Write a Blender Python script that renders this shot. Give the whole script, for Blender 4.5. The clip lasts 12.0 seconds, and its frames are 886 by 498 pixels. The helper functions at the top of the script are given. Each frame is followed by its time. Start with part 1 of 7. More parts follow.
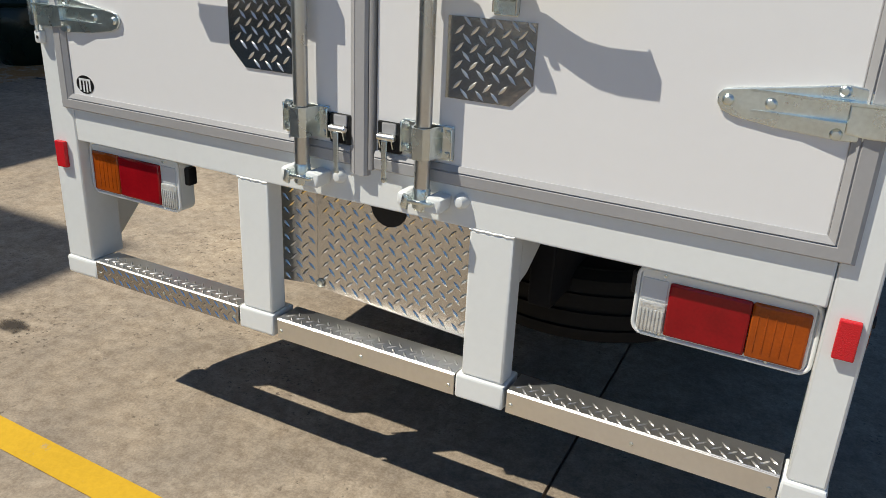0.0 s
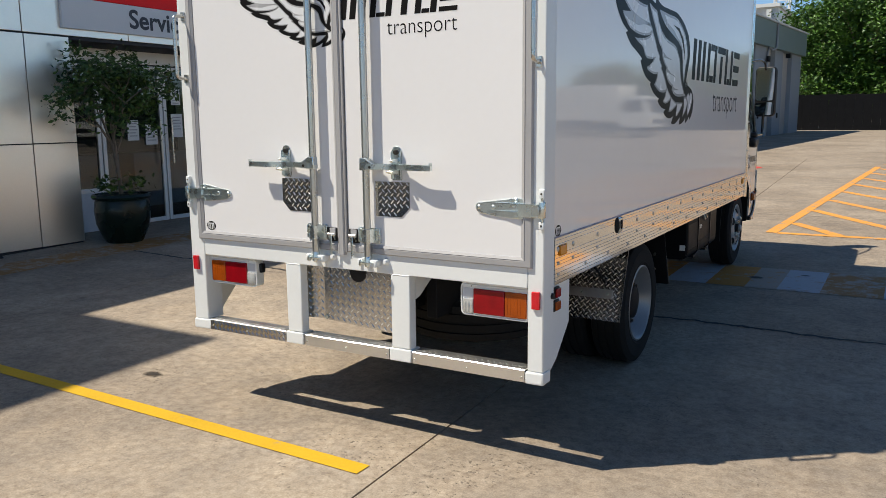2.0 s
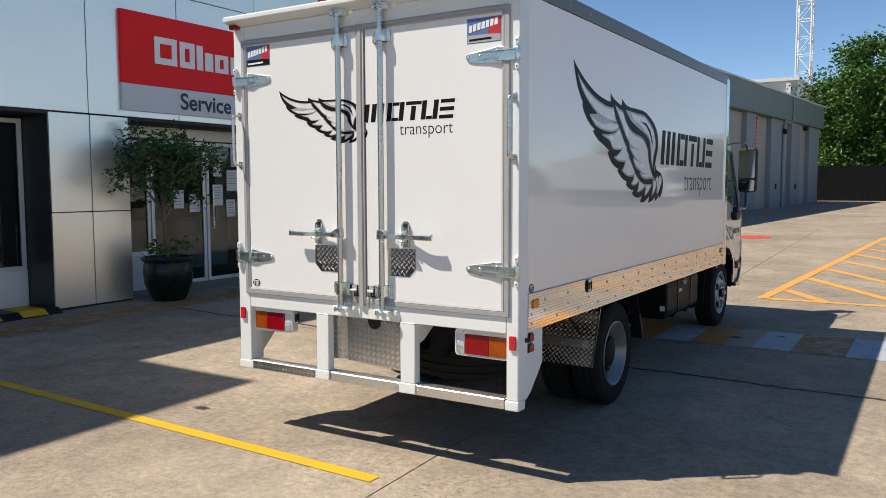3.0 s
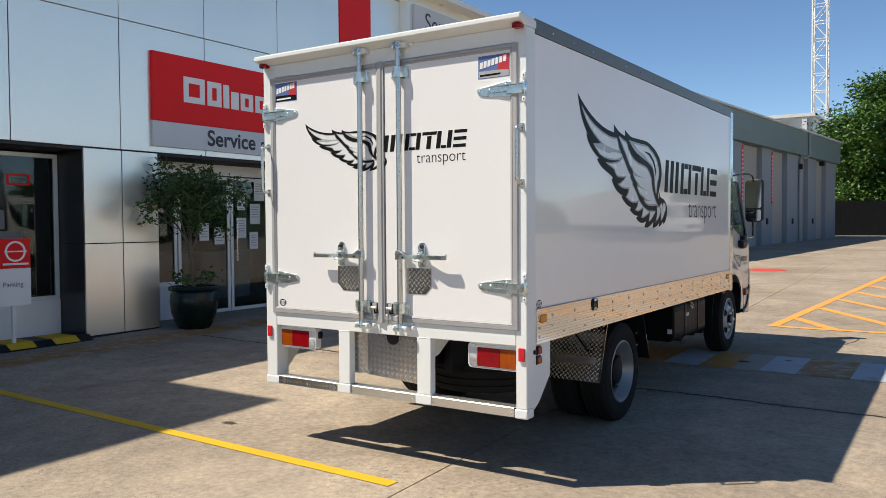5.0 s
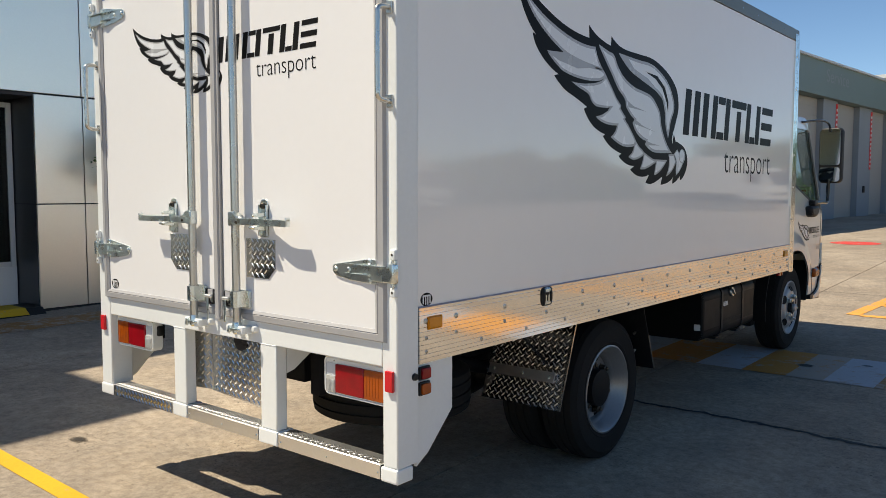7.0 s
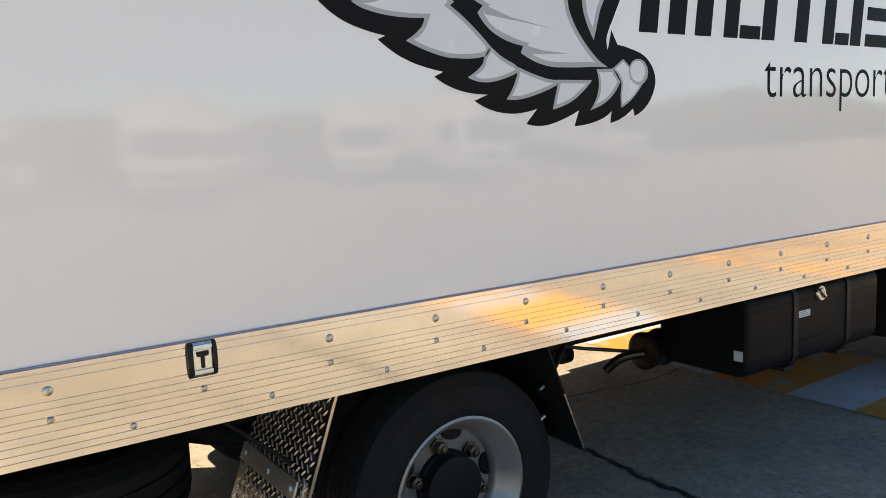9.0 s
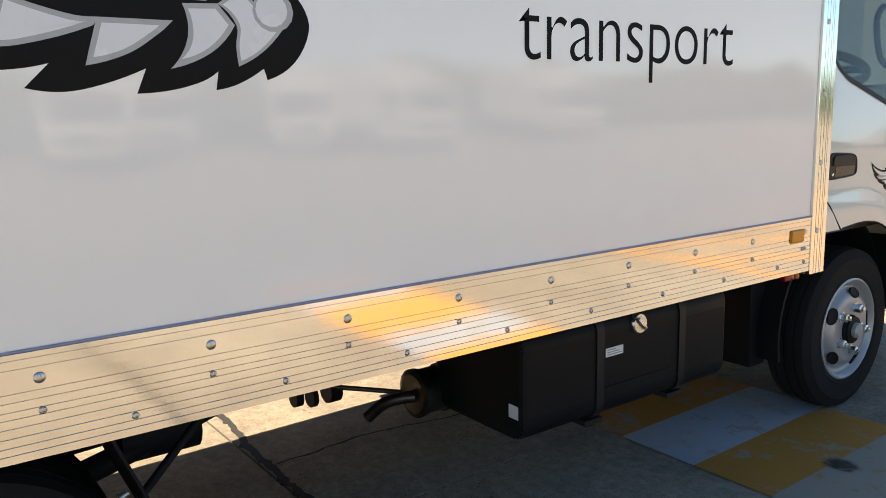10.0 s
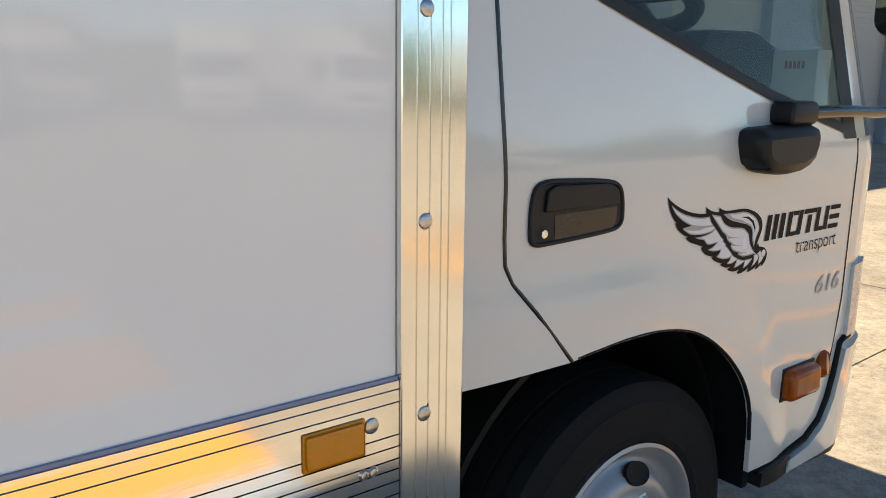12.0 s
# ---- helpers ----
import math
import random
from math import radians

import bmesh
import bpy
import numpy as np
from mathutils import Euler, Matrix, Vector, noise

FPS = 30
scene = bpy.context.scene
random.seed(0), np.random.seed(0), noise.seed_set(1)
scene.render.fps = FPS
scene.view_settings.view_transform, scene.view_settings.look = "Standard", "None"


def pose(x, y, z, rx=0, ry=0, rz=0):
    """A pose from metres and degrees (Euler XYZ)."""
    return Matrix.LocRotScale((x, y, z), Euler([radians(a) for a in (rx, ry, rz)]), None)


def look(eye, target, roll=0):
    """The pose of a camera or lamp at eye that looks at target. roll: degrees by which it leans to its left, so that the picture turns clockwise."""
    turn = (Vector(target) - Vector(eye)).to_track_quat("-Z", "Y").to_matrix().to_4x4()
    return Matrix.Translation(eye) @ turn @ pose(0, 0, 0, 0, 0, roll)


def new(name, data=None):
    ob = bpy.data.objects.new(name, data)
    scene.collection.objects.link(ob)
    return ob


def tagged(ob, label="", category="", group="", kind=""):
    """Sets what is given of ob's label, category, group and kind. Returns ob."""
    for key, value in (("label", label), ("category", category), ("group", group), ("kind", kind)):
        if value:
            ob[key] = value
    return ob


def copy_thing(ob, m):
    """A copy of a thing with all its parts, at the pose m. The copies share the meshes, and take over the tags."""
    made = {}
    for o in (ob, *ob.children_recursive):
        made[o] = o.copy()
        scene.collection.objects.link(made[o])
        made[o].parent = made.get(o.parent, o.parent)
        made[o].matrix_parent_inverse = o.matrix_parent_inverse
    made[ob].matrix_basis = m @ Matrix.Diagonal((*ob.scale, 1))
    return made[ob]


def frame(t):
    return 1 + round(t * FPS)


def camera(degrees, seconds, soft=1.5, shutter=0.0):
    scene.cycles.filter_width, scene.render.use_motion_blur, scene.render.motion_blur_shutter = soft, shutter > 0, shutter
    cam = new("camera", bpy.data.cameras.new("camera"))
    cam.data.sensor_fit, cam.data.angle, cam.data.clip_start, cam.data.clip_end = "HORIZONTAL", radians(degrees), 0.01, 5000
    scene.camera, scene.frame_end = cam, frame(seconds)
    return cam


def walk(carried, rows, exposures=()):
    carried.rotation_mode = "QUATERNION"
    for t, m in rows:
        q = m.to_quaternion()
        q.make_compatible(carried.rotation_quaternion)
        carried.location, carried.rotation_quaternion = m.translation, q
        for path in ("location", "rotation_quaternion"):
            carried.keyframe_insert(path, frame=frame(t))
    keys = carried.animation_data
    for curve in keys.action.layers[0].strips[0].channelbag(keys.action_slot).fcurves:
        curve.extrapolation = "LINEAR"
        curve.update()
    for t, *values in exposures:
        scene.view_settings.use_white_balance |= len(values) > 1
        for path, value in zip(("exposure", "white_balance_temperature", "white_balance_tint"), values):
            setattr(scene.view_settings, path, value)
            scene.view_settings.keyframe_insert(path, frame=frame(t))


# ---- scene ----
cam = camera(58.3, 12.0, soft=0.85)
PATH = [
    (0, (1.007, -1.511, 1.446), (0.158, 0.139, 0.701), 2.7),
    (0.5, (1.423, -1.908, 1.5), (0.511, -0.259, 0.831), 1.6),
    (1, (1.756, -2.302, 1.549), (0.824, -0.627, 0.978), 0.5),
    (1.5, (2.121, -2.652, 1.577), (1.158, -0.961, 1.119), -0.2),
    (2, (2.379, -3.083, 1.571), (1.379, -1.382, 1.249), -0.6),
    (2.5, (2.669, -3.479, 1.618), (1.635, -1.783, 1.382), -0.5),
    (3, (2.979, -3.802, 1.649), (1.914, -2.117, 1.492), -0.2),
    (3.5, (3.147, -4.092, 1.641), (2.057, -2.418, 1.561), -0.6),
    (3.7, (3.194, -4.21, 1.655), (2.107, -2.533, 1.591), -0.4),
    (5.3, (3.173, -3.966, 1.553), (2.056, -2.309, 1.486), -0.3),
    (5.5, (3.145, -3.778, 1.548), (2.015, -2.129, 1.462), -0.3),
    (6, (3.035, -3.262, 1.508), (1.865, -1.643, 1.398), 0.1),
    (6.5, (2.954, -2.702, 1.514), (1.775, -1.092, 1.393), -0.1),
    (6.7, (2.96, -2.464, 1.485), (1.757, -0.871, 1.358), -0.0),
    (8.3, (2.951, -0.507, 1.499), (1.34, 0.656, 1.271), -2.2),
    (8.5, (2.938, -0.266, 1.481), (1.302, 0.862, 1.249), -2.3),
    (9, (2.872, 0.346, 1.484), (1.231, 1.459, 1.224), -2.4),
    (9.5, (2.804, 0.963, 1.491), (1.161, 2.056, 1.163), -1.7),
    (10, (2.658, 1.61, 1.474), (1.065, 2.772, 1.139), -1.2),
    (10.5, (2.532, 2.25, 1.468), (0.988, 3.49, 1.188), -0.0),
    (11, (2.352, 2.834, 1.446), (0.834, 4.103, 1.157), 1.2),
    (11.5, (2.135, 3.416, 1.448), (0.646, 4.711, 1.122), 1.2),
    (12, (1.883, 3.902, 1.431), (0.336, 5.105, 1.029), 0.7),
]
EXPOSURES = [(0.0, -0.20, 6900, 6), (1.5, -0.03, 6970, 8), (2.5, 0.10, 7100, 8), (3.7, 0.17, 7100, 9), (5.5, 0.20, 7300, 8), (6.7, 0.17, 7450, 7), (8.3, 0.85, 8050, 7), (9.5, 1.05, 8400, 7), (11.0, 0.92, 8350, 6), (12.0, 0.87, 8000, 5)]
walk(cam, [(t, look(eye, target, roll)) for t, eye, target, roll in PATH], EXPOSURES)

# ---- world, sun ----
SUN_FROM = Vector((-0.54, -0.41, 1.0)).normalized()
world = bpy.data.worlds.new("world")
scene.world = world
world.use_nodes = True
wt = world.node_tree
sky = wt.nodes.new("ShaderNodeTexSky")
sky.sky_type = "NISHITA"
sky.sun_disc = False
sky.sun_elevation = math.asin(SUN_FROM.z)
sky.sun_rotation = math.atan2(SUN_FROM.x, SUN_FROM.y) % (2 * math.pi)
sky.altitude, sky.air_density, sky.dust_density, sky.ozone_density = 300, 0.65, 0.0, 2.4
wt.nodes["Background"].inputs["Strength"].default_value = 0.142
deep = wt.nodes.new("ShaderNodeHueSaturation")
deep.inputs["Saturation"].default_value = 1.12
wt.links.new(sky.outputs[0], deep.inputs["Color"])
wt.links.new(deep.outputs[0], wt.nodes["Background"].inputs["Color"])
lamp = bpy.data.lights.new("sun", "SUN")
lamp.energy, lamp.angle, lamp.color = 5.5, radians(0.53), (1.0, 0.955, 0.89)
sun = new("sun", lamp)
sun.matrix_world = look(SUN_FROM * 60, (0, 0, 0))


# ---- materials ----
def material(name, col, rough=0.5, metal=0.0, var=0.12, scale=3.0, fine=70.0, bump=0.08, coat=0.0, spec=0.5,
             rough_var=0.12, stretch=(1, 1, 1), wave=0.0):
    m = bpy.data.materials.new(name)
    m.use_nodes = True
    nt = m.node_tree
    n, l = nt.nodes, nt.links
    b = n["Principled BSDF"]
    tc = n.new("ShaderNodeTexCoord")
    mp = n.new("ShaderNodeMapping")
    mp.inputs["Scale"].default_value = stretch
    l.new(tc.outputs["Object"], mp.inputs["Vector"])
    big, small = n.new("ShaderNodeTexNoise"), n.new("ShaderNodeTexNoise")
    for tex, s, d in ((big, scale, 4), (small, fine, 3)):
        tex.inputs["Scale"].default_value, tex.inputs["Detail"].default_value = s, d
        l.new(mp.outputs[0], tex.inputs["Vector"])
    add = n.new("ShaderNodeMath")
    add.operation = "MULTIPLY_ADD"
    add.inputs[1].default_value = 0.4
    l.new(small.outputs["Fac"], add.inputs[0])
    mul = n.new("ShaderNodeMath")
    mul.operation = "MULTIPLY"
    mul.inputs[1].default_value = 0.6
    l.new(big.outputs["Fac"], mul.inputs[0])
    l.new(mul.outputs[0], add.inputs[2])
    ramp = n.new("ShaderNodeValToRGB")
    ramp.color_ramp.elements[0].position, ramp.color_ramp.elements[1].position = 0.3, 0.7
    ramp.color_ramp.elements[0].color = (*[c * (1 - var) for c in col], 1)
    ramp.color_ramp.elements[1].color = (*[min(1, c * (1 + var)) for c in col], 1)
    l.new(add.outputs[0], ramp.inputs[0])
    l.new(ramp.outputs[0], b.inputs["Base Color"])
    b.inputs["Metallic"].default_value = metal
    b.inputs["Specular IOR Level"].default_value = spec
    if coat:
        b.inputs["Coat Weight"].default_value, b.inputs["Coat Roughness"].default_value = coat, 0.04
    rr = n.new("ShaderNodeMapRange")
    rr.inputs["To Min"].default_value, rr.inputs["To Max"].default_value = max(0.01, rough - rough_var), min(1, rough + rough_var)
    l.new(big.outputs["Fac"], rr.inputs["Value"])
    l.new(rr.outputs[0], b.inputs["Roughness"])
    if bump:
        bp = n.new("ShaderNodeBump")
        bp.inputs["Strength"].default_value, bp.inputs["Distance"].default_value = bump, 0.004
        l.new(small.outputs["Fac"], bp.inputs["Height"])
        l.new(bp.outputs[0], b.inputs["Normal"])
        if wave:
            wv = n.new("ShaderNodeTexNoise")
            wv.inputs["Scale"].default_value, wv.inputs["Detail"].default_value = 1.3, 2
            l.new(tc.outputs["Object"], wv.inputs["Vector"])
            b2 = n.new("ShaderNodeBump")
            b2.inputs["Strength"].default_value, b2.inputs["Distance"].default_value = wave, 0.02
            l.new(wv.outputs["Fac"], b2.inputs["Height"])
            l.new(b2.outputs[0], bp.inputs["Normal"])
    return m


def concrete_material():
    m = material("concrete", (0.335, 0.292, 0.243), 0.85, 0, 0.10, 0.6, 45, 0.35, spec=0.3)
    nt = m.node_tree
    n, l = nt.nodes, nt.links
    b = n["Principled BSDF"]
    tc = n.new("ShaderNodeTexCoord")
    last = b.inputs["Base Color"].links[0].from_socket

    def noise_ramp(scale, detail, rough, p0, c0, p1, c1):
        tex = n.new("ShaderNodeTexNoise")
        tex.inputs["Scale"].default_value, tex.inputs["Detail"].default_value, tex.inputs["Roughness"].default_value = scale, detail, rough
        l.new(tc.outputs["Object"], tex.inputs["Vector"])
        rp = n.new("ShaderNodeValToRGB")
        rp.color_ramp.elements[0].position, rp.color_ramp.elements[0].color = p0, (*c0, 1)
        rp.color_ramp.elements[1].position, rp.color_ramp.elements[1].color = p1, (*c1, 1)
        l.new(tex.outputs["Fac"], rp.inputs[0])
        return rp.outputs[0]

    def times(a, c, fac):
        mx = n.new("ShaderNodeMix")
        mx.data_type, mx.blend_type = "RGBA", "MULTIPLY"
        mx.inputs[0].default_value = fac
        l.new(a, mx.inputs[6])
        l.new(c, mx.inputs[7])
        return mx.outputs[2]

    # broad stains, trowel mottling, sandy grit
    last = times(last, noise_ramp(0.45, 5, 0.5, 0.36, (0.80, 0.77, 0.74), 0.62, (1.08, 1.07, 1.05)), 0.9)
    last = times(last, noise_ramp(3.2, 8, 0.70, 0.34, (0.80, 0.80, 0.81), 0.66, (1.17, 1.14, 1.09)), 1.0)
    last = times(last, noise_ramp(22, 6, 0.75, 0.36, (0.70, 0.65, 0.60), 0.60, (1.14, 1.125, 1.10)), 0.75)
    last = times(last, noise_ramp(130, 3, 0.6, 0.34, (0.62, 0.60, 0.58), 0.66, (1.30, 1.29, 1.26)), 0.4)
    # pits, in clusters
    vor = n.new("ShaderNodeTexVoronoi")
    vor.inputs["Scale"].default_value = 62
    mp = n.new("ShaderNodeMapping")
    mp.inputs["Scale"].default_value = (0.75, 1.0, 1.0)
    l.new(tc.outputs["Object"], mp.inputs["Vector"])
    jit = n.new("ShaderNodeTexNoise")
    jit.inputs["Scale"].default_value, jit.inputs["Detail"].default_value = 130, 2
    l.new(tc.outputs["Object"], jit.inputs["Vector"])
    sc = n.new("ShaderNodeVectorMath")
    sc.operation = "SCALE"
    sc.inputs["Scale"].default_value = 0.024
    l.new(jit.outputs["Color"], sc.inputs[0])
    ad = n.new("ShaderNodeVectorMath")
    l.new(mp.outputs[0], ad.inputs[0])
    l.new(sc.outputs[0], ad.inputs[1])
    l.new(ad.outputs[0], vor.inputs["Vector"])
    pr = n.new("ShaderNodeMapRange")
    pr.inputs["From Min"].default_value, pr.inputs["From Max"].default_value = 0.40, 0.16
    l.new(vor.outputs["Distance"], pr.inputs["Value"])
    sep = n.new("ShaderNodeSeparateColor")
    l.new(vor.outputs["Color"], sep.inputs[0])
    pick = n.new("ShaderNodeMapRange")
    pick.inputs["From Min"].default_value, pick.inputs["From Max"].default_value = 0.50, 0.62
    l.new(sep.outputs[0], pick.inputs["Value"])
    where = noise_ramp(1.7, 8, 0.78, 0.485, (0, 0, 0), 0.60, (1, 1, 1))
    pit = pr.outputs[0]
    for other in (pick.outputs[0], where):
        mt = n.new("ShaderNodeMath")
        mt.operation = "MULTIPLY"
        l.new(pit, mt.inputs[0])
        l.new(other, mt.inputs[1])
        pit = mt.outputs[0]
    mx = n.new("ShaderNodeMix")
    mx.data_type = "RGBA"
    l.new(pit, mx.inputs[0])
    l.new(last, mx.inputs[6])
    mx.inputs[7].default_value = (0.095, 0.076, 0.060, 1)
    l.new(mx.outputs[2], b.inputs["Base Color"])
    bp = n.new("ShaderNodeBump")
    bp.invert = True
    bp.inputs["Strength"].default_value, bp.inputs["Distance"].default_value = 0.6, 0.006
    l.new(pit, bp.inputs["Height"])
    l.new(b.inputs["Normal"].links[0].from_socket, bp.inputs["Normal"])
    l.new(bp.outputs[0], b.inputs["Normal"])
    return m


def paint_on_concrete(name, col, worn, ground_col=(0.33, 0.285, 0.235)):
    """Road paint, worn through to the concrete."""
    m = material(name, col, 0.7, 0, 0.10, 2.0, 60, 0.4, spec=0.3)
    nt = m.node_tree
    n, l = nt.nodes, nt.links
    b = n["Principled BSDF"]
    base = b.inputs["Base Color"].links[0].from_socket
    tc = n.new("ShaderNodeTexCoord")
    ns = n.new("ShaderNodeTexNoise")
    ns.inputs["Scale"].default_value, ns.inputs["Detail"].default_value, ns.inputs["Roughness"].default_value = 6, 10, 0.8
    l.new(tc.outputs["Object"], ns.inputs["Vector"])
    rp = n.new("ShaderNodeValToRGB")
    rp.color_ramp.elements[0].position, rp.color_ramp.elements[0].color = worn - 0.03, (1, 1, 1, 1)
    rp.color_ramp.elements[1].position, rp.color_ramp.elements[1].color = worn + 0.04, (0, 0, 0, 1)
    l.new(ns.outputs["Fac"], rp.inputs[0])
    mx = n.new("ShaderNodeMix")
    mx.data_type = "RGBA"
    l.new(rp.outputs[0], mx.inputs[0])
    l.new(base, mx.inputs[6])
    mx.inputs[7].default_value = (*ground_col, 1)
    l.new(mx.outputs[2], b.inputs["Base Color"])
    return m


def glass_material(name, col=(0.9, 0.95, 0.94), rough=0.0, ior=1.28):
    m = bpy.data.materials.new(name)
    m.use_nodes = True
    b = m.node_tree.nodes["Principled BSDF"]
    b.inputs["Base Color"].default_value = (*col, 1)
    b.inputs["Roughness"].default_value = rough
    b.inputs["Transmission Weight"].default_value = 1
    b.inputs["IOR"].default_value = ior
    return m


def leaf_material(name, lo, hi):
    m = material(name, hi, 0.45, 0, 0.2, 2, 20, 0.05, spec=0.4)
    n, l = m.node_tree.nodes, m.node_tree.links
    b = n["Principled BSDF"]
    geo = n.new("ShaderNodeNewGeometry")
    rp = n.new("ShaderNodeValToRGB")
    rp.color_ramp.elements[0].color, rp.color_ramp.elements[1].color = (*lo, 1), (*hi, 1)
    l.new(geo.outputs["Random Per Island"], rp.inputs[0])
    l.new(rp.outputs[0], b.inputs["Base Color"])
    b.inputs["Subsurface Weight"].default_value = 0.0
    return m


CONCRETE = concrete_material()
PANEL = material("white_gelcoat_panel", (0.87, 0.852, 0.822), 0.05, 0, 0.015, 1.2, 9, 0.010, rough_var=0.015, wave=0.075, spec=0.6)
DOOR_WHITE = material("white_door_panel", (0.79, 0.782, 0.782), 0.3, 0, 0.015, 1.2, 30, 0.03, rough_var=0.05)
FRAME_WHITE = material("white_frame_paint", (0.755, 0.775, 0.77), 0.32, 0, 0.03, 2.5, 60, 0.06)
CAB_WHITE = material("white_cab_paint", (0.70, 0.69, 0.645), 0.10, 0, 0.015, 1.5, 40, 0.006, coat=0.6, rough_var=0.03)
ALU = material("extruded_aluminium", (0.68, 0.68, 0.675), 0.085, 1, 0.05, 3, 90, 0.02, stretch=(1, 0.15, 1), rough_var=0.03)
ALU_BRIGHT = material("polished_aluminium", (0.80, 0.80, 0.78), 0.12, 1, 0.04, 3, 90, 0.02, stretch=(1, 1, 0.15), rough_var=0.03)
BOLT_GREY = material("dull_bolt_steel", (0.52, 0.505, 0.475), 0.30, 1, 0.2, 60, 300, 0.1)
CHECKER = material("checker_plate_aluminium", (0.66, 0.65, 0.63), 0.15, 1, 0.08, 5, 80, 0.06, rough_var=0.05)
DULL_ALU = material("dull_folded_aluminium", (0.13, 0.135, 0.12), 0.38, 0.35, 0.10, 2, 60, 0.03, stretch=(1, 0.2, 1))
GUARD_PLATE = material("dulled_checker_plate", (0.50, 0.48, 0.46), 0.24, 1, 0.12, 6, 80, 0.10)
APRON_PLATE = material("weathered_checker_plate", (0.64, 0.62, 0.585), 0.205, 1, 0.12, 7, 80, 0.08, rough_var=0.06)
LOZENGE = material("worn_lozenge_aluminium", (0.74, 0.73, 0.71), 0.34, 0.95, 0.05, 5, 80, 0.08)
ZINC = material("zinc_plated_steel", (0.72, 0.77, 0.75), 0.28, 1, 0.14, 14, 120, 0.06)
CHROME = material("stainless_steel", (0.60, 0.59, 0.555), 0.28, 1, 0.05, 8, 120, 0.03)
GASKET = material("grey_rubber_seal", (0.375, 0.37, 0.375), 0.5, 0, 0.06, 6, 90, 0.08)
BLACK = material("black_plastic", (0.012, 0.012, 0.013), 0.48, 0, 0.2, 10, 150, 0.08, spec=0.3)
GLOSS_BLACK = material("gloss_black_plastic", (0.018, 0.018, 0.018), 0.22, 0, 0.2, 8, 120, 0.03)
CHASSIS = material("black_chassis_paint", (0.008, 0.008, 0.009), 0.6, 0, 0.3, 8, 90, 0.12, spec=0.18)
TANK = material("satin_black_tank", (0.006, 0.0066, 0.0075), 0.5, 0, 0.2, 6, 60, 0.05, spec=0.16)
RUBBER = material("tyre_rubber", (0.011, 0.0105, 0.010), 0.85, 0, 0.25, 9, 90, 0.15, spec=0.25)
RIM = material("silver_wheel_paint", (0.38, 0.385, 0.39), 0.36, 0.4, 0.06, 6, 120, 0.04)
RIM_REAR = material("darker_wheel_paint", (0.25, 0.255, 0.26), 0.34, 0.5, 0.12, 6, 120, 0.06)
DARK_STEEL = material("dark_exhaust_steel", (0.10, 0.085, 0.07), 0.38, 1, 0.35, 12, 80, 0.15)
RED_LENS = material("red_lens", (0.25, 0.003, 0.007), 0.10, 0, 0.20, 18, 160, 0.06, spec=0.35)
AMBER_LENS = material("amber_lens", (0.33, 0.062, 0.004), 0.10, 0, 0.25, 22, 160, 0.06, spec=0.35)
AMBER_MARKER = material("amber_marker_lens", (0.70, 0.25, 0.012), 0.18, 0, 0.10, 10, 220, 0.2)
CLEAR_LENS = material("clear_lens", (0.62, 0.62, 0.60), 0.12, 0.35, 0.25, 40, 260, 0.5)
RED_REFLECTOR = material("red_reflector", (0.60, 0.012, 0.02), 0.2, 0, 0.08, 20, 400, 0.4)
INK = material("black_vinyl", (0.014, 0.0135, 0.0135), 0.32, 0, 0.1, 8, 60, 0.02, spec=0.22)
INK.node_tree.nodes["Principled BSDF"].inputs["IOR"].default_value = 1.18
LIGHT_VINYL = material("pale_grey_vinyl", (0.72, 0.73, 0.745), 0.25, 0, 0.03, 8, 60, 0.02)
MID_VINYL = material("mid_grey_vinyl", (0.40, 0.40, 0.405), 0.25, 0, 0.04, 8, 60, 0.02)
BLUE_FILM = material("blue_film", (0.24, 0.26, 0.36), 0.4, 0, 0.1, 8, 60, 0.02)
MIRROR = material("mirror_glass", (0.86, 0.88, 0.88), 0.02, 1, 0.01, 2, 20, 0, rough_var=0.01)
GLASS = glass_material("clear_glass", (0.71, 0.78, 0.73), ior=1.19)
SHOP_GLASS = glass_material("tinted_shop_glass", (0.30, 0.36, 0.36), ior=1.5)
YELLOW_LINE = paint_on_concrete("yellow_line_paint", (0.62, 0.37, 0.022), 0.36)
ORANGE_HATCH = paint_on_concrete("orange_hatch_paint", (0.74, 0.325, 0.065), 0.42)
YELLOW_SQUARE = paint_on_concrete("worn_yellow_paint", (0.46, 0.20, 0.035), 0.42)
BLUE_SQUARE = paint_on_concrete("worn_pale_blue_paint", (0.36, 0.395, 0.435), 0.42)
RED_PAINT = paint_on_concrete("red_ground_paint", (0.60, 0.06, 0.05), 0.40)
WORN_SQUARE = paint_on_concrete("last_traces_of_yellow_paint", (0.40, 0.20, 0.05), 0.60)
BROWN_BAND = paint_on_concrete("faded_brown_paint", (0.30, 0.15, 0.045), 0.46)
TAR = material("tar_joint", (0.02, 0.02, 0.02), 0.7, 0, 0.3, 20, 90, 0.5)
OIL = material("oil_stain", (0.035, 0.027, 0.02), 0.6, 0, 0.3, 20, 90, 0.05)


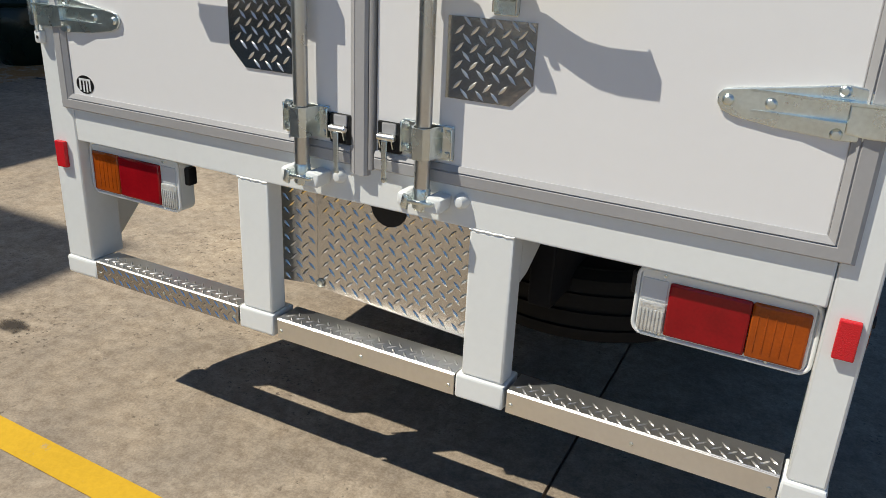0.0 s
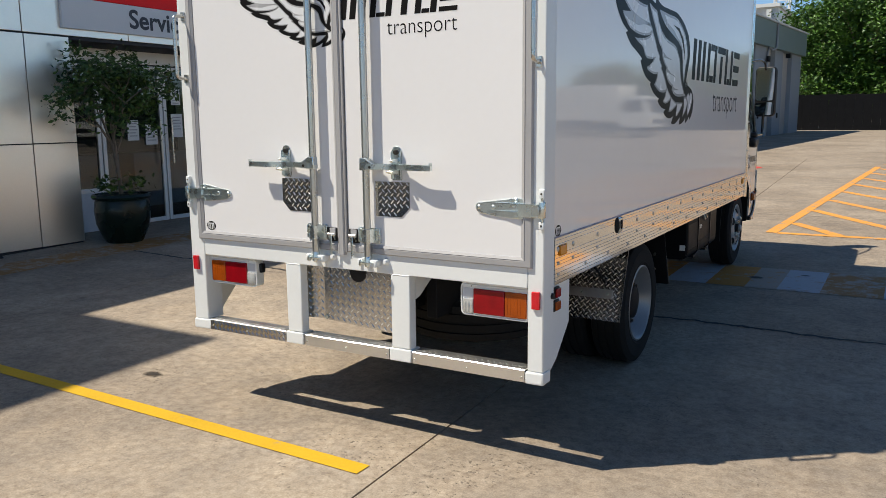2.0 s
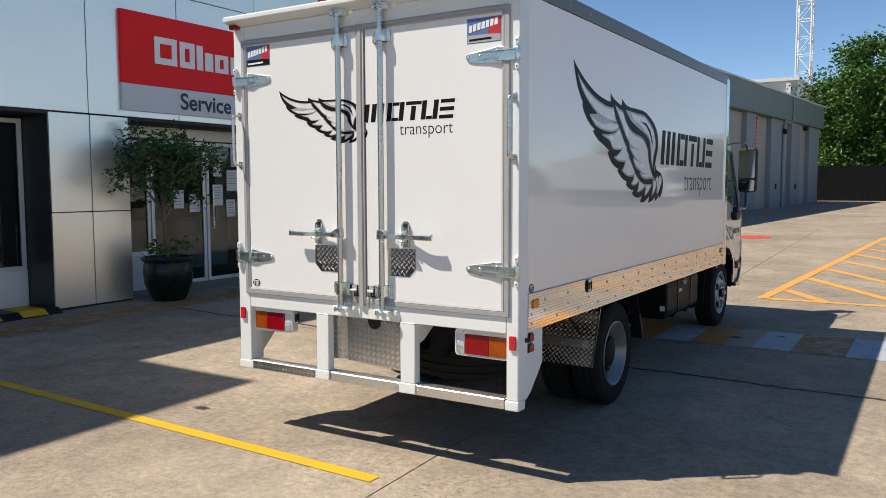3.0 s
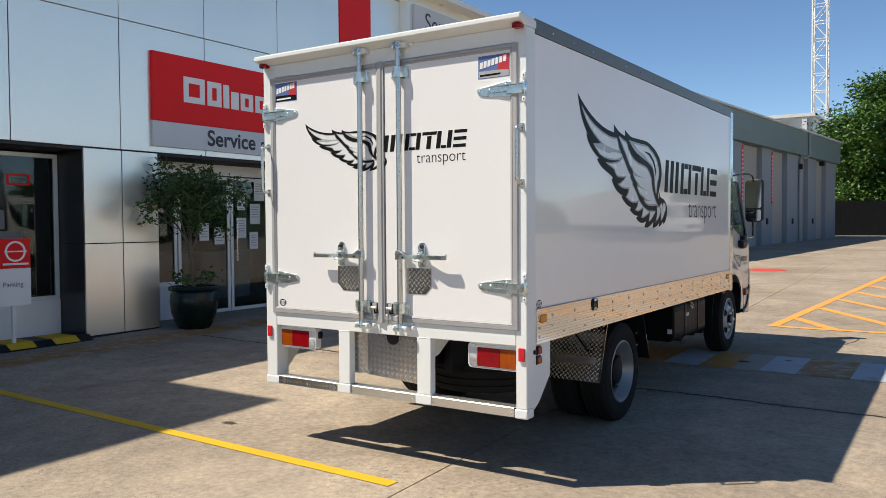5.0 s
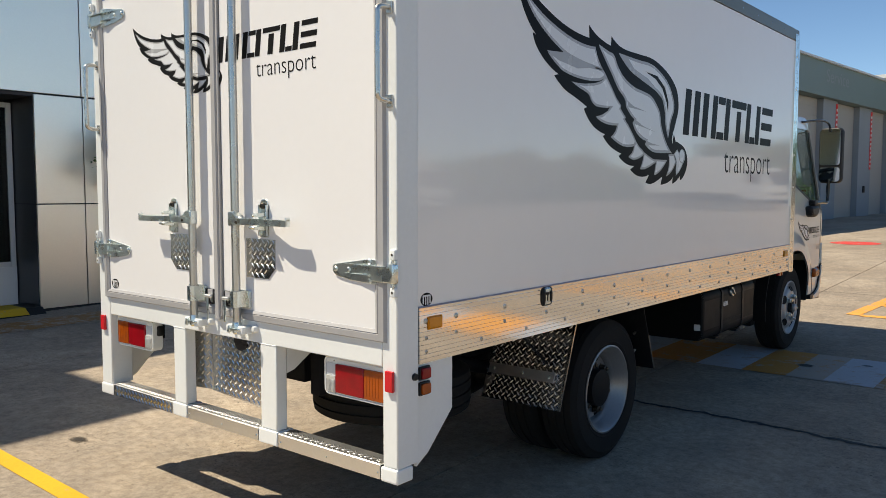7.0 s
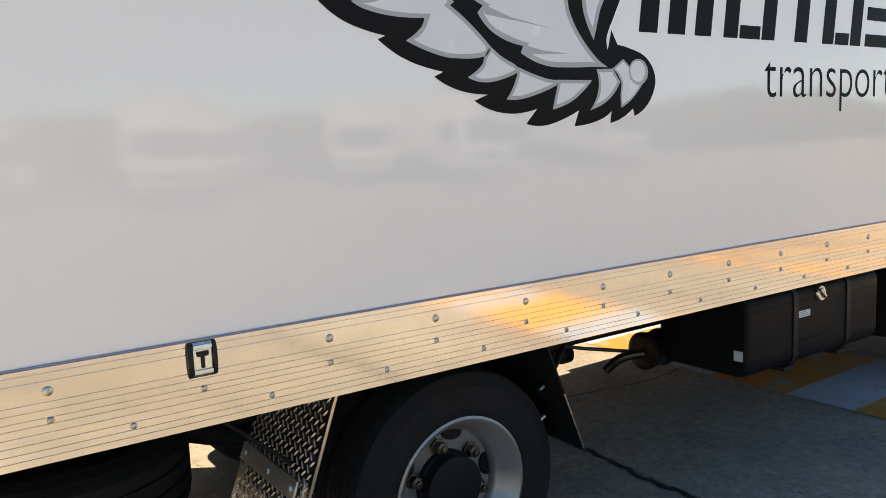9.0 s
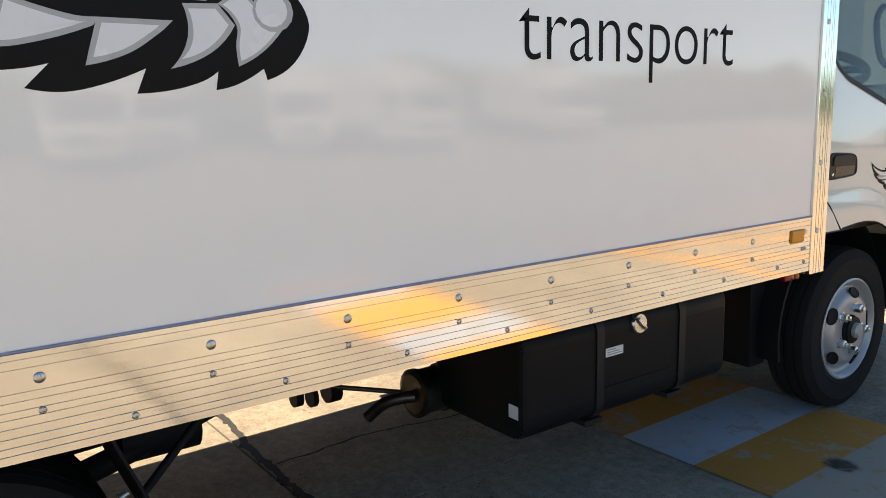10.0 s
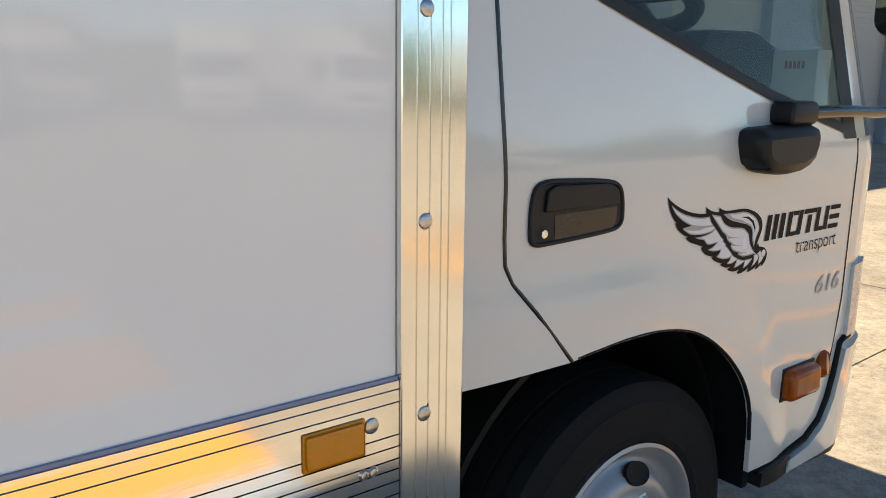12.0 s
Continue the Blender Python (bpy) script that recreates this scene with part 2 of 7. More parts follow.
def fade_out(mat, reach):
    """Lets a stain thin out raggedly from its middle to its rim."""
    nt = mat.node_tree
    coord = nt.nodes.new("ShaderNodeTexCoord")
    mid = nt.nodes.new("ShaderNodeVectorMath")
    mid.operation = "DISTANCE"
    mid.inputs[1].default_value = (0.5, 0.5, 0.5)
    flat = nt.nodes.new("ShaderNodeVectorMath")
    flat.operation = "MULTIPLY_ADD"
    flat.inputs[1].default_value = (1, 1, 0)
    flat.inputs[2].default_value = (0, 0, 0.5)
    noise = nt.nodes.new("ShaderNodeTexNoise")
    noise.inputs["Scale"].default_value = 6
    noise.inputs["Detail"].default_value = 6
    add = nt.nodes.new("ShaderNodeMath")
    add.operation = "MULTIPLY_ADD"
    add.inputs[1].default_value = 0.35
    ramp = nt.nodes.new("ShaderNodeMapRange")
    ramp.interpolation_type = "SMOOTHSTEP"
    ramp.inputs["From Min"].default_value = reach + 0.17
    ramp.inputs["From Max"].default_value = 0.30
    ramp.inputs["To Max"].default_value = 0.8
    nt.links.new(coord.outputs["Generated"], flat.inputs[0])
    nt.links.new(flat.outputs[0], mid.inputs[0])
    nt.links.new(coord.outputs["Generated"], noise.inputs["Vector"])
    nt.links.new(noise.outputs["Fac"], add.inputs[0])
    nt.links.new(mid.outputs["Value"], add.inputs[2])
    nt.links.new(add.outputs[0], ramp.inputs["Value"])
    nt.links.new(ramp.outputs["Result"], nt.nodes["Principled BSDF"].inputs["Alpha"])


fade_out(OIL, 0.38)
CLAD = material("silver_composite_cladding", (0.96, 0.90, 0.80), 0.32, 0.80, 0.03, 0.6, 60, 0.02, rough_var=0.05)
CLAD_RETURN = material("dark_return_panel", (0.055, 0.055, 0.06), 0.4, 0.5, 0.1, 0.6, 60, 0.02)
CLAD_DARK = material("dark_joint_and_lining", (0.03, 0.03, 0.035), 0.7, 0, 0.1)
SIGN_RED = material("red_sign_face", (0.80, 0.010, 0.012), 0.40, 0, 0.04, 1.5, 40, 0.02, spec=0.22)
SIGN_GREY = material("pale_grey_sign_face", (0.58, 0.60, 0.63), 0.4, 0, 0.03)
SIGN_WHITE = material("white_sign_face", (0.78, 0.78, 0.78), 0.4, 0, 0.02)
SIGN_INK = material("dark_sign_letters", (0.03, 0.035, 0.05), 0.5, 0, 0.1)
DOOR_FRAME = material("silver_door_frame", (0.72, 0.72, 0.71), 0.4, 0.15, 0.05)
INTERIOR = material("shade_dark_interior", (0.10, 0.10, 0.11), 0.8, 0, 0.3, 1.0, 20, 0.1)
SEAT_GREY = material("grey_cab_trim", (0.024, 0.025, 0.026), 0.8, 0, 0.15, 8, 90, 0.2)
PAPER = material("white_paper", (0.75, 0.75, 0.73), 0.7, 0, 0.04)
POT = material("dark_green_glaze", (0.003, 0.011, 0.008), 0.28, 0, 0.35, 4, 30, 0.05, spec=0.35)
SOIL = material("dark_soil", (0.04, 0.03, 0.02), 0.95, 0, 0.4, 10, 60, 0.8)
BARK = material("grey_bark", (0.16, 0.13, 0.10), 0.9, 0, 0.3, 12, 60, 0.8)
LEAF_POT = leaf_material("shrub_leaf", (0.014, 0.040, 0.007), (0.07, 0.135, 0.022))
LEAF_TREE = leaf_material("tree_leaf", (0.015, 0.05, 0.006), (0.085, 0.19, 0.020))
WS_WALL = material("blue_grey_render", (0.27, 0.295, 0.315), 0.7, 0, 0.08, 0.8, 30, 0.1)
WS_DOOR = material("grey_roller_door", (0.40, 0.375, 0.34), 0.55, 0, 0.06, 0.8, 30, 0.1)
WS_FASCIA = material("green_grey_fascia", (0.17, 0.22, 0.205), 0.5, 0, 0.08, 0.8, 30, 0.1)
SHED = material("pale_metal_cladding", (0.62, 0.63, 0.62), 0.5, 0, 0.05)
# the trees' shade on the boards is put into this near-black base
FENCE = material("shade_dark_fence_boards", (0.008, 0.0085, 0.010), 0.9, 0, 0.3, 3, 40, 0.2, spec=0.1)
CRANE = material("white_crane_steel", (0.75, 0.75, 0.74), 0.5, 0, 0.06)
STICKER_BLUE = material("blue_sticker", (0.10, 0.16, 0.36), 0.30, 0, 0.1)
STICKER_RED = material("red_sticker", (0.5, 0.03, 0.04), 0.35, 0, 0.1)


# ---- mesh helpers ----
WORLD = {}
PLACE = [Matrix.Identity(4)]       # the frame in which the parts that follow are drawn


def thing(name, loc, label, category, group="", kind=""):
    loc = PLACE[0] @ Vector(loc)
    ob = new(name)
    ob.empty_display_size = 0.2
    ob.matrix_basis = Matrix.Translation(loc)
    WORLD[ob] = Matrix.Translation(loc)
    return tagged(ob, label, category, group, kind)


def finish(name, bm, mat, smooth=True, sharp=27, placed=True):
    bm.transform(PLACE[0] if placed else Matrix.Identity(4))
    bmesh.ops.recalc_face_normals(bm, faces=bm.faces)
    # broad flat faces beside narrow bevels stay flat, so that they mirror truly
    broad = []
    bm.faces.index_update()
    if smooth:
        for f in bm.faces:
            near = [g.calc_area() for e in f.edges for g in e.link_faces if g is not f]
            if near and f.calc_area() > 5 * sorted(near)[len(near) // 2]:
                broad.append(f.index)
    me = bpy.data.meshes.new(name)
    bm.to_mesh(me)
    bm.free()
    me.materials.append(mat)
    if smooth:
        for p in me.polygons:
            p.use_smooth = True
        me.set_sharp_from_angle(angle=radians(sharp))
        for i in broad:
            for c in me.polygons[i].loop_indices:
                me.edges[me.loops[c].edge_index].use_edge_sharp = True
    return me


def level(parent):
    """Nothing hangs deeper than thing > part > sub-part."""
    while parent.parent and parent.parent.parent:
        parent = parent.parent
    return parent


def part(name, bm, mat, parent=None, label="", smooth=True, sharp=27):
    """Links a bmesh, in world coordinates, as one mesh object under a thing or a part."""
    ob = new(name, finish(name, bm, mat, smooth, sharp))
    parent = level(parent) if parent else None
    if parent:
        ob.parent = parent
        ob.matrix_parent_inverse = WORLD[parent].inverted()
    WORLD[ob] = Matrix.Identity(4)
    if label:
        ob["label"] = label
    return ob


def piece(name, mesh, parent, m):
    """A further object on a shared mesh, at the world pose m."""
    ob = new(name, mesh)
    parent = level(parent)
    ob.parent = parent
    ob.matrix_parent_inverse = WORLD[parent].inverted()
    ob.matrix_basis = PLACE[0] @ m
    WORLD[ob] = PLACE[0] @ m
    return ob


def box(x0, x1, y0, y1, z0, z1, bev=0.0, bm=None, seg=2):
    own = bmesh.new()
    bmesh.ops.create_cube(own, size=1, matrix=Matrix.LocRotScale(((x0 + x1) / 2, (y0 + y1) / 2, (z0 + z1) / 2), None,
                                                               (abs(x1 - x0), abs(y1 - y0), abs(z1 - z0))))
    if bev:
        bmesh.ops.bevel(own, geom=own.edges[:], offset=bev, segments=seg, affect="EDGES", profile=0.5)
    return join(bm, own) if bm is not None else own


def join(bm, other, m=None):
    """Adds the geometry of other to bm and frees it."""
    vs = {}
    for v in other.verts:
        vs[v] = bm.verts.new(m @ v.co if m else v.co)
    for f in other.faces:
        try:
            bm.faces.new([vs[v] for v in f.verts])
        except ValueError:
            pass
    other.free()
    return bm


def prism(pts, axis, a, b, bev=0.0, bm=None):
    """A polygon drawn across an axis, drawn out along it from a to b. axis x: pts are (y, z); y: (x, z); z: (x, y)."""
    own = bmesh.new()
    put = {"x": lambda p, q: (q, p[0], p[1]), "y": lambda p, q: (p[0], q, p[1]), "z": lambda p, q: (p[0], p[1], q)}[axis]
    lo, hi = [own.verts.new(put(p, a)) for p in pts], [own.verts.new(put(p, b)) for p in pts]
    own.faces.new(lo)
    own.faces.new(hi[::-1])
    for i in range(len(pts)):
        j = (i + 1) % len(pts)
        own.faces.new((lo[i], hi[i], hi[j], lo[j]))
    if bev:
        bmesh.ops.recalc_face_normals(own, faces=own.faces)
        bmesh.ops.bevel(own, geom=own.edges[:], offset=bev, segments=2, affect="EDGES", profile=0.5)
    return join(bm, own) if bm is not None else own


def tube(pts, r, seg=10, bm=None, cap=True, radii=None):
    """A round bar along a line of points."""
    own = bmesh.new()
    seg = 14 if 8 <= seg < 14 else seg
    pts = [Vector(p) for p in pts]
    rings = []
    side = None
    for i, p in enumerate(pts):
        d = (pts[min(i + 1, len(pts) - 1)] - pts[max(i - 1, 0)]).normalized()
        if side is None:
            side = d.orthogonal().normalized()
        side = (side - d * side.dot(d)).normalized()
        up = d.cross(side)
        rad = radii[i] if radii else r
        rings.append([own.verts.new(p + (side * math.cos(k * 2 * math.pi / seg) + up * math.sin(k * 2 * math.pi / seg)) * rad)
                      for k in range(seg)])
    for a, b in zip(rings, rings[1:]):
        for k in range(seg):
            own.faces.new((a[k], a[(k + 1) % seg], b[(k + 1) % seg], b[k]))
    if cap:
        own.faces.new(rings[0][::-1])
        own.faces.new(rings[-1])
    return join(bm, own) if bm is not None else own


def smooth_line(pts, n=6):
    """A rounded line through the points."""
    pts = [Vector(p) for p in pts]
    out = []
    for i in range(len(pts) - 1):
        p0, p1, p2, p3 = pts[max(i - 1, 0)], pts[i], pts[i + 1], pts[min(i + 2, len(pts) - 1)]
        for k in range(n):
            t = k / n
            out.append(0.5 * (2 * p1 + (p2 - p0) * t + (2 * p0 - 5 * p1 + 4 * p2 - p3) * t * t + (3 * p1 - p0 - 3 * p2 + p3) * t ** 3))
    return out + [pts[-1]]


def lathe(profile, seg=40, m=None, bm=None):
    """Turns a line of (radius, height) round the z axis, then poses it by m."""
    own = bmesh.new()
    rings = []
    for r, h in profile:
        if r < 1e-6:
            rings.append([own.verts.new((0, 0, h))] * seg)
        else:
            rings.append([own.verts.new((r * math.cos(k * 2 * math.pi / seg), r * math.sin(k * 2 * math.pi / seg), h)) for k in range(seg)])
    for a, b in zip(rings, rings[1:]):
        for k in range(seg):
            q = []
            for v in (a[k], a[(k + 1) % seg], b[(k + 1) % seg], b[k]):
                if v not in q:
                    q.append(v)
            if len(q) > 2:
                own.faces.new(q)
    if m:
        own.transform(m)
    return join(bm, own) if bm is not None else own


def poly(points, bm=None):
    own = bmesh.new() if bm is None else bm
    own.faces.new([own.verts.new(p) for p in points])
    return own


def letters(text, place, thin=0.0):
    """Flat lettering: its width is 1, its capitals stand on 0; place(u, v) gives the point in the world."""
    cu = bpy.data.curves.new("letters", "FONT")
    cu.body = text
    cu.offset = -thin
    ob = new("letters_tmp", cu)
    dg = bpy.context.evaluated_depsgraph_get()
    me = bpy.data.meshes.new_from_object(ob.evaluated_get(dg))
    bm = bmesh.new()
    bm.from_mesh(me)
    bpy.data.objects.remove(ob)
    x0, x1 = min(v.co.x for v in bm.verts), max(v.co.x for v in bm.verts)
    for v in bm.verts:
        v.co = place((v.co.x - x0) / (x1 - x0), v.co.y / (x1 - x0))
    return bm


def checker(origin, du, dv, w, h, pitch=0.024, bm=None):
    """Raised bars of checker plate, woven at 45 degrees, over a w x h rectangle at origin, spanned by the unit vectors du and dv."""
    bm = bm or bmesh.new()
    origin, du, dv = Vector(origin), Vector(du).normalized(), Vector(dv).normalized()
    up = du.cross(dv)
    r = 0.7071
    n = int((w + h) / pitch) + 2
    for i in range(-n, n + 1):
        for j in range(-n, n + 1):
            u, v = (i + j) * pitch * r + 0.3 * pitch, (i - j) * pitch * r + 0.5 * pitch
            a = ((du + dv) if (i + j) % 2 else (du - dv)) * r
            ln, wd = pitch * 0.60, pitch * 0.145
            if not (ln * 0.55 < u < w - ln * 0.55 and ln * 0.55 < v < h - ln * 0.55):
                continue
            c = origin + du * u + dv * v
            s = up.cross(a)
            vb = [bm.verts.new(p) for p in (c + a * ln, c + a * ln * 0.3 + s * wd, c - a * ln * 0.3 + s * wd, c - a * ln, c - a * ln * 0.3 - s * wd, c + a * ln * 0.3 - s * wd)]
            t1, t2 = bm.verts.new(c + a * ln * 0.5 + up * 0.0022), bm.verts.new(c - a * ln * 0.5 + up * 0.0022)
            for f in ((0, 1, "a"), (1, 2, "b", "a"), (2, 3, "b"), (3, 4, "b"), (4, 5, "a", "b"), (5, 0, "a")):
                bm.faces.new([t1 if k == "a" else t2 if k == "b" else vb[k] for k in f])
    return bm


def checker_part(origin, du, dv, w, h, parent, pitch=0.024, mat=None):
    ob = part("lozenge_relief", checker(origin, du, dv, w, h, pitch), mat or LOZENGE, parent, smooth=False)
    ob["kind"] = "stuff"
    return ob


def ground_z(y):
    return 0.056 + 0.0105 * max(-20.0, min(60.0, y))


# ---- ground ----
def ground_quad(bm, x0, x1, y0, y1, lift):
    return poly([(x0, y0, ground_z(y0) + lift), (x1, y0, ground_z(y0) + lift), (x1, y1, ground_z(y1) + lift), (x0, y1, ground_z(y1) + lift)], bm)


bm = bmesh.new()
rows_y = [-400, -20, 60, 600]
for y0, y1 in zip(rows_y, rows_y[1:]):
    ground_quad(bm, -400, 400, y0, y1, -0.016)
ground = tagged(part("ground", bm, CONCRETE, smooth=False), "sun-bleached tan concrete yard", "ground", kind="structure")


def flat_mark(name, pts, mat, label, category, lift=0.004, kind="structure"):
    """A thin coat of paint on the slabs, over a polygon of (x, y)."""
    ob = part(name, poly([(x, y, ground_z(y) + lift) for x, y in pts]), mat, smooth=False)
    return tagged(ob, label, category, kind=kind)


def strip(p, q, width):
    p, q = Vector(p), Vector(q)
    s = Vector((-(q - p).y, (q - p).x)).normalized() * width / 2
    return [tuple(p + s), tuple(p - s), tuple(q - s), tuple(q + s)]


flat_mark("painted_line", strip((-6.3, -0.250), (0.400, -0.429), 0.096), YELLOW_LINE, "yellow painted bay line on concrete", "line")
# hatched no-parking area
flat_mark("painted_line", strip((0.94, 7.43), (1.68, 20.0), 0.14), ORANGE_HATCH, "orange border line of a hatched area", "line", 0.0045)
flat_mark("painted_line", strip((1.02, 7.44), (6.2, 7.50), 0.14), ORANGE_HATCH, "orange border line of a hatched area", "line", 0.0046)
for k in range(9):
    y = 8.45 + 1.55 * k
    xa = 1.02 + (y - 7.43) * 0.059
    xb = min(6.0, xa + (y - 7.50) / 1.55)
    flat_mark("painted_stripe", strip((xa, y), (xb, y - (xb - xa) * 1.55), 0.16), ORANGE_HATCH, "orange diagonal stripe of a hatched area", "stripe", 0.004)
# row of yellow and pale blue squares
edges_x = [-2.8, -2.35, -1.87, -1.40, -0.93, -0.43, 0.04, 0.51, 0.872, 1.20, 1.462, 1.80, 2.27, 2.74, 3.22, 3.69, 4.6, 5.05, 5.5, 6.0]
kinds = "ybybybybyobtbybybyby"
for a, b, kind in zip(edges_x, edges_x[1:], kinds):
    # sun on the yellow squares past x 2.5 is put into a brighter orange
    mat = {"y": ORANGE_HATCH if a > 2.5 else YELLOW_SQUARE, "b": BLUE_SQUARE, "t": BROWN_BAND, "o": WORN_SQUARE}[kind]
    flat_mark("painted_square", [(a, 4.10), (b, 4.10), (b, 5.05), (a, 5.05)], mat,
              {"y": "worn yellow painted square on concrete, sunlit ones brightened to orange", "b": "worn pale blue painted square on concrete", "t": "square worn down to brown traces of paint",
               "o": "square worn almost to bare concrete"}[kind], "paint mark")
flat_mark("painted_disc", [(-1.46 + 0.55 * math.cos(a * 0.2618), 18.8 + 0.55 * math.sin(a * 0.2618)) for a in range(24)], RED_PAINT,
          "red painted disc on concrete", "paint mark")
flat_mark("faded_band", strip((-5.70, -6), (-5.70, 12.0), 0.60), BROWN_BAND, "faded brown painted band along the building", "paint mark")
flat_mark("oil_stain", [(-1.50 + 0.10 * math.cos(a * 0.5236) * (1 + 0.25 * math.sin(a * 2.3)), 0.03 + 0.07 * math.sin(a * 0.5236)) for a in range(12)], OIL,
          "dark oil stain on concrete", "stain")
flat_mark("oil_stain", [(1.62 + 0.065 * math.cos(a * 0.5236), 4.80 + 0.045 * math.sin(a * 0.5236) * (1 + 0.2 * math.sin(a * 2.1))) for a in range(12)], OIL,
          "dark oil stain on a pale blue square", "stain", 0.008)
flat_mark("oil_stain", [(1.23 + 0.10 * math.cos(a * 0.5236) * (1 + 0.2 * math.sin(a * 1.7)), 4.53 + 0.09 * math.sin(a * 0.5236)) for a in range(12)], OIL,
          "dark oil stain on a yellow square", "stain", 0.008)
# ragged tar-filled joint behind the rear axle, a hairline one further on and a crack that branches off
def ragged(name, points, w, label, rough):
    """A crack along a line of (x, y); rough: how uneven its edges are."""
    pts = [Vector((x, y)) for x, y in points]
    bm = bmesh.new()
    pa = pb = None
    for p, q in zip(pts, pts[1:]):
        n = max(2, int((q - p).length / 0.022))
        side = Vector((-(q - p).y, (q - p).x)).normalized()
        for k in range(n):
            c = p + (q - p) * k / n
            k1, k2 = c.x * 1.3 + c.y * 1.1, c.x * 11 + c.y * 9
            c = c + side * (0.045 * noise.noise((k1, 3.1, w * 9)) + 0.022 * rough * noise.noise((k2, 1.7, 0)))
            wa = w * (0.30 + rough * abs(noise.noise((k2 * 1.9, 8.2, 1.0))) + 0.5 * rough * abs(noise.noise((k1 * 3, 2.2, 4.0))))
            wb = w * (0.30 + rough * abs(noise.noise((k2 * 2.1, 5.7, 7.0))))
            a, b = c - side * wa, c + side * wb
            va, vb = bm.verts.new((a.x, a.y, ground_z(a.y) + 0.003)), bm.verts.new((b.x, b.y, ground_z(b.y) + 0.003))
            if pa:
                bm.faces.new((pa, va, vb, pb))
            pa, pb = va, vb
    tagged(part(name, bm, TAR, smooth=False), label, "joint", kind="structure")


ragged("tar_joint", [(-6.0, 3.00), (-0.7, 2.825), (0.4, 2.775), (1.4, 2.755), (2.1, 2.72), (4.0, 2.67), (7.5, 2.55)], 0.030, "ragged dark tar-filled joint in concrete", 1.0)
ragged("tar_joint", [(-6.0, 9.50), (1.0, 9.28), (9.0, 9.02)], 0.008, "thin dark joint in concrete", 0.7)
ragged("crack", [(-0.20, 2.84), (-0.21, 3.27), (-0.14, 3.70), (-0.16, 4.15)], 0.010, "fine crack running off from a joint", 0.9)

# ---- showroom building along the yard ----
PLACE[0] = Matrix.Translation((0.075, -0.072, 0.035)) @ Matrix.Scale(0.97, 4)
FX = -6.82          # cladding face
RX = -7.65          # recessed glazing
building = thing("showroom_building", (-9, 3, 0.05), "silver panel-clad showroom with recessed glazing and red signs", "building")
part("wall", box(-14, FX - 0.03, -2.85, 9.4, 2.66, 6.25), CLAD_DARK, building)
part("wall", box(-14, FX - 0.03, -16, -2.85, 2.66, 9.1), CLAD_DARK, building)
part("roof", box(-14.2, FX + 0.02, -2.85, 9.4, 6.25, 6.32), CLAD, building)
part("roof", box(-14.2, FX + 0.02, -16, -2.85, 9.1, 9.16), CLAD, building)
part("wall", box(-14, -13.8, -16, 14.5, 0, 2.66), CLAD, building)
part("wall", box(-14, FX - 0.03, -16, -15.8, 0, 2.66), CLAD, building)
# soffit in the same near black as the joints behind the panels
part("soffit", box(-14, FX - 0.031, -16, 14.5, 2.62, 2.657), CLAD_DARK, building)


def cladding(y0, y1, z0, z1, x=FX):
    gap = 0.006
    part("panel", box(x - 0.03, x, y0 + gap, y1 - gap, z0 + gap, z1 - gap, 0.003), CLAD, building)


ys = [-15.9, -12.5, -9.4, -6.3, -3.45, -1.9, -0.35, 1.20, 2.75, 4.25, 5.83, 7.45]
for a, b in zip(ys, ys[1:]):
    tops = [2.66, 4.50, 6.24] + ([7.7, 9.05] if b < -2.8 else [])
    for c, d in zip(tops, tops[1:]):
        cladding(a, b, c, d)
cladding(7.45, 8.40, 2.66, 4.86)
part("red_panel", box(FX - 0.03, FX + 0.012, 7.46, 8.40, 4.87, 6.24, 0.003), SIGN_RED, building)
cladding(8.41, 9.4, 2.66, 5.30)
cladding(8.41, 9.4, 5.30, 6.24)
# far block with its own grey name board
part("wall", box(-14, FX + 0.20, 9.4, 14.4, 2.66, 6.40), CLAD, building)
part("roof", box(-14, FX + 0.55, 9.0, 14.6, 6.40, 6.52), FRAME_WHITE, building)
board = part("name_board", box(FX + 0.2, FX + 0.26, 9.55, 12.4, 5.55, 6.20, 0.01), SIGN_GREY, building)
part("lettering", letters("Service", lambda u, v: (FX + 0.266, 9.95 + 1.55 * u, 5.72 + 1.55 * v)), SIGN_INK, board)
# columns
for c0, c1, mid in ((2.17, 3.36, 2.76), (7.2, 8.4, 7.8), (-3.9, -2.7, -3.3)):
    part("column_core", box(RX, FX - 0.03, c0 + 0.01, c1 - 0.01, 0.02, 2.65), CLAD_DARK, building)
    for z0, z1 in ((0.07, 1.34), (1.34, 2.65)):
        for a, b in ((c0, mid), (mid, c1)):
            cladding(a, b, z0, z1)
        # the return is drawn near black beside the silver front panels
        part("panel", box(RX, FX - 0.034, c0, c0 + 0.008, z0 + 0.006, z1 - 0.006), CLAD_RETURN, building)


def glazing(y0, y1, z0, z1, name="window", x=RX, mid=()):
    frame_w = 0.06
    w = part(name, box(x - 0.05, x, y0, y0 + frame_w, z0, z1, 0.004), DOOR_FRAME, building)
    part("frame", box(x - 0.05, x, y1 - frame_w, y1, z0, z1, 0.004), DOOR_FRAME, w)
    part("frame", box(x - 0.05, x, y0 + frame_w, y1 - frame_w, z1 - frame_w, z1, 0.004), DOOR_FRAME, w)
    part("frame", box(x - 0.05, x, y0 + frame_w, y1 - frame_w, z0, z0 + frame_w, 0.004), DOOR_FRAME, w)
    g = part("pane", box(x - 0.03, x - 0.022, y0 + frame_w, y1 - frame_w, z0 + frame_w, z1 - frame_w), SHOP_GLASS, w, smooth=False)
    g.visible_shadow = False
    return w


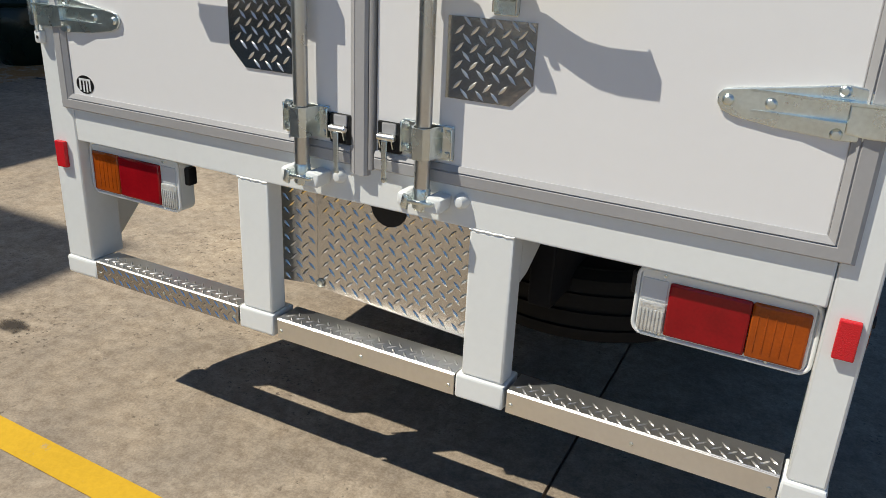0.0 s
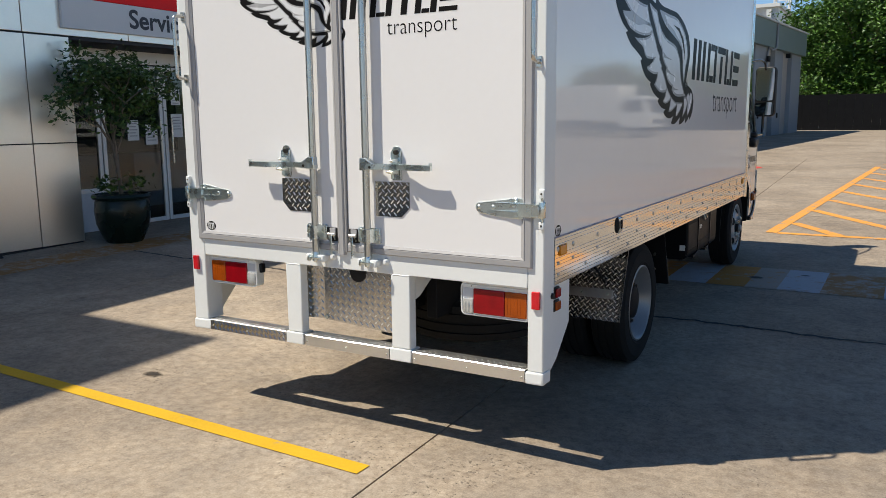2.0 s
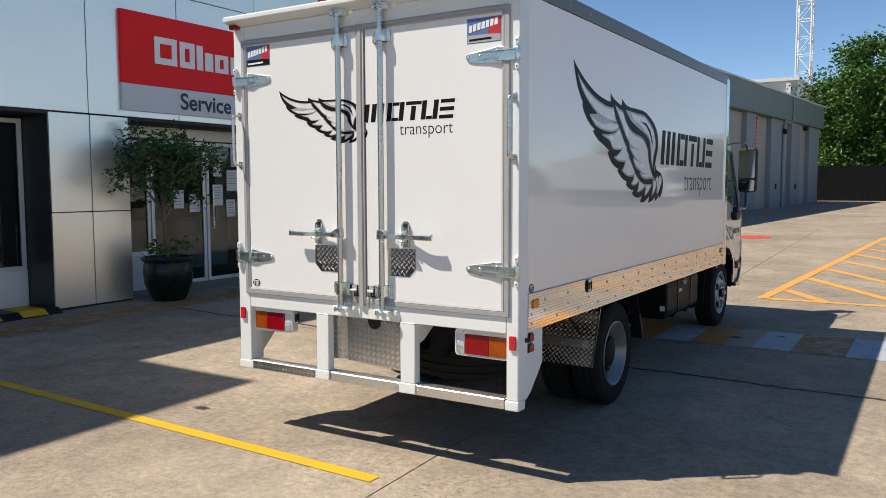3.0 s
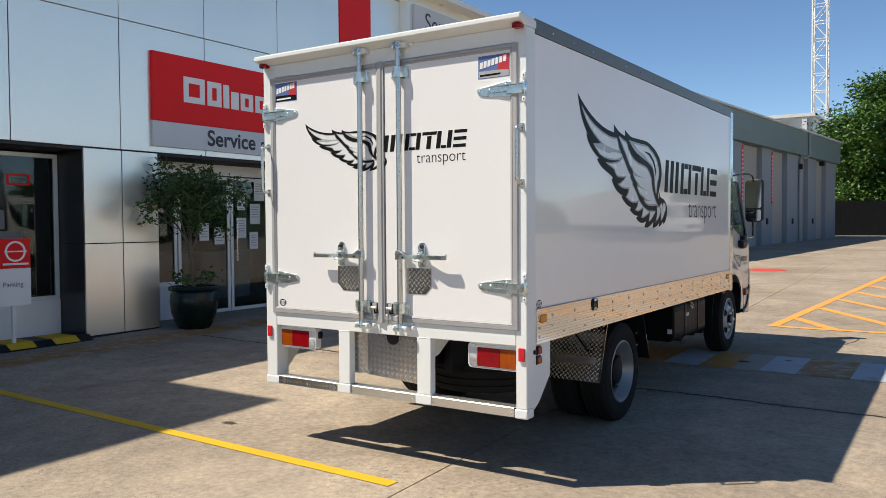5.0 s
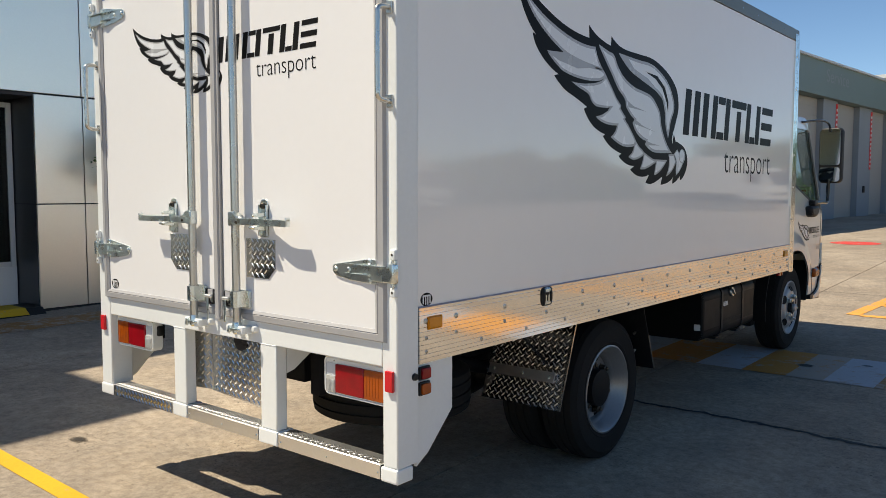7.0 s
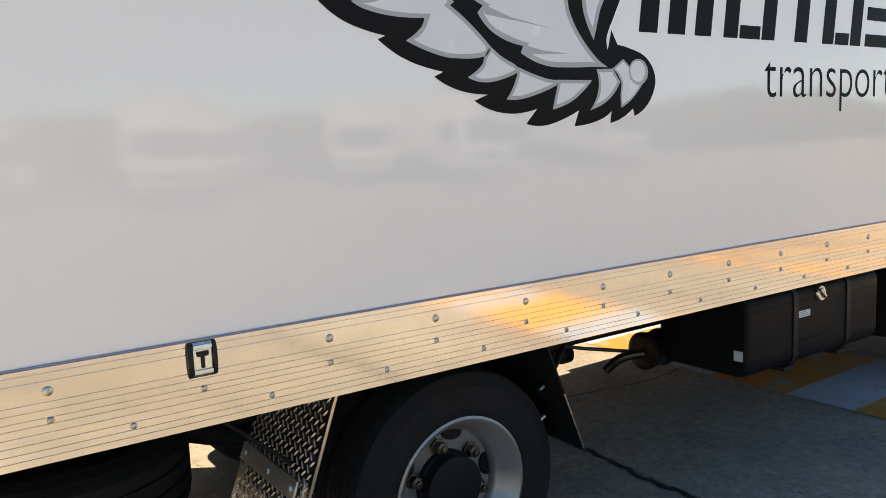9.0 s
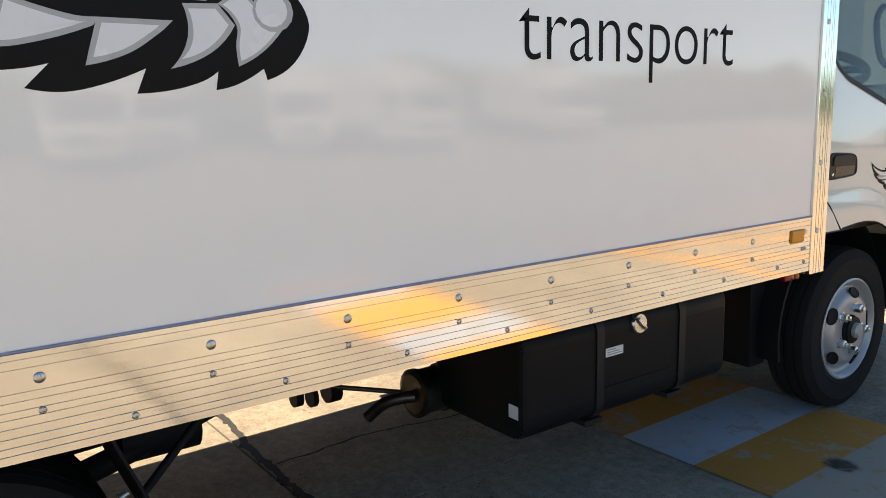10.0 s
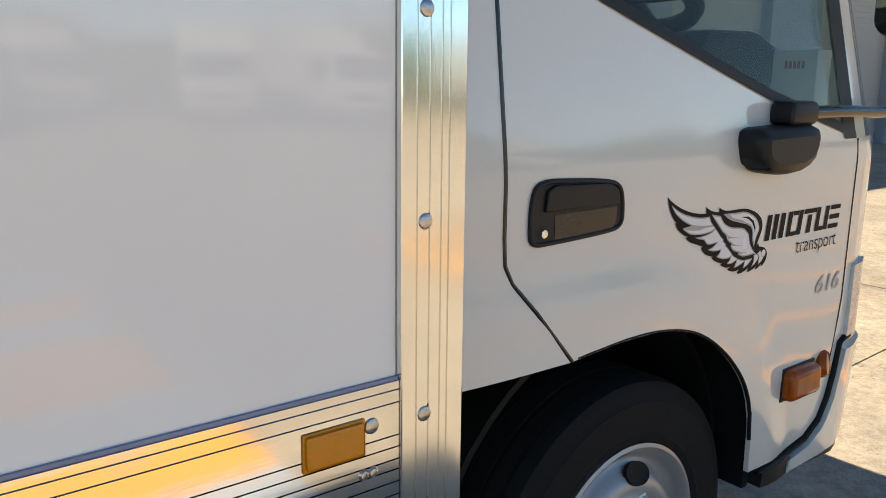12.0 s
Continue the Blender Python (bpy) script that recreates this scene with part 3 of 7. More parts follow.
# left bay: one tall poster window over a low wall
LX = -7.42
glazing(-2.69, 2.16, 0.56, 2.58, x=LX)
part("low_wall", box(LX - 0.06, LX + 0.01, -2.69, 2.16, 0.03, 0.56, 0.004), SIGN_WHITE, building)
part("poster", box(LX - 0.06, LX - 0.05, -2.6, 2.05, 0.64, 2.52), CLAD_DARK, building, "dark poster behind the window")
for yy in (1.05, 1.62):
    ring = bmesh.new()
    for a0, a1, c0, c1 in ((yy - 0.16, yy + 0.16, 2.26, 2.285), (yy - 0.16, yy + 0.16, 2.135, 2.16), (yy - 0.16, yy - 0.125, 2.16, 2.26), (yy + 0.125, yy + 0.16, 2.16, 2.26)):
        box(LX - 0.021, LX - 0.017, a0, a1, c0, c1, 0, ring)
    part("window_graphic", ring, SIGN_RED, building, "red outlined block shapes on the window")
gr = bmesh.new()
box(LX - 0.021, LX - 0.017, 1.25, 1.66, 1.38, 1.52, 0, gr)
box(LX - 0.021, LX - 0.017, 1.28, 1.42, 1.55, 1.80, 0.01, gr)
part("window_graphic", gr, material("grey_graphic", (0.13, 0.13, 0.14), 0.4), building)
# entrance bay: side light and a pair of glass doors
glazing(3.37, 4.33, 0.60, 2.40)
part("low_wall", box(RX - 0.05, RX + 0.01, 3.37, 4.33, 0.05, 0.60, 0.004), SIGN_GREY, building)
part("transom", box(RX - 0.06, RX + 0.01, 3.37, 7.19, 2.44, 2.62, 0.004), DOOR_FRAME, building)
for a, b in ((4.35, 5.45), (5.47, 6.57)):
    d = glazing(a, b, 0.07, 2.42, "door")
    hy = b - 0.10 if a < 5 else a + 0.10
    part("handle", tube([(RX + 0.05, hy, 0.95), (RX + 0.05, hy, 1.65)], 0.014, 8), CHROME, d)
glazing(6.59, 7.19, 0.07, 2.42)
for k, (py, pz, w, h) in enumerate(((4.78, 1.32, 0.20, 0.30), (5.10, 1.25, 0.22, 0.30), (5.60, 1.35, 0.22, 0.36), (5.92, 1.60, 0.24, 0.36), (5.90, 1.15, 0.2, 0.3),
                                    (6.02, 2.02, 0.24, 0.36), (5.62, 1.85, 0.18, 0.26))):
    notice = part("notice", box(RX + 0.001, RX + 0.003, py, py + w, pz, pz + h), PAPER, building, smooth=False)
    bars = bmesh.new()
    for r in range(5):
        box(RX + 0.0035, RX + 0.0045, py + 0.03, py + w - 0.03 - 0.02 * (r % 2), pz + h - 0.06 - r * 0.045, pz + h - 0.045 - r * 0.045, 0, bars)
    part("print", bars, MID_VINYL, notice, smooth=False)
# room behind the glass, its dimness put into the dark grey of wall and floor
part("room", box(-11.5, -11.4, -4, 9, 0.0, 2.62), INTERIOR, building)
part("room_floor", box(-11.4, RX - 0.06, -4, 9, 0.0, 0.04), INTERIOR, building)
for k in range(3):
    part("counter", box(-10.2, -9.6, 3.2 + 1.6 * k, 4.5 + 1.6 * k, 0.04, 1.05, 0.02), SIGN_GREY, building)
# projecting name sign over the entrance
sign = thing("entrance_sign", (FX + 0.06, 5.2, 2.75), "red and grey entrance sign fixed to silver cladding", "sign")
part("red_face", box(FX, FX + 0.055, 3.25, 7.1, 3.13, 4.145, 0.008), SIGN_RED, sign)
part("grey_face", box(FX, FX + 0.055, 3.25, 7.1, 2.75, 3.128, 0.008), SIGN_GREY, sign)
part("lettering", letters("Service", lambda u, v: (FX + 0.060, 4.24 + 1.00 * u, 2.835 + 0.98 * v), -0.022), SIGN_INK, sign)
part("lettering", letters("a", lambda u, v: (FX + 0.060, 5.36 + 0.14 * u, 2.835 + 0.13 * v), -0.022), SIGN_INK, sign)
# the firm's name, as plain white blocks and frames of its size
for a, w, h in ((3.80, 0.40, 0.39), (4.25, 0.28, 0.38), (4.57, 0.12, 0.37), (4.73, 0.16, 0.28), (4.93, 0.27, 0.28), (5.25, 0.27, 0.28), (5.57, 0.25, 0.28)):
    y0, z0 = 0.051, 3.455
    if w < 0.2:
        part("name_block", box(FX + y0, FX + 0.062, a, a + w, z0, z0 + h, 0.003), SIGN_WHITE, sign)
    else:
        name = part("name_block", box(FX + y0, FX + 0.062, a, a + 0.095, z0, z0 + h, 0.003), SIGN_WHITE, sign)
        part("stem", box(FX + y0, FX + 0.062, a + w - 0.095, a + w, z0, z0 + h, 0.003), SIGN_WHITE, name)
        part("bar", box(FX + y0, FX + 0.061, a + 0.09, a + w - 0.09, z0 + h * 0.76, z0 + h, 0.003), SIGN_WHITE, name)
        part("bar", box(FX + y0, FX + 0.061, a + 0.09, a + w - 0.09, z0, z0 + h * 0.24, 0.003), SIGN_WHITE, name)

# parking sign on a post
ps = thing("parking_sign", (-6.75, 1.2, 0.04), "small red and white parking sign on a steel post", "sign")
part("post", box(-6.80, -6.76, 1.14, 1.18, 0.03, 1.40, 0.004), DOOR_FRAME, ps)
part("red_plate", box(-6.757, -6.735, 0.72, 1.37, 1.06, 1.43, 0.004), SIGN_RED, ps)
pl = part("white_plate", box(-6.757, -6.735, 0.72, 1.37, 0.59, 1.058, 0.004), SIGN_WHITE, ps)
part("lettering", letters("Parking", lambda u, v: (-6.731, 1.02 + 0.25 * u, 0.83 + 0.25 * v)), SIGN_INK, pl)
part("emblem", lathe([(0.105, 0), (0.13, 0), (0.13, 0.004), (0.105, 0.004), (0.105, 0)], 24, pose(-6.735, 1.18, 1.27, 0, 90, 0)), SIGN_WHITE, ps)
em = bmesh.new()
box(-6.734, -6.729, 1.04, 1.32, 1.262, 1.278, 0, em)
box(-6.734, -6.729, 1.02, 1.34, 1.10, 1.125, 0, em)
part("emblem", em, SIGN_WHITE, ps)
# rubber kerb with yellow pads
wk = thing("wheel_stop", (-7.0, 1.2, 0.04), "black rubber wheel stop with yellow pads", "wheel stop")
part("body", prism([(-7.35, 0.033), (-6.62, 0.033), (-6.74, 0.115), (-7.2, 0.115)], "y", -1.6, 2.16, 0.004), BLACK, wk)
for k in range(6):
    y0 = -1.3 + 0.585 * k
    part("pad", prism([(-6.63, 0.052), (-6.618, 0.056), (-6.735, 0.123), (-7.16, 0.121), (-7.16, 0.113), (-6.74, 0.113)], "y", y0, y0 + 0.33), YELLOW_LINE, wk, smooth=False)


# ---- plants ----
def leaves(count, centres, spread, size, rnd, flat=1.0):
    bm = bmesh.new()
    for _ in range(count):
        c = rnd.choice(centres)
        p = Vector(c[:3]) + Vector((rnd.gauss(0, 1), rnd.gauss(0, 1), rnd.gauss(0, flat))) * spread * c[3]
        a = Vector((rnd.uniform(-1, 1), rnd.uniform(-1, 1), rnd.uniform(-0.7, 0.5))).normalized()
        s = a.orthogonal().normalized()
        s = (Matrix.Rotation(rnd.uniform(0, 6.28), 3, a) @ s)
        ln = size * rnd.uniform(0.6, 1.3)
        w = ln * 0.24
        n = a.cross(s)
        v = [bm.verts.new(q) for q in (p, p + a * ln * 0.5 + s * w + n * w * 0.3, p + a * ln, p + a * ln * 0.5 - s * w + n * w * 0.3)]
        bm.faces.new((v[0], v[1], v[2]))
        bm.faces.new((v[0], v[2], v[3]))
    return bm


def branch(bm, rnd, p, d, length, r, depth, tips):
    pts, q = [Vector(p)], Vector(p)
    for _ in range(4):
        d = (d + Vector((rnd.gauss(0, 0.14), rnd.gauss(0, 0.14), rnd.gauss(0.03, 0.08)))).normalized()
        q = q + d * length / 4
        pts.append(q)
    tube(pts, r, 7, bm, True, [r * (1 - 0.13 * k) for k in range(5)])
    if depth == 0:
        tips.append(q)
        return
    for _ in range(3):
        nd = (d + Vector((rnd.gauss(0, 0.6), rnd.gauss(0, 0.6), rnd.gauss(0.1, 0.3)))).normalized()
        branch(bm, rnd, rnd.choice(pts[2:]), nd, length * 0.68, r * 0.55, depth - 1, tips)


def potted_shrub():
    x, y, z = -6.38, 3.62, 0.063
    t = thing("potted_shrub", (x, y, z), "leafy green shrub in a dark green glazed pot", "potted plant")
    prof = [(0.0, 0.0), (0.24, 0.0), (0.29, 0.08), (0.355, 0.25), (0.375, 0.42), (0.36, 0.54), (0.345, 0.575), (0.385, 0.585), (0.40, 0.615), (0.385, 0.645),
            (0.345, 0.645), (0.33, 0.60), (0.0, 0.60)]
    prof = [(r * 0.92, h * 0.96) for r, h in prof]
    part("pot", lathe(prof, 48, pose(x, y, z)), POT, t, "dark green glazed pot")
    part("soil", lathe([(0.0, 0.02), (0.29, 0.0), (0.30, -0.03)], 30, pose(x, y, z + 0.595)), SOIL, t)
    rnd = random.Random(5)
    bm = bmesh.new()
    tips = []
    tube(smooth_line([(x, y, z + 0.58), (x + 0.02, y - 0.04, z + 0.95), (x - 0.01, y - 0.07, z + 1.25)]), 0.026, 8, bm)
    for k in range(6):
        a = k * 1.05 + 0.3
        branch(bm, rnd, (x, y - 0.06, z + 1.05 + 0.04 * k), Vector((0.40 * math.cos(a), 0.58 * math.sin(a), 0.98)), 0.62, 0.018, 2, tips)
    part("trunk", bm, BARK, t)
    centres = [(*p, rnd.uniform(0.7, 1.2)) for p in tips if p.z > z + 1.58]
    centres += [(x + rnd.gauss(0, 0.28), y + rnd.gauss(0.03, 0.27), z + 1.96 + rnd.gauss(0, 0.20), 0.9) for _ in range(46)]
    centres += [(x + 0.05, y - 0.84, z + 1.78, 1.0), (x, y - 0.66, z + 1.9, 1.0), (x, y + 0.60, z + 1.50, 1.0), (x, y + 0.56, z + 1.75, 0.9)]
    part("crown", leaves(4300, centres, 0.072, 0.074, rnd), LEAF_POT, t, smooth=False)
    low = [(x + 0.2 * math.cos(a), y + 0.25 * math.sin(a), z + 0.74, 0.8) for a in (0, 1, 2, 3, 4, 5)]
    part("undergrowth", leaves(170, low, 0.09, 0.09, rnd), LEAF_POT, t, smooth=False)


potted_shrub()


def local_ground(y):
    """The yard's height, in the frame of PLACE."""
    return (PLACE[0].inverted() @ Vector((0, 0, ground_z((PLACE[0] @ Vector((0, y, 0))).y)))).z


def tree(x, y, h, seed, width, label, count=30000, leaf=0.30):
    z = local_ground(y)
    t = thing("tree", (x, y, z), label, "tree", "trees behind the fence")
    rnd = random.Random(seed)
    bm = bmesh.new()
    tips = []
    tube(smooth_line([(x, y, z - 0.1), (x + 0.1, y, z + h * 0.2), (x - 0.05, y, z + h * 0.45)]), 0.22, 9, bm)
    for k in range(7):
        a = k * 0.9 + seed
        branch(bm, rnd, (x, y, z + h * (0.2 + 0.04 * k)), Vector((math.cos(a), math.sin(a), 0.75)), h * 0.3, 0.10, 2, tips)
    part("trunk", bm, BARK, t)
    centres = [(*p, rnd.uniform(0.7, 1.1)) for p in tips]
    for _ in range(150):
        a, b = rnd.uniform(0, 6.28), rnd.uniform(0, 1) ** 0.5
        zz = rnd.uniform(0.16, 1.0)
        rr = width * b * (math.sin(math.pi * min(1, zz * 0.95)) ** 0.55)
        centres.append((x + rr * math.cos(a), y + rr * math.sin(a), z + h * zz, rnd.uniform(0.6, 1.2)))
    for _ in range(70):
        a, b = rnd.uniform(0, 6.28), rnd.uniform(0, 1) ** 0.5
        centres.append((x + width * b * math.cos(a), y + width * b * math.sin(a), z + h * rnd.uniform(0.14, 0.45), rnd.uniform(0.7, 1.2)))
    part("crown", leaves(count, centres, 0.5, leaf, rnd), LEAF_TREE, t, smooth=False)


# trees from x = 6 on are out of view, added only to shape reflections
for args in ((-1.3, 61.8, 11.2, 1, 4.7), (-2.2, 65.0, 7.2, 7, 3.2), (6.0, 62.5, 8.5, 2, 4.2), (11.5, 61.8, 5.0, 3, 3.6), (17, 63, 4.2, 4, 3.8), (22.5, 64, 4.6, 5, 4.0)):
    tree(*args, "broad leafy green tree behind a dark fence", 52000 if args[0] < 0 else 26000)

# ---- far side of the yard ----
fence = thing("fence", (4, 56.5, local_ground(56.5)), "tall boarded fence at the end of the yard, tree shade put into its colour", "fence")
for k in range(51):
    x = -6.8 + 0.52 * k
    part("board", box(x, x + 0.515, 56.4, 56.44, local_ground(56) - 0.02, 2.95 + 0.03 * math.sin(k * 1.9), 0.0), FENCE, fence, smooth=False)

WSA, WSB = Vector((-7.15, 14.6)), Vector((-3.993, 52.11))
ws_dir = (WSB - WSA).normalized()
ws_len = (WSB - WSA).length
ws_m = Matrix.Translation((WSA.x, WSA.y, 0)) @ Matrix.Rotation(math.atan2(ws_dir.y, ws_dir.x), 4, "Z")
workshop = thing("workshop_building", (-8, 35, 0.4), "long blue-grey workshop with roller doors", "building")


def ws_part(name, x0, x1, y0, y1, z0, z1, mat, parent=workshop, bev=0.0, label=""):
    bm = box(x0, x1, y0, y1, z0, z1, bev)
    bm.transform(ws_m)
    return part(name, bm, mat, parent, label, smooth=bool(bev))


ws_part("wall", 0, ws_len, 0.35, 9.0, -0.1, 6.38, WS_WALL)
ws_part("fascia", -0.1, ws_len + 0.1, -0.25, 0.36, 5.22, 6.54, WS_FASCIA)
ws_part("roof", -0.2, ws_len + 0.2, -0.35, 9.2, 6.54, 6.62, SHED)
bays = [(1.4, 4.2), (5.9, 8.7), (10.4, 13.2), (14.9, 17.8), (19.45, 22.3), (24.05, 26.65), (28.95, 30.9), (32.8, 35.1)]
edge = 0.0
for a, b in bays:
    ws_part("pillar", edge, a, 0.0, 0.345, 0.1, 5.215, WS_WALL, bev=0.02)
    d = ws_part("roller_door", a, b, 0.26, 0.34, 0.2, 5.21, WS_DOOR)
    sl = bmesh.new()
    for k in range(40):
        box(a, b, 0.245, 0.26, 0.55 + k * 0.117, 0.55 + k * 0.117 + 0.06, 0, sl)
    sl.transform(ws_m)
    part("slats", sl, WS_DOOR, d, smooth=False)["kind"] = "stuff"
    edge = b
ws_part("pillar", edge, ws_len, 0.0, 0.345, 0.1, 5.215, WS_WALL, bev=0.02)
for a in (14.75, 19.35, 23.93):
    s = ws_part("height_marker", a - 0.11, a + 0.11, -0.012, -0.002, 2.5, 5.1, SIGN_RED)
    ch = bmesh.new()
    for k in range(12):
        box(a - 0.06, a + 0.06, -0.02, -0.013, 2.6 + k * 0.2, 2.7 + k * 0.2, 0, ch)
    ch.transform(ws_m)
    part("marker_print", ch, SIGN_WHITE, s, smooth=False)
for a in (14.0, 18.5, 23.1, 27.65, 31.9):
    ws_part("socket_box", a - 0.09, a + 0.09, -0.06, -0.002, 1.45, 1.75, BLACK, bev=0.01)
pipe = tube(smooth_line([(29.85, -0.30, 6.6), (29.85, -0.30, 5.35), (29.5, -0.2, 5.1), (28.85, -0.08, 4.8), (28.85, -0.07, 0.3)]), 0.06, 8)
pipe.transform(ws_m)
part("downpipe", pipe, WS_WALL, workshop)
lt = bmesh.new()
bmesh.ops.create_cube(lt, size=0.25, matrix=Matrix.Translation((33.2, -0.2, 5.0)))
lt.transform(ws_m)
part("floodlight", lt, BLACK, workshop)
part("lettering", letters("Service", lambda u, v: ws_m @ Vector((17.3 + 2.6 * u, -0.262, 5.8 + 2.6 * v * 0.8))), WS_WALL, workshop)

ws_part("parapet", 30.8, ws_len, 1.2, 2.0, 6.62, 7.30, SHED)
ws_part("wall_lamp", 28.7, 28.95, -0.22, -0.06, 4.45, 4.75, BLACK, bev=0.02)
shed = thing("far_shed", (-9, 74, 0.6), "pale metal-clad shed beyond the workshop", "building")
part("wall", box(-22, -8.6, 73.9, 90, 0.3, 11.0), SHED, shed, smooth=False)
part("roof", box(-22.3, -8.4, 73.5, 90.2, 11.0, 11.3), SHED, shed)
for k in range(6):
    part("rib", box(-20.5 + 2.2 * k, -20.1 + 2.2 * k, 73.5, 73.89, 0.3, 10.8), SHED, shed, smooth=False)

crane = thing("tower_crane", (-13.0, 108, 0.7), "white lattice tower crane mast in the distance", "crane")
cw = 0.85
for sx in (-cw, cw):
    for sy in (-cw, cw):
        part("chord", tube([(-13 + sx, 108 + sy, 0.5), (-13 + sx, 108 + sy, 58)], 0.11, 6), CRANE, crane)
for k in range(26):
    z0, z1 = 0.6 + 2.2 * k, 2.8 + 2.2 * k
    lat = bmesh.new()
    s = 1 if k % 2 else -1
    for fx, fy in ((1, 0), (0, 1)):
        for q in (-cw, cw):
            a = Vector((-13 + (s * cw if fx else q), 108 + (q if fx else s * cw), z0))
            b = Vector((-13 + (-s * cw if fx else q), 108 + (q if fx else -s * cw), z1))
            tube([a, b], 0.055, 5, lat)
            tube([(b.x, b.y, z1), (-13 + (s * cw if fx else q), 108 + (q if fx else s * cw), z1)], 0.05, 5, lat)
    part("lattice", lat, CRANE, crane)

PLACE[0] = Matrix.Identity(4)


# ---- the truck ----
truck = thing("box_truck", (0, 2.6, ground_z(2.6)), "white box truck with dark winged emblem parked on concrete", "truck")
SX = 1.098          # outer face of the box's side
YF = -0.02          # rear face of the frame
YD = -0.026         # rear face of the doors
BX0 = -0.966         # outer face of the other side

part("cargo_box", box(BX0 + 0.01, SX - 0.012, 0.022, 4.49, 0.93, 2.70), DOOR_WHITE, truck, smooth=False)
side = part("side_panel", box(SX - 0.011, SX, 0.022, 4.44, 1.072, 2.648, 0.002), PANEL, truck)
part("side_panel", box(BX0, BX0 + 0.009, 0.022, 4.44, 1.072, 2.648, 0.002), PANEL, truck)
part("front_wall", box(BX0, SX, 4.491, 4.505, 0.93, 2.70, 0.002), PANEL, truck)
roof = part("roof", box(BX0, SX - 0.004, -0.06, 4.52, 2.701, 2.735, 0.006), DOOR_WHITE, truck)
part("roof_rail", prism([(SX - 0.02, 2.650), (SX + 0.007, 2.650), (SX + 0.007, 2.732), (SX + 0.001, 2.738), (SX - 0.02, 2.740)], "y", 0.02, 4.53, 0.002), DULL_ALU, truck)
part("roof_rail", prism([(BX0 + 0.02, 2.650), (BX0 - 0.006, 2.650), (BX0 - 0.008, 2.70), (BX0 - 0.001, 2.738), (BX0 + 0.02, 2.742)], "y", 0.02, 4.53, 0.002), DULL_ALU, truck)
rr = bmesh.new()
for k in range(15):
    lathe([(0.0, 0.004), (0.006, 0.0025), (0.007, 0)], 8, pose(SX + 0.007, 0.25 + 0.3 * k, 2.69, 0, 90, 0), rr)
part("rivet_row", rr, ALU, truck)["kind"] = "stuff"


def grooved(outer, inner, z_edges, depth=0.007, half=0.0010):
    """Cross-section (x, z) of an extruded rail with narrow grooves at the heights given."""
    sgn = 1 if outer > inner else -1
    pts = [(inner, z_edges[0]), (outer, z_edges[0])]
    for z in z_edges[1:-1]:
        pts += [(outer, z - half), (outer - sgn * depth, z - half), (outer - sgn * depth, z + half), (outer, z + half)]
    return pts + [(outer, z_edges[-1]), (inner, z_edges[-1])]


lines_z = [0.866, 0.882, 0.897, 0.914, 0.932, 0.949, 0.963, 0.980, 0.996, 1.040, 1.057, 1.068]
rail = part("bottom_rail", prism(grooved(SX + 0.007, SX - 0.03, lines_z), "y", 0.022, 4.44), ALU, truck, "grooved aluminium side rail")
part("bottom_rail", prism(grooved(BX0 - 0.007, BX0 + 0.03, lines_z), "y", 0.022, 4.44), ALU, truck)
part("blue_film_edge", box(SX - 0.002, SX + 0.0045, 0.022, 4.44, 1.0682, 1.0730), BLUE_FILM, truck)
big_rivet = finish("bolt_head", lathe([(0.0, 0.0042), (0.006, 0.0040), (0.0095, 0.0024), (0.0108, 0.0)], 16), BOLT_GREY)
small_rivet = finish("screw_head", lathe([(0.0, 0.0020), (0.0026, 0.0020), (0.0030, 0.0042), (0.0055, 0.0038), (0.0074, 0.001), (0.0078, 0)], 12), BOLT_GREY)
for k in range(14):
    y = 0.233 + 0.3195 * k
    if k != 2 and y < 4.2:
        piece("bolt_head", big_rivet, rail, pose(SX + 0.007, y, 1.018, 0, 90, 0))
    piece("screw_head", small_rivet, rail, pose(SX + 0.007, y, 0.956, 0, 90, 0))
    if y + 0.16 < 4.4:
        piece("screw_head", small_rivet, rail, pose(SX + 0.007, y + 0.16, 0.9055, 0, 90, 0))
for z in (0.956, 0.9055):
    piece("screw_head", small_rivet, rail, pose(SX + 0.007, 0.06, z, 0, 90, 0))
    piece("screw_head", small_rivet, rail, pose(SX + 0.007, 4.40, z, 0, 90, 0))
for y in (0.056, 4.398):
    piece("bolt_head", big_rivet, rail, pose(SX + 0.007, y, 1.018, 0, 90, 0))
# front corner strip
strip_pts = [(4.4405, SX - 0.001), (4.4405, SX + 0.0095), (4.442, SX + 0.011)]
for yy in (4.463, 4.482, 4.500, 4.512):
    strip_pts += [(yy - 0.0014, SX + 0.011), (yy - 0.0014, SX + 0.008), (yy + 0.0014, SX + 0.008), (yy + 0.0014, SX + 0.011)]
strip_pts += [(4.538, SX + 0.011), (4.545, SX + 0.004), (4.545, SX - 0.05), (4.441, SX - 0.05)]
cs = part("corner_strip", prism([(b, a) for a, b in strip_pts], "z", 0.852, 2.70), ALU_BRIGHT, truck, "bright ribbed aluminium corner strip")
part("corner_strip", prism([(-b - 0.0 + (BX0 + SX), a) for a, b in strip_pts], "z", 0.852, 2.70), ALU_BRIGHT, truck)
for k in range(7):
    piece("bolt_head", big_rivet, cs, pose(SX + 0.0105, 4.476, 1.016 + 0.252 * k, 0, 90, 0))


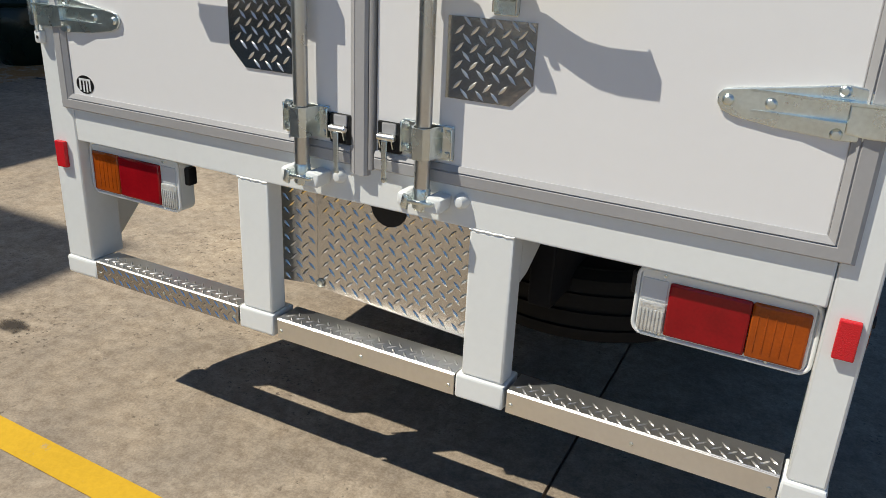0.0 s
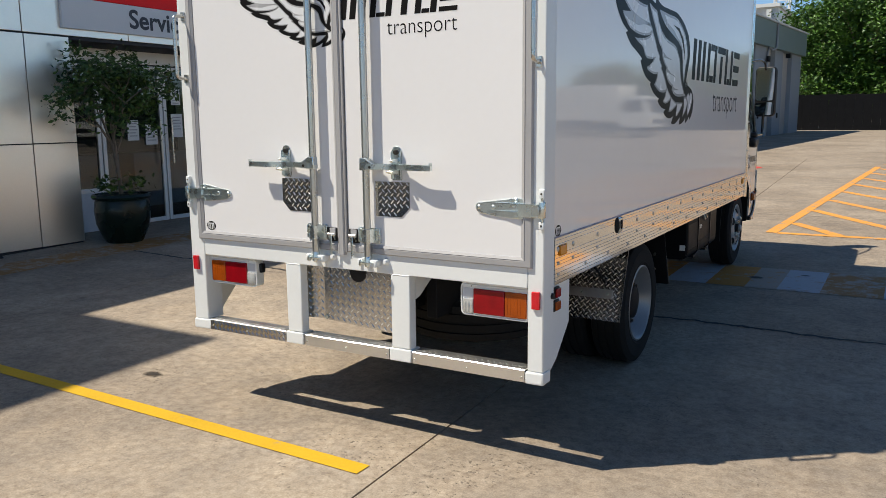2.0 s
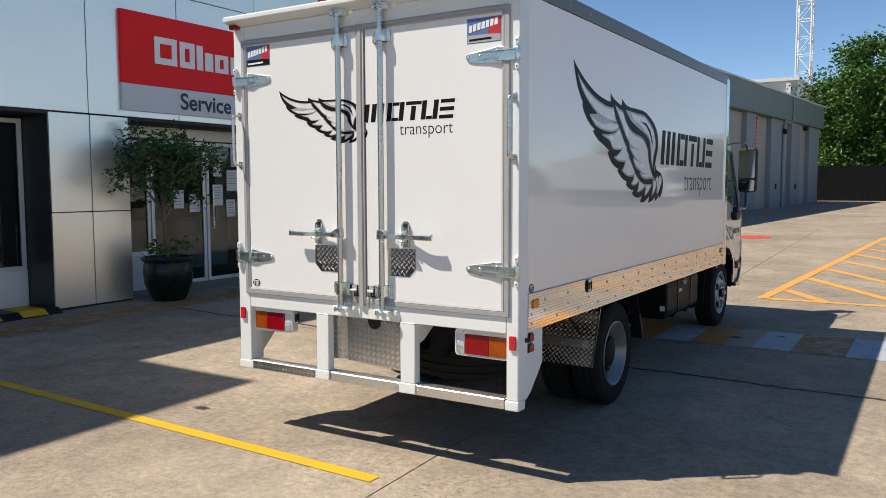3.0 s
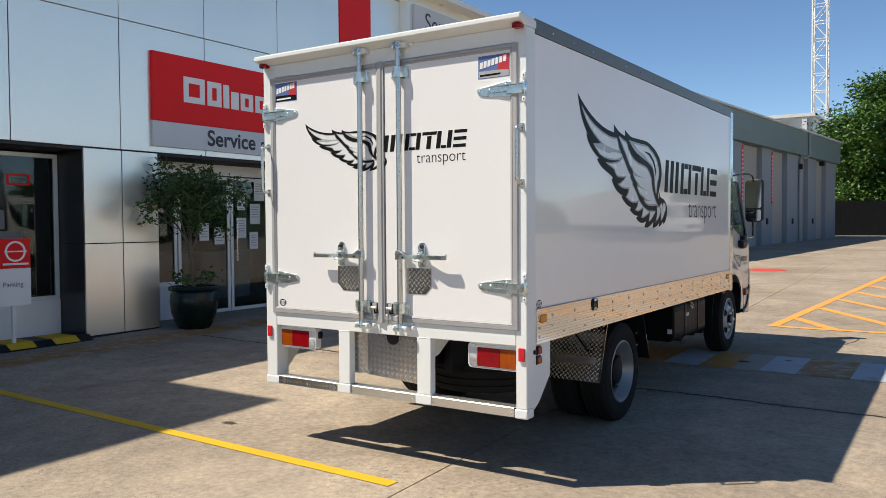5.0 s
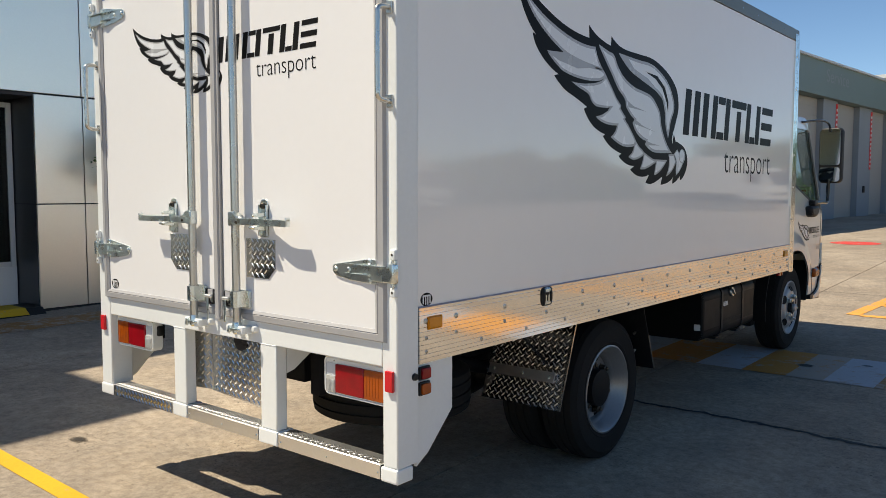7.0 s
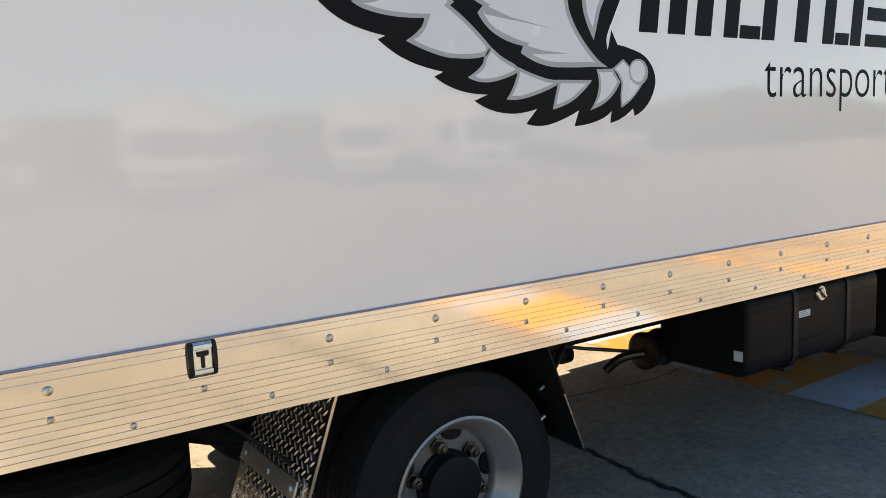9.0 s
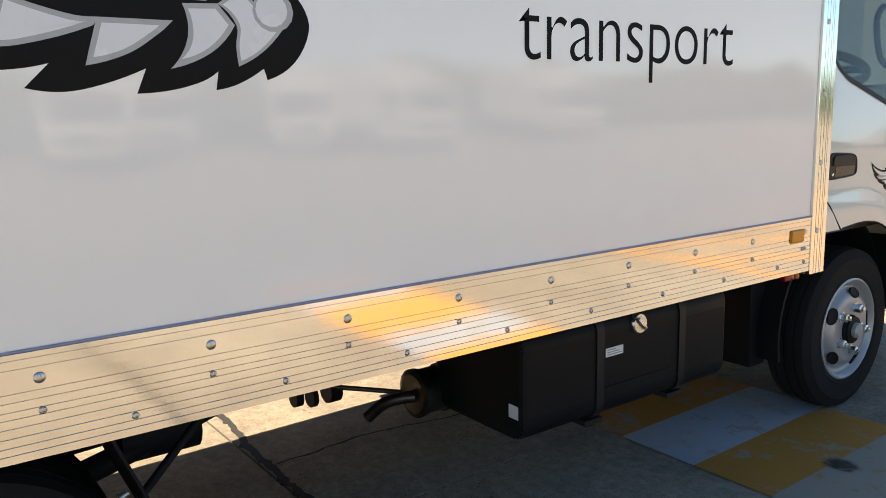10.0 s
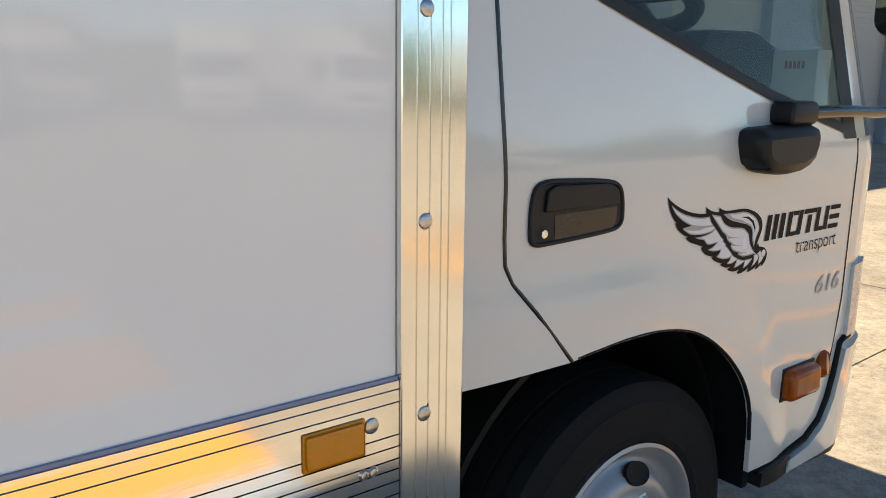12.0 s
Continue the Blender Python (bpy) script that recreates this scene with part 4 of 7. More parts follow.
def side_lamp(y0, y1, z0, z1, mat, x=SX + 0.007, d=0.010, name="side_marker", label="amber side marker lamp"):
    lamp_ob = part(name, box(x, x + d * 0.35, y0 - 0.003, y1 + 0.003, z0 - 0.003, z1 + 0.003, 0.002), mat, truck, label)
    part("lens", box(x + d * 0.3, x + d, y0, y1, z0, z1, 0.004), mat, lamp_ob)


side_lamp(0.070, 0.144, 0.988, 1.030, AMBER_MARKER, d=0.007)
side_lamp(4.305, 4.385, 0.985, 1.028, AMBER_MARKER, d=0.007)
# paddle latch in the rail
la = part("latch", box(SX, SX + 0.010, 0.838, 0.905, 0.984, 1.068, 0.004), BLACK, truck, "black and zinc paddle latch")
for y0, y1 in ((0.838, 0.850), (0.895, 0.905)):
    part("cheek", prism([(SX + 0.008, 0.986), (SX + 0.014, 0.990), (SX + 0.019, 1.010), (SX + 0.019, 1.044), (SX + 0.014, 1.062), (SX + 0.008, 1.066)], "y", y0, y1, 0.002), BLACK, la)
part("plate", box(SX + 0.010, SX + 0.013, 0.851, 0.894, 1.002, 1.050, 0.002), ZINC, la, "zinc plate with a dark handle slot")
part("upper_cap", prism([(SX + 0.009, 1.066), (SX + 0.016, 1.060), (SX + 0.017, 1.050), (SX + 0.010, 1.050)], "y", 0.851, 0.894, 0.001), ZINC, la)
part("lower_cap", prism([(SX + 0.009, 0.986), (SX + 0.016, 0.992), (SX + 0.017, 1.002), (SX + 0.010, 1.002)], "y", 0.851, 0.894, 0.001), ZINC, la)
tb = bmesh.new()
box(SX + 0.013, SX + 0.016, 0.858, 0.886, 1.033, 1.045, 0.002, tb)
box(SX + 0.013, SX + 0.016, 0.867, 0.876, 1.006, 1.034, 0.002, tb)
part("keyhole", tb, BLACK, la)
# maker's oval badge as plain shapes
def oval_badge(place, parent):
    ring = [(math.cos(a * math.pi / 12), 0.72 * math.sin(a * math.pi / 12)) for a in range(24)]
    b = part("badge", poly([place(0.034 * c, 0.034 * s, 0.0008) for c, s in ring]), INK, parent, "small black oval badge", smooth=False)
    bars = bmesh.new()
    for u0, u1, v0, v1 in ((-0.022, -0.015, -0.016, 0.010), (-0.008, -0.002, -0.02, 0.012), (0.004, 0.010, -0.02, 0.012), (0.016, 0.022, -0.016, 0.010), (-0.022, 0.022, 0.010, 0.016)):
        poly([place(u0, v0, 0.0014), place(u1, v0, 0.0014), place(u1, v1, 0.0014), place(u0, v1, 0.0014)], bars)
    part("badge_mark", bars, LIGHT_VINYL, b, smooth=False)


oval_badge(lambda u, v, h: (SX + h, 0.068 + u, 1.096 + v), side)


# ---- winged emblem ----
def emblem(place, parent):
    """Winged emblem with block shapes and a word; place(u, v, h): u runs 0..1 along it, h lifts off the panel."""
    # outline: along the top, round the head, then back along the ragged lower edge
    top = [(-0.004, 0.264), (0.023, 0.246), (0.067, 0.226), (0.123, 0.210), (0.182, 0.204), (0.181, 0.222), (0.206, 0.210), (0.246, 0.202), (0.247, 0.216),
           (0.280, 0.204), (0.335, 0.202), (0.386, 0.201), (0.430, 0.191), (0.465, 0.176), (0.486, 0.157), (0.492, 0.130), (0.480, 0.103), (0.469, 0.082), (0.470, 0.070),
           (0.475, 0.088), (0.483, 0.075), (0.500, 0.072), (0.519, 0.066), (0.531, 0.055), (0.535, 0.040), (0.524, 0.020), (0.505, 0.009)]
    low = [(0.503, 0.016), (0.487, 0.007), (0.472, 0.003), (0.474, 0.014), (0.464, 0.008), (0.446, 0.003), (0.426, 0.001), (0.432, 0.015), (0.408, 0.006), (0.388, 0.002), (0.369, 0.004),
           (0.382, 0.017), (0.368, 0.014), (0.352, 0.013), (0.332, 0.016), (0.314, 0.024), (0.328, 0.029), (0.305, 0.031), (0.288, 0.036), (0.275, 0.043), (0.284, 0.047),
           (0.260, 0.052), (0.242, 0.059), (0.225, 0.070), (0.232, 0.073)]
    low2 = [(0.212, 0.077), (0.195, 0.083), (0.180, 0.093), (0.169, 0.105), (0.178, 0.108), (0.150, 0.117), (0.118, 0.126), (0.102, 0.134), (0.090, 0.142), (0.101, 0.145),
            (0.080, 0.152), (0.060, 0.163), (0.044, 0.177), (0.038, 0.190), (0.046, 0.188), (0.030, 0.200), (0.015, 0.218), (0.004, 0.240)]

    def soften(pts):
        """Rounds the outline between its sharp corners."""
        n = len(pts)
        vs = [Vector(p) for p in pts]
        sharp = []
        for i in range(n):
            a, b = vs[i] - vs[i - 1], vs[(i + 1) % n] - vs[i]
            sharp.append(a.length < 1e-6 or b.length < 1e-6 or a.angle(b) > radians(48))
        out = []
        for i in range(n):
            j = (i + 1) % n
            p, q = vs[i], vs[j]
            d = q - p
            m0 = d if sharp[i] else (q - vs[i - 1]).normalized() * d.length
            m1 = d if sharp[j] else (vs[(j + 1) % n] - p).normalized() * d.length
            if sharp[i] and not sharp[j]:
                m0 = (2 * d - m1).normalized() * d.length
            if sharp[j] and not sharp[i]:
                m1 = (2 * d - m0).normalized() * d.length
            for k in range(4):
                t = k / 4
                c = (2 * t ** 3 - 3 * t * t + 1) * p + (t ** 3 - 2 * t * t + t) * m0 + (3 * t * t - 2 * t ** 3) * q + (t ** 3 - t * t) * m1
                out.append((c.x, c.y))
        return out

    dark = part("emblem_wing", poly([place(u, v, 0.0006) for u, v in soften(top + low + low2)]), INK, parent, "dark winged emblem", smooth=False)
    light, mid, rib, blocks = ("pale_feather", LIGHT_VINYL), ("grey_feather", MID_VINYL), ("dark_rib", INK), ("name_block", INK)

    def shape(kind, pts, h):
        part(kind[0], poly([place(u, v, h) for u, v in pts]), kind[1], dark, smooth=False)

    def inset(pts, d):
        """The outline drawn in by d; sharp tips are drawn in along their own line."""
        area = sum(a[0] * b[1] - b[0] * a[1] for a, b in zip(pts, pts[1:] + pts[:1]))
        sg = 1 if area > 0 else -1
        out = []
        for i in range(len(pts)):
            p, q, r = Vector(pts[i - 1]), Vector(pts[i]), Vector(pts[(i + 1) % len(pts)])
            e, f = (q - p).normalized(), (r - q).normalized()
            n = Vector((-e.y - f.y, e.x + f.x)) * sg
            k = d / max(0.35, n.length / 2)
            out.append(tuple(q + (n.normalized() * k if n.length > 1e-6 else n)))
        return out

    def feather(pts, d=0.0045):
        shape(mid, soften(pts), 0.0009)
        shape(light, soften(inset(pts, d)), 0.0011)

    # long first feather and the next, parted by a dark spike
    feather([(0.014, 0.242), (0.049, 0.222), (0.095, 0.206), (0.150, 0.195), (0.200, 0.194), (0.209, 0.178), (0.224, 0.164), (0.205, 0.164), (0.170, 0.166), (0.125, 0.172), (0.100, 0.180), (0.067, 0.195), (0.035, 0.216)], 0.004)
    shape(mid, [(0.071, 0.172), (0.114, 0.175), (0.153, 0.170), (0.202, 0.165), (0.150, 0.158), (0.100, 0.163)], 0.0012)
    feather([(0.074, 0.170), (0.120, 0.166), (0.205, 0.166), (0.224, 0.164), (0.233, 0.157), (0.212, 0.148), (0.164, 0.145), (0.114, 0.150), (0.090, 0.160)], 0.0035)
    feather([(0.233, 0.157), (0.252, 0.141), (0.265, 0.129), (0.281, 0.119), (0.279, 0.114), (0.297, 0.102), (0.293, 0.099), (0.311, 0.087),
             (0.333, 0.068), (0.326, 0.060), (0.293, 0.058), (0.272, 0.062), (0.250, 0.070), (0.264, 0.080), (0.268, 0.088), (0.237, 0.088), (0.214, 0.092), (0.204, 0.097), (0.229, 0.103), (0.246, 0.113),
             (0.207, 0.111), (0.192, 0.116), (0.182, 0.126), (0.154, 0.133), (0.134, 0.139), (0.174, 0.140), (0.214, 0.147)], 0.0035)
    # shark-tooth feathers under the rib
    feather([(0.333, 0.068), (0.345, 0.060), (0.360, 0.053), (0.362, 0.048), (0.341, 0.041), (0.323, 0.039), (0.308, 0.043), (0.323, 0.053), (0.326, 0.060)], 0.003)
    feather([(0.362, 0.052), (0.393, 0.043), (0.408, 0.042), (0.405, 0.037), (0.369, 0.026), (0.348, 0.025), (0.357, 0.038)], 0.003)
    feather([(0.408, 0.042), (0.449, 0.042), (0.440, 0.034), (0.423, 0.023), (0.400, 0.016), (0.403, 0.026)], 0.003)
    feather([(0.455, 0.052), (0.476, 0.053), (0.486, 0.041), (0.471, 0.025), (0.446, 0.015), (0.457, 0.033)], 0.003)
    feather([(0.476, 0.053), (0.490, 0.062), (0.500, 0.054), (0.508, 0.042), (0.517, 0.040), (0.503, 0.026), (0.487, 0.017), (0.486, 0.029), (0.487, 0.041)], 0.002)
    # middle feathers between the two ribs
    feather([(0.209, 0.199), (0.240, 0.193), (0.256, 0.190), (0.268, 0.176), (0.290, 0.161), (0.325, 0.150), (0.352, 0.147), (0.384, 0.142), (0.404, 0.131), (0.418, 0.118), (0.423, 0.101), (0.434, 0.083), (0.453, 0.064), (0.470, 0.054),
             (0.450, 0.054), (0.423, 0.053), (0.393, 0.054), (0.365, 0.064), (0.368, 0.070), (0.337, 0.079), (0.320, 0.095), (0.326, 0.101), (0.298, 0.117), (0.294, 0.128), (0.270, 0.143), (0.248, 0.163), (0.226, 0.182)])
    for pts in ([(0.300, 0.128), (0.322, 0.121), (0.367, 0.116), (0.305, 0.118)], [(0.326, 0.102), (0.356, 0.093), (0.402, 0.086), (0.328, 0.094)], [(0.368, 0.071), (0.390, 0.067), (0.420, 0.065), (0.366, 0.063)]):
        shape(mid, pts, 0.0013)
    # shoulder, with its dark inner stroke
    feather([(0.270, 0.195), (0.335, 0.193), (0.384, 0.192), (0.424, 0.181), (0.452, 0.166), (0.470, 0.145), (0.474, 0.128), (0.462, 0.108), (0.456, 0.090), (0.452, 0.078), (0.440, 0.101), (0.436, 0.124), (0.424, 0.142), (0.400, 0.152), (0.355, 0.162), (0.308, 0.174)])
    shape(mid, [(0.275, 0.193), (0.300, 0.192), (0.322, 0.178), (0.372, 0.168), (0.420, 0.148), (0.438, 0.128), (0.424, 0.142), (0.400, 0.152), (0.355, 0.162), (0.308, 0.174)], 0.0013)
    shape(rib, [(0.362, 0.178), (0.405, 0.176), (0.436, 0.160), (0.450, 0.138), (0.449, 0.120), (0.443, 0.136), (0.426, 0.157), (0.400, 0.170)], 0.0015)
    # head
    shape(mid, [(0.511 + 0.0135 * math.cos(k * 0.449), 0.0505 + 0.0125 * math.sin(k * 0.449)) for k in range(14)], 0.0012)
    shape(light, [(0.510 + 0.0105 * math.cos(k * 0.449), 0.051 + 0.0100 * math.sin(k * 0.449)) for k in range(14)], 0.0014)
    # firm's name as plain leaning block shapes

    def lean(u0, u1, v0, v1):
        k = 0.14
        shape(blocks, [(u0 + k * (v0 - 0.088), v0), (u1 + k * (v0 - 0.088), v0), (u1 + k * (v1 - 0.088), v1), (u0 + k * (v1 - 0.088), v1)], 0.0008)

    b0, b1 = 0.088, 0.168
    for u in (0.512, 0.553, 0.594):
        lean(u, u + 0.026, b0, b1)
    for u0, u1, v0, v1 in ((0.640, 0.664, b0, b1), (0.706, 0.730, b0, b1), (0.667, 0.703, b1 - 0.014, b1), (0.667, 0.703, b0, b0 + 0.014),
                           (0.738, 0.820, b1 - 0.015, b1), (0.768, 0.793, b0, b1 - 0.020),
                           (0.824, 0.848, b0, b1), (0.884, 0.908, b0, b1), (0.851, 0.881, b0, b0 + 0.014),
                           (0.918, 0.988, b1 - 0.015, b1), (0.918, 0.988, 0.120, 0.136), (0.918, 0.988, b0, b0 + 0.015)):
        lean(u0, u1, v0, v1)
    part("lettering", letters("transport", lambda u, v: place(0.7125 + 0.276 * u, 0.0262 + 0.276 * v * 1.05, 0.0008), 0.011), INK, dark, smooth=False)


emblem(lambda u, v, h: (SX + h, 0.628 + 3.33 * u, 1.52 + 3.33 * v), truck)

# ---- rear frame ----
# the tail is drawn about its own middle and set behind the box
PLACE[0] = Matrix.Translation((0.0796, -0.073, 0.035)) @ Matrix.Diagonal((0.970, 1.0, 0.981, 1.0))
frame_ob = part("rear_frame", box(-0.974, 0.980, YF, 0.045, 0.847, 0.944, 0.004), FRAME_WHITE, truck, "white painted steel rear frame")
part("post", box(0.981, 1.056, YF, 0.092, 0.48, 2.69, 0.006), FRAME_WHITE, frame_ob)
part("post", box(-1.080, -0.975, YF, 0.092, 0.48, 2.69, 0.006), FRAME_WHITE, frame_ob)
part("header", box(-0.973, 0.983, YF, 0.045, 2.60, 2.69, 0.005), FRAME_WHITE, frame_ob)
part("roof_lip", prism([(0.10, 2.735), (-0.085, 2.752), (-0.105, 2.742), (-0.105, 2.716), (-0.022, 2.690), (0.1, 2.690)], "x", -1.085, 1.06, 0.004), FRAME_WHITE, frame_ob)
for x0 in (-1.065, 0.99):
    part("marker_lamp", box(x0, x0 + 0.055, -0.075, -0.022, 2.672, 2.700, 0.006), RED_LENS, frame_ob, "dark red roof marker lamp")
# weld seams where posts and legs meet the cross bar
for x0, x1, z in ((-0.390, -0.292, 0.8465), (0.266, 0.372, 0.8465)):
    part("weld_seam", tube([(x0 + (x1 - x0) * k / 12, YF + 0.001 + 0.0012 * math.sin(k * 2.3), z + 0.0008 * math.sin(k * 1.7)) for k in range(13)], 0.0028, 6), FRAME_WHITE, frame_ob)
for x0, x1 in ((-0.390, -0.292), (0.266, 0.372)):
    part("leg", box(x0, x1, YF, 0.035, 0.49, 0.846, 0.006), FRAME_WHITE, frame_ob)
    part("foot", box(x0 - 0.012, x1 + 0.006, YF - 0.006, 0.06, 0.427, 0.489, 0.006), FRAME_WHITE, frame_ob)
for x0, x1 in ((0.972, 1.059), (-1.085, -0.956)):
    part("foot", box(x0, x1, YF - 0.006, 0.060, 0.424, 0.480, 0.008), FRAME_WHITE, frame_ob)
for x0, x1 in ((-0.955, -0.405), (-0.271, 0.252), (0.387, 0.971)):
    st = part("step", prism([(YF - 0.006, 0.430), (YF - 0.002, 0.430), (YF - 0.002, 0.483), (0.052, 0.483), (0.052, 0.452), (0.056, 0.452), (0.056, 0.487), (YF - 0.002, 0.487), (YF - 0.006, 0.483)], "x", x0, x1),
              LOZENGE, truck, "folded checker plate step")
    part("bearer", box(x0, x1, YF + 0.004, 0.045, 0.434, 0.482, 0.003), CHASSIS, st)
    checker_part((x0, YF - 0.003, 0.4872), (1, 0, 0), (0, 1, 0), x1 - x0, 0.058, st, 0.022)
    if x0 < -0.9:
        part("front_plate", box(x0, x1, YF - 0.0066, YF - 0.0060, 0.4302, 0.4835), GUARD_PLATE, st, smooth=False)
        checker_part((x0, YF - 0.0067, 0.4305), (1, 0, 0), (0, 0, 1), x1 - x0, 0.053, st, 0.022, CHECKER)
    part("lip", tube([(x0, YF - 0.0035, 0.4855), (x1, YF - 0.0035, 0.4855)], 0.0016, 6), LOZENGE, st)
    for xr in (x0 + 0.012, (x0 + x1) / 2, x1 - 0.014):
        part("rivet", lathe([(0, 0.003), (0.004, 0.0025), (0.005, 0)], 10, pose(xr, YF - 0.006, 0.452, 90, 0, 0)), ZINC, st)
# centre apron behind the legs, with a cut-out
AY = 0.075
ap = part("apron", prism([(-0.215, 0.552), (0.29, 0.522), (0.29, 0.860), (-0.215, 0.860)], "y", AY, AY + 0.004), APRON_PLATE, truck, "checker plate centre apron")
checker_part((-0.215, AY - 0.0004, 0.556), (1, 0, -0.058), (0, 0, 1), 0.504, 0.288, ap, 0.026, APRON_PLATE)
part("apron_fold", prism([(-0.2155, AY), (-0.385, AY - 0.030), (-0.385, AY - 0.026), (-0.2155, AY + 0.004)], "z", 0.556, 0.845), APRON_PLATE, ap)
checker_part((-0.384, AY - 0.0302, 0.558), (0.168, 0.030, 0), (0, 0, 1), 0.170, 0.284, ap, 0.026, APRON_PLATE)
part("fold_bolt", lathe([(0, 0.009), (0.010, 0.007), (0.013, 0)], 10, pose(-0.205, AY - 0.002, 0.566, 90, 0, 0)), ZINC, ap)
cut = [(0.002 + 0.052 * math.cos(a * math.pi / 10), 0.846 - 0.080 * math.sin(a * math.pi / 10) ** 0.6) for a in range(11)]
part("cut_out", prism(cut, "y", AY - 0.0035, AY - 0.001), BLACK, ap, "black half-round cut-out")
part("gusset", prism([(0.036, 0.8455), (0.215, 0.8455), (0.215, 0.825), (0.075, 0.735), (0.036, 0.725)], "x", 0.362, 0.370), FRAME_WHITE, frame_ob)
# side aprons
for sx in (1, -1):
    x0, x1 = (1.028, 1.044) if sx > 0 else (-1.072, -1.056)
    part("side_apron", prism([(0.0925, 0.845), (0.300, 0.845), (0.300, 0.64), (0.160, 0.500), (0.0925, 0.460)], "x", x0, x1, 0.003), FRAME_WHITE, frame_ob)
for z0, mat, lab in ((0.786, RED_LENS, "small red side lamp"), (0.728, AMBER_LENS, "small amber side lamp")):
    sl = part("side_lamp", box(1.045, 1.056, 0.098, 0.158, z0 - 0.003, z0 + 0.049, 0.005), BLACK, truck, lab)
    part("lens", box(1.056, 1.066, 0.104, 0.152, z0 + 0.003, z0 + 0.043, 0.004), mat, sl)
part("cable_grommet", lathe([(0.0, 0.012), (0.012, 0.01), (0.014, 0)], 12, pose(1.056, 0.068, 0.805, 0, 90, 0)), BLACK, frame_ob)
for x0 in (1.004, -1.058):
    part("reflector", box(x0, x0 + 0.038, YF - 0.014, YF, 0.762, 0.838, 0.003), RED_REFLECTOR, frame_ob, "red rectangular reflector")


# ---- tail lamps ----
def rounded(x0, x1, z0, z1, r, n=6):
    out = []
    for cx, cz, a0 in ((x1 - r, z1 - r, 0), (x0 + r, z1 - r, 90), (x0 + r, z0 + r, 180), (x1 - r, z0 + r, 270)):
        for k in range(n + 1):
            a = radians(a0 + 90 * k / n)
            out.append((cx + r * math.cos(a), cz + r * math.sin(a)))
    return out


def tail_lamp(x_in, x_out):
    """x_in: towards the middle of the truck, where the clear lens is. The lamp hangs behind the cross bar."""
    s = 1 if x_out > x_in else -1
    f = 0.014                        # its lens face
    w = abs(x_out - x_in)
    at = lambda a, b: sorted((x_in + s * a, x_in + s * b))
    t = part("tail_lamp", prism(rounded(*at(0, w), 0.690, 0.842, 0.024, 5), "y", f + 0.004, f + 0.050, 0.003), FRAME_WHITE, truck, "tail lamp with red, amber and clear lenses in a white housing")
    lo_, hi_ = at(0.003, w - 0.003)
    ring = rounded(lo_, hi_, 0.693, 0.839, 0.022, 5)
    lip = tube([(x, f, z) for x, z in ring + ring[:2]], 0.0042, 8)
    part("rim", lip, FRAME_WHITE, t)
    # white surround sloping from the rim down to the lenses
    part("surround", box(*at(0.008, w - 0.010), f - 0.001, f + 0.006, 0.697, 0.834, 0.003), FRAME_WHITE, t)
    part("backing", box(*at(0.012, 0.064), f - 0.003, f + 0.003, 0.770, 0.816, 0.002), SIGN_GREY, t, "grey printed backing")
    part("clear_lens", box(*at(0.012, 0.066), f - 0.008, f + 0.003, 0.703, 0.768, 0.004), CLEAR_LENS, t)
    flutes = bmesh.new()
    for k in range(7):
        xx = x_in + s * (0.017 + 0.0074 * k)
        box(xx - 0.0018, xx + 0.0018, f - 0.0098, f - 0.0075, 0.701, 0.752, 0.0008, flutes)
    part("flutes", flutes, CLEAR_LENS, t)
    a0 = 0.068 + (w - 0.085) * 0.60
    part("red_lens", box(*at(0.0675, a0), f - 0.010, f + 0.003, 0.702, 0.816, 0.005), RED_LENS, t)
    part("amber_lens", box(*at(a0 + 0.0005, w - 0.016), f - 0.0098, f + 0.003, 0.702, 0.816, 0.005), AMBER_LENS, t)
    flutes = bmesh.new()
    for k in range(5):
        xx = x_in + s * (a0 + 0.014 + 0.016 * k)
        box(xx - 0.0015, xx + 0.0015, f - 0.0106, f - 0.009, 0.716, 0.800, 0.0006, flutes)
    part("amber_flutes", flutes, AMBER_LENS, t)
    for sx, sz in ((0.056, 0.826), (w - 0.08, 0.6995), (0.060, 0.6995)):
        part("screw", lathe([(0, 0.003), (0.0035, 0.002), (0.0045, 0)], 10, pose(x_in + s * sx, f - 0.001, sz, 90, 0, 0)), ZINC, t)
    part("bracket", box(*at(0.05, 0.20), f + 0.050, f + 0.09, 0.74, 0.93), CHASSIS, t)
    part("plug", box(*at(-0.016, 0.03), f + 0.018, f + 0.05, 0.765, 0.815, 0.006), BLACK, t)


tail_lamp(0.632, 0.979)
tail_lamp(-0.626, -0.972)


# ---- rear doors ----
def door_seal(s, x_in, x_out, z0, z1):
    """Seal round three sides of a door with mitred corners: a lip by the door, a groove, then a slope down to the frame."""
    profile = [(0.0, 0.0), (0.0, YD - 0.003), (0.26, YD - 0.009), (0.31, YD - 0.0055), (0.36, YD - 0.009), (0.86, YD - 0.007), (0.94, YF - 0.006), (1.0, YF - 0.001), (1.0, 0.0)]
    bm = bmesh.new()
    rows = []
    for u, y in profile:
        xo, zb, zt = x_out + s * u * 0.051, z0 - u * 0.046, z1 + u * 0.036
        rows.append([bm.verts.new(p) for p in ((x_in, y, zb), (xo, y, zb), (xo, y, zt), (x_in, y, zt))])
    for r0, r1 in zip(rows, rows[1:]):
        for k in range(3):
            bm.faces.new((r0[k], r0[k + 1], r1[k + 1], r1[k]))
    for k in (0, 3):
        bm.faces.new([r[k] for r in rows])
    return bm


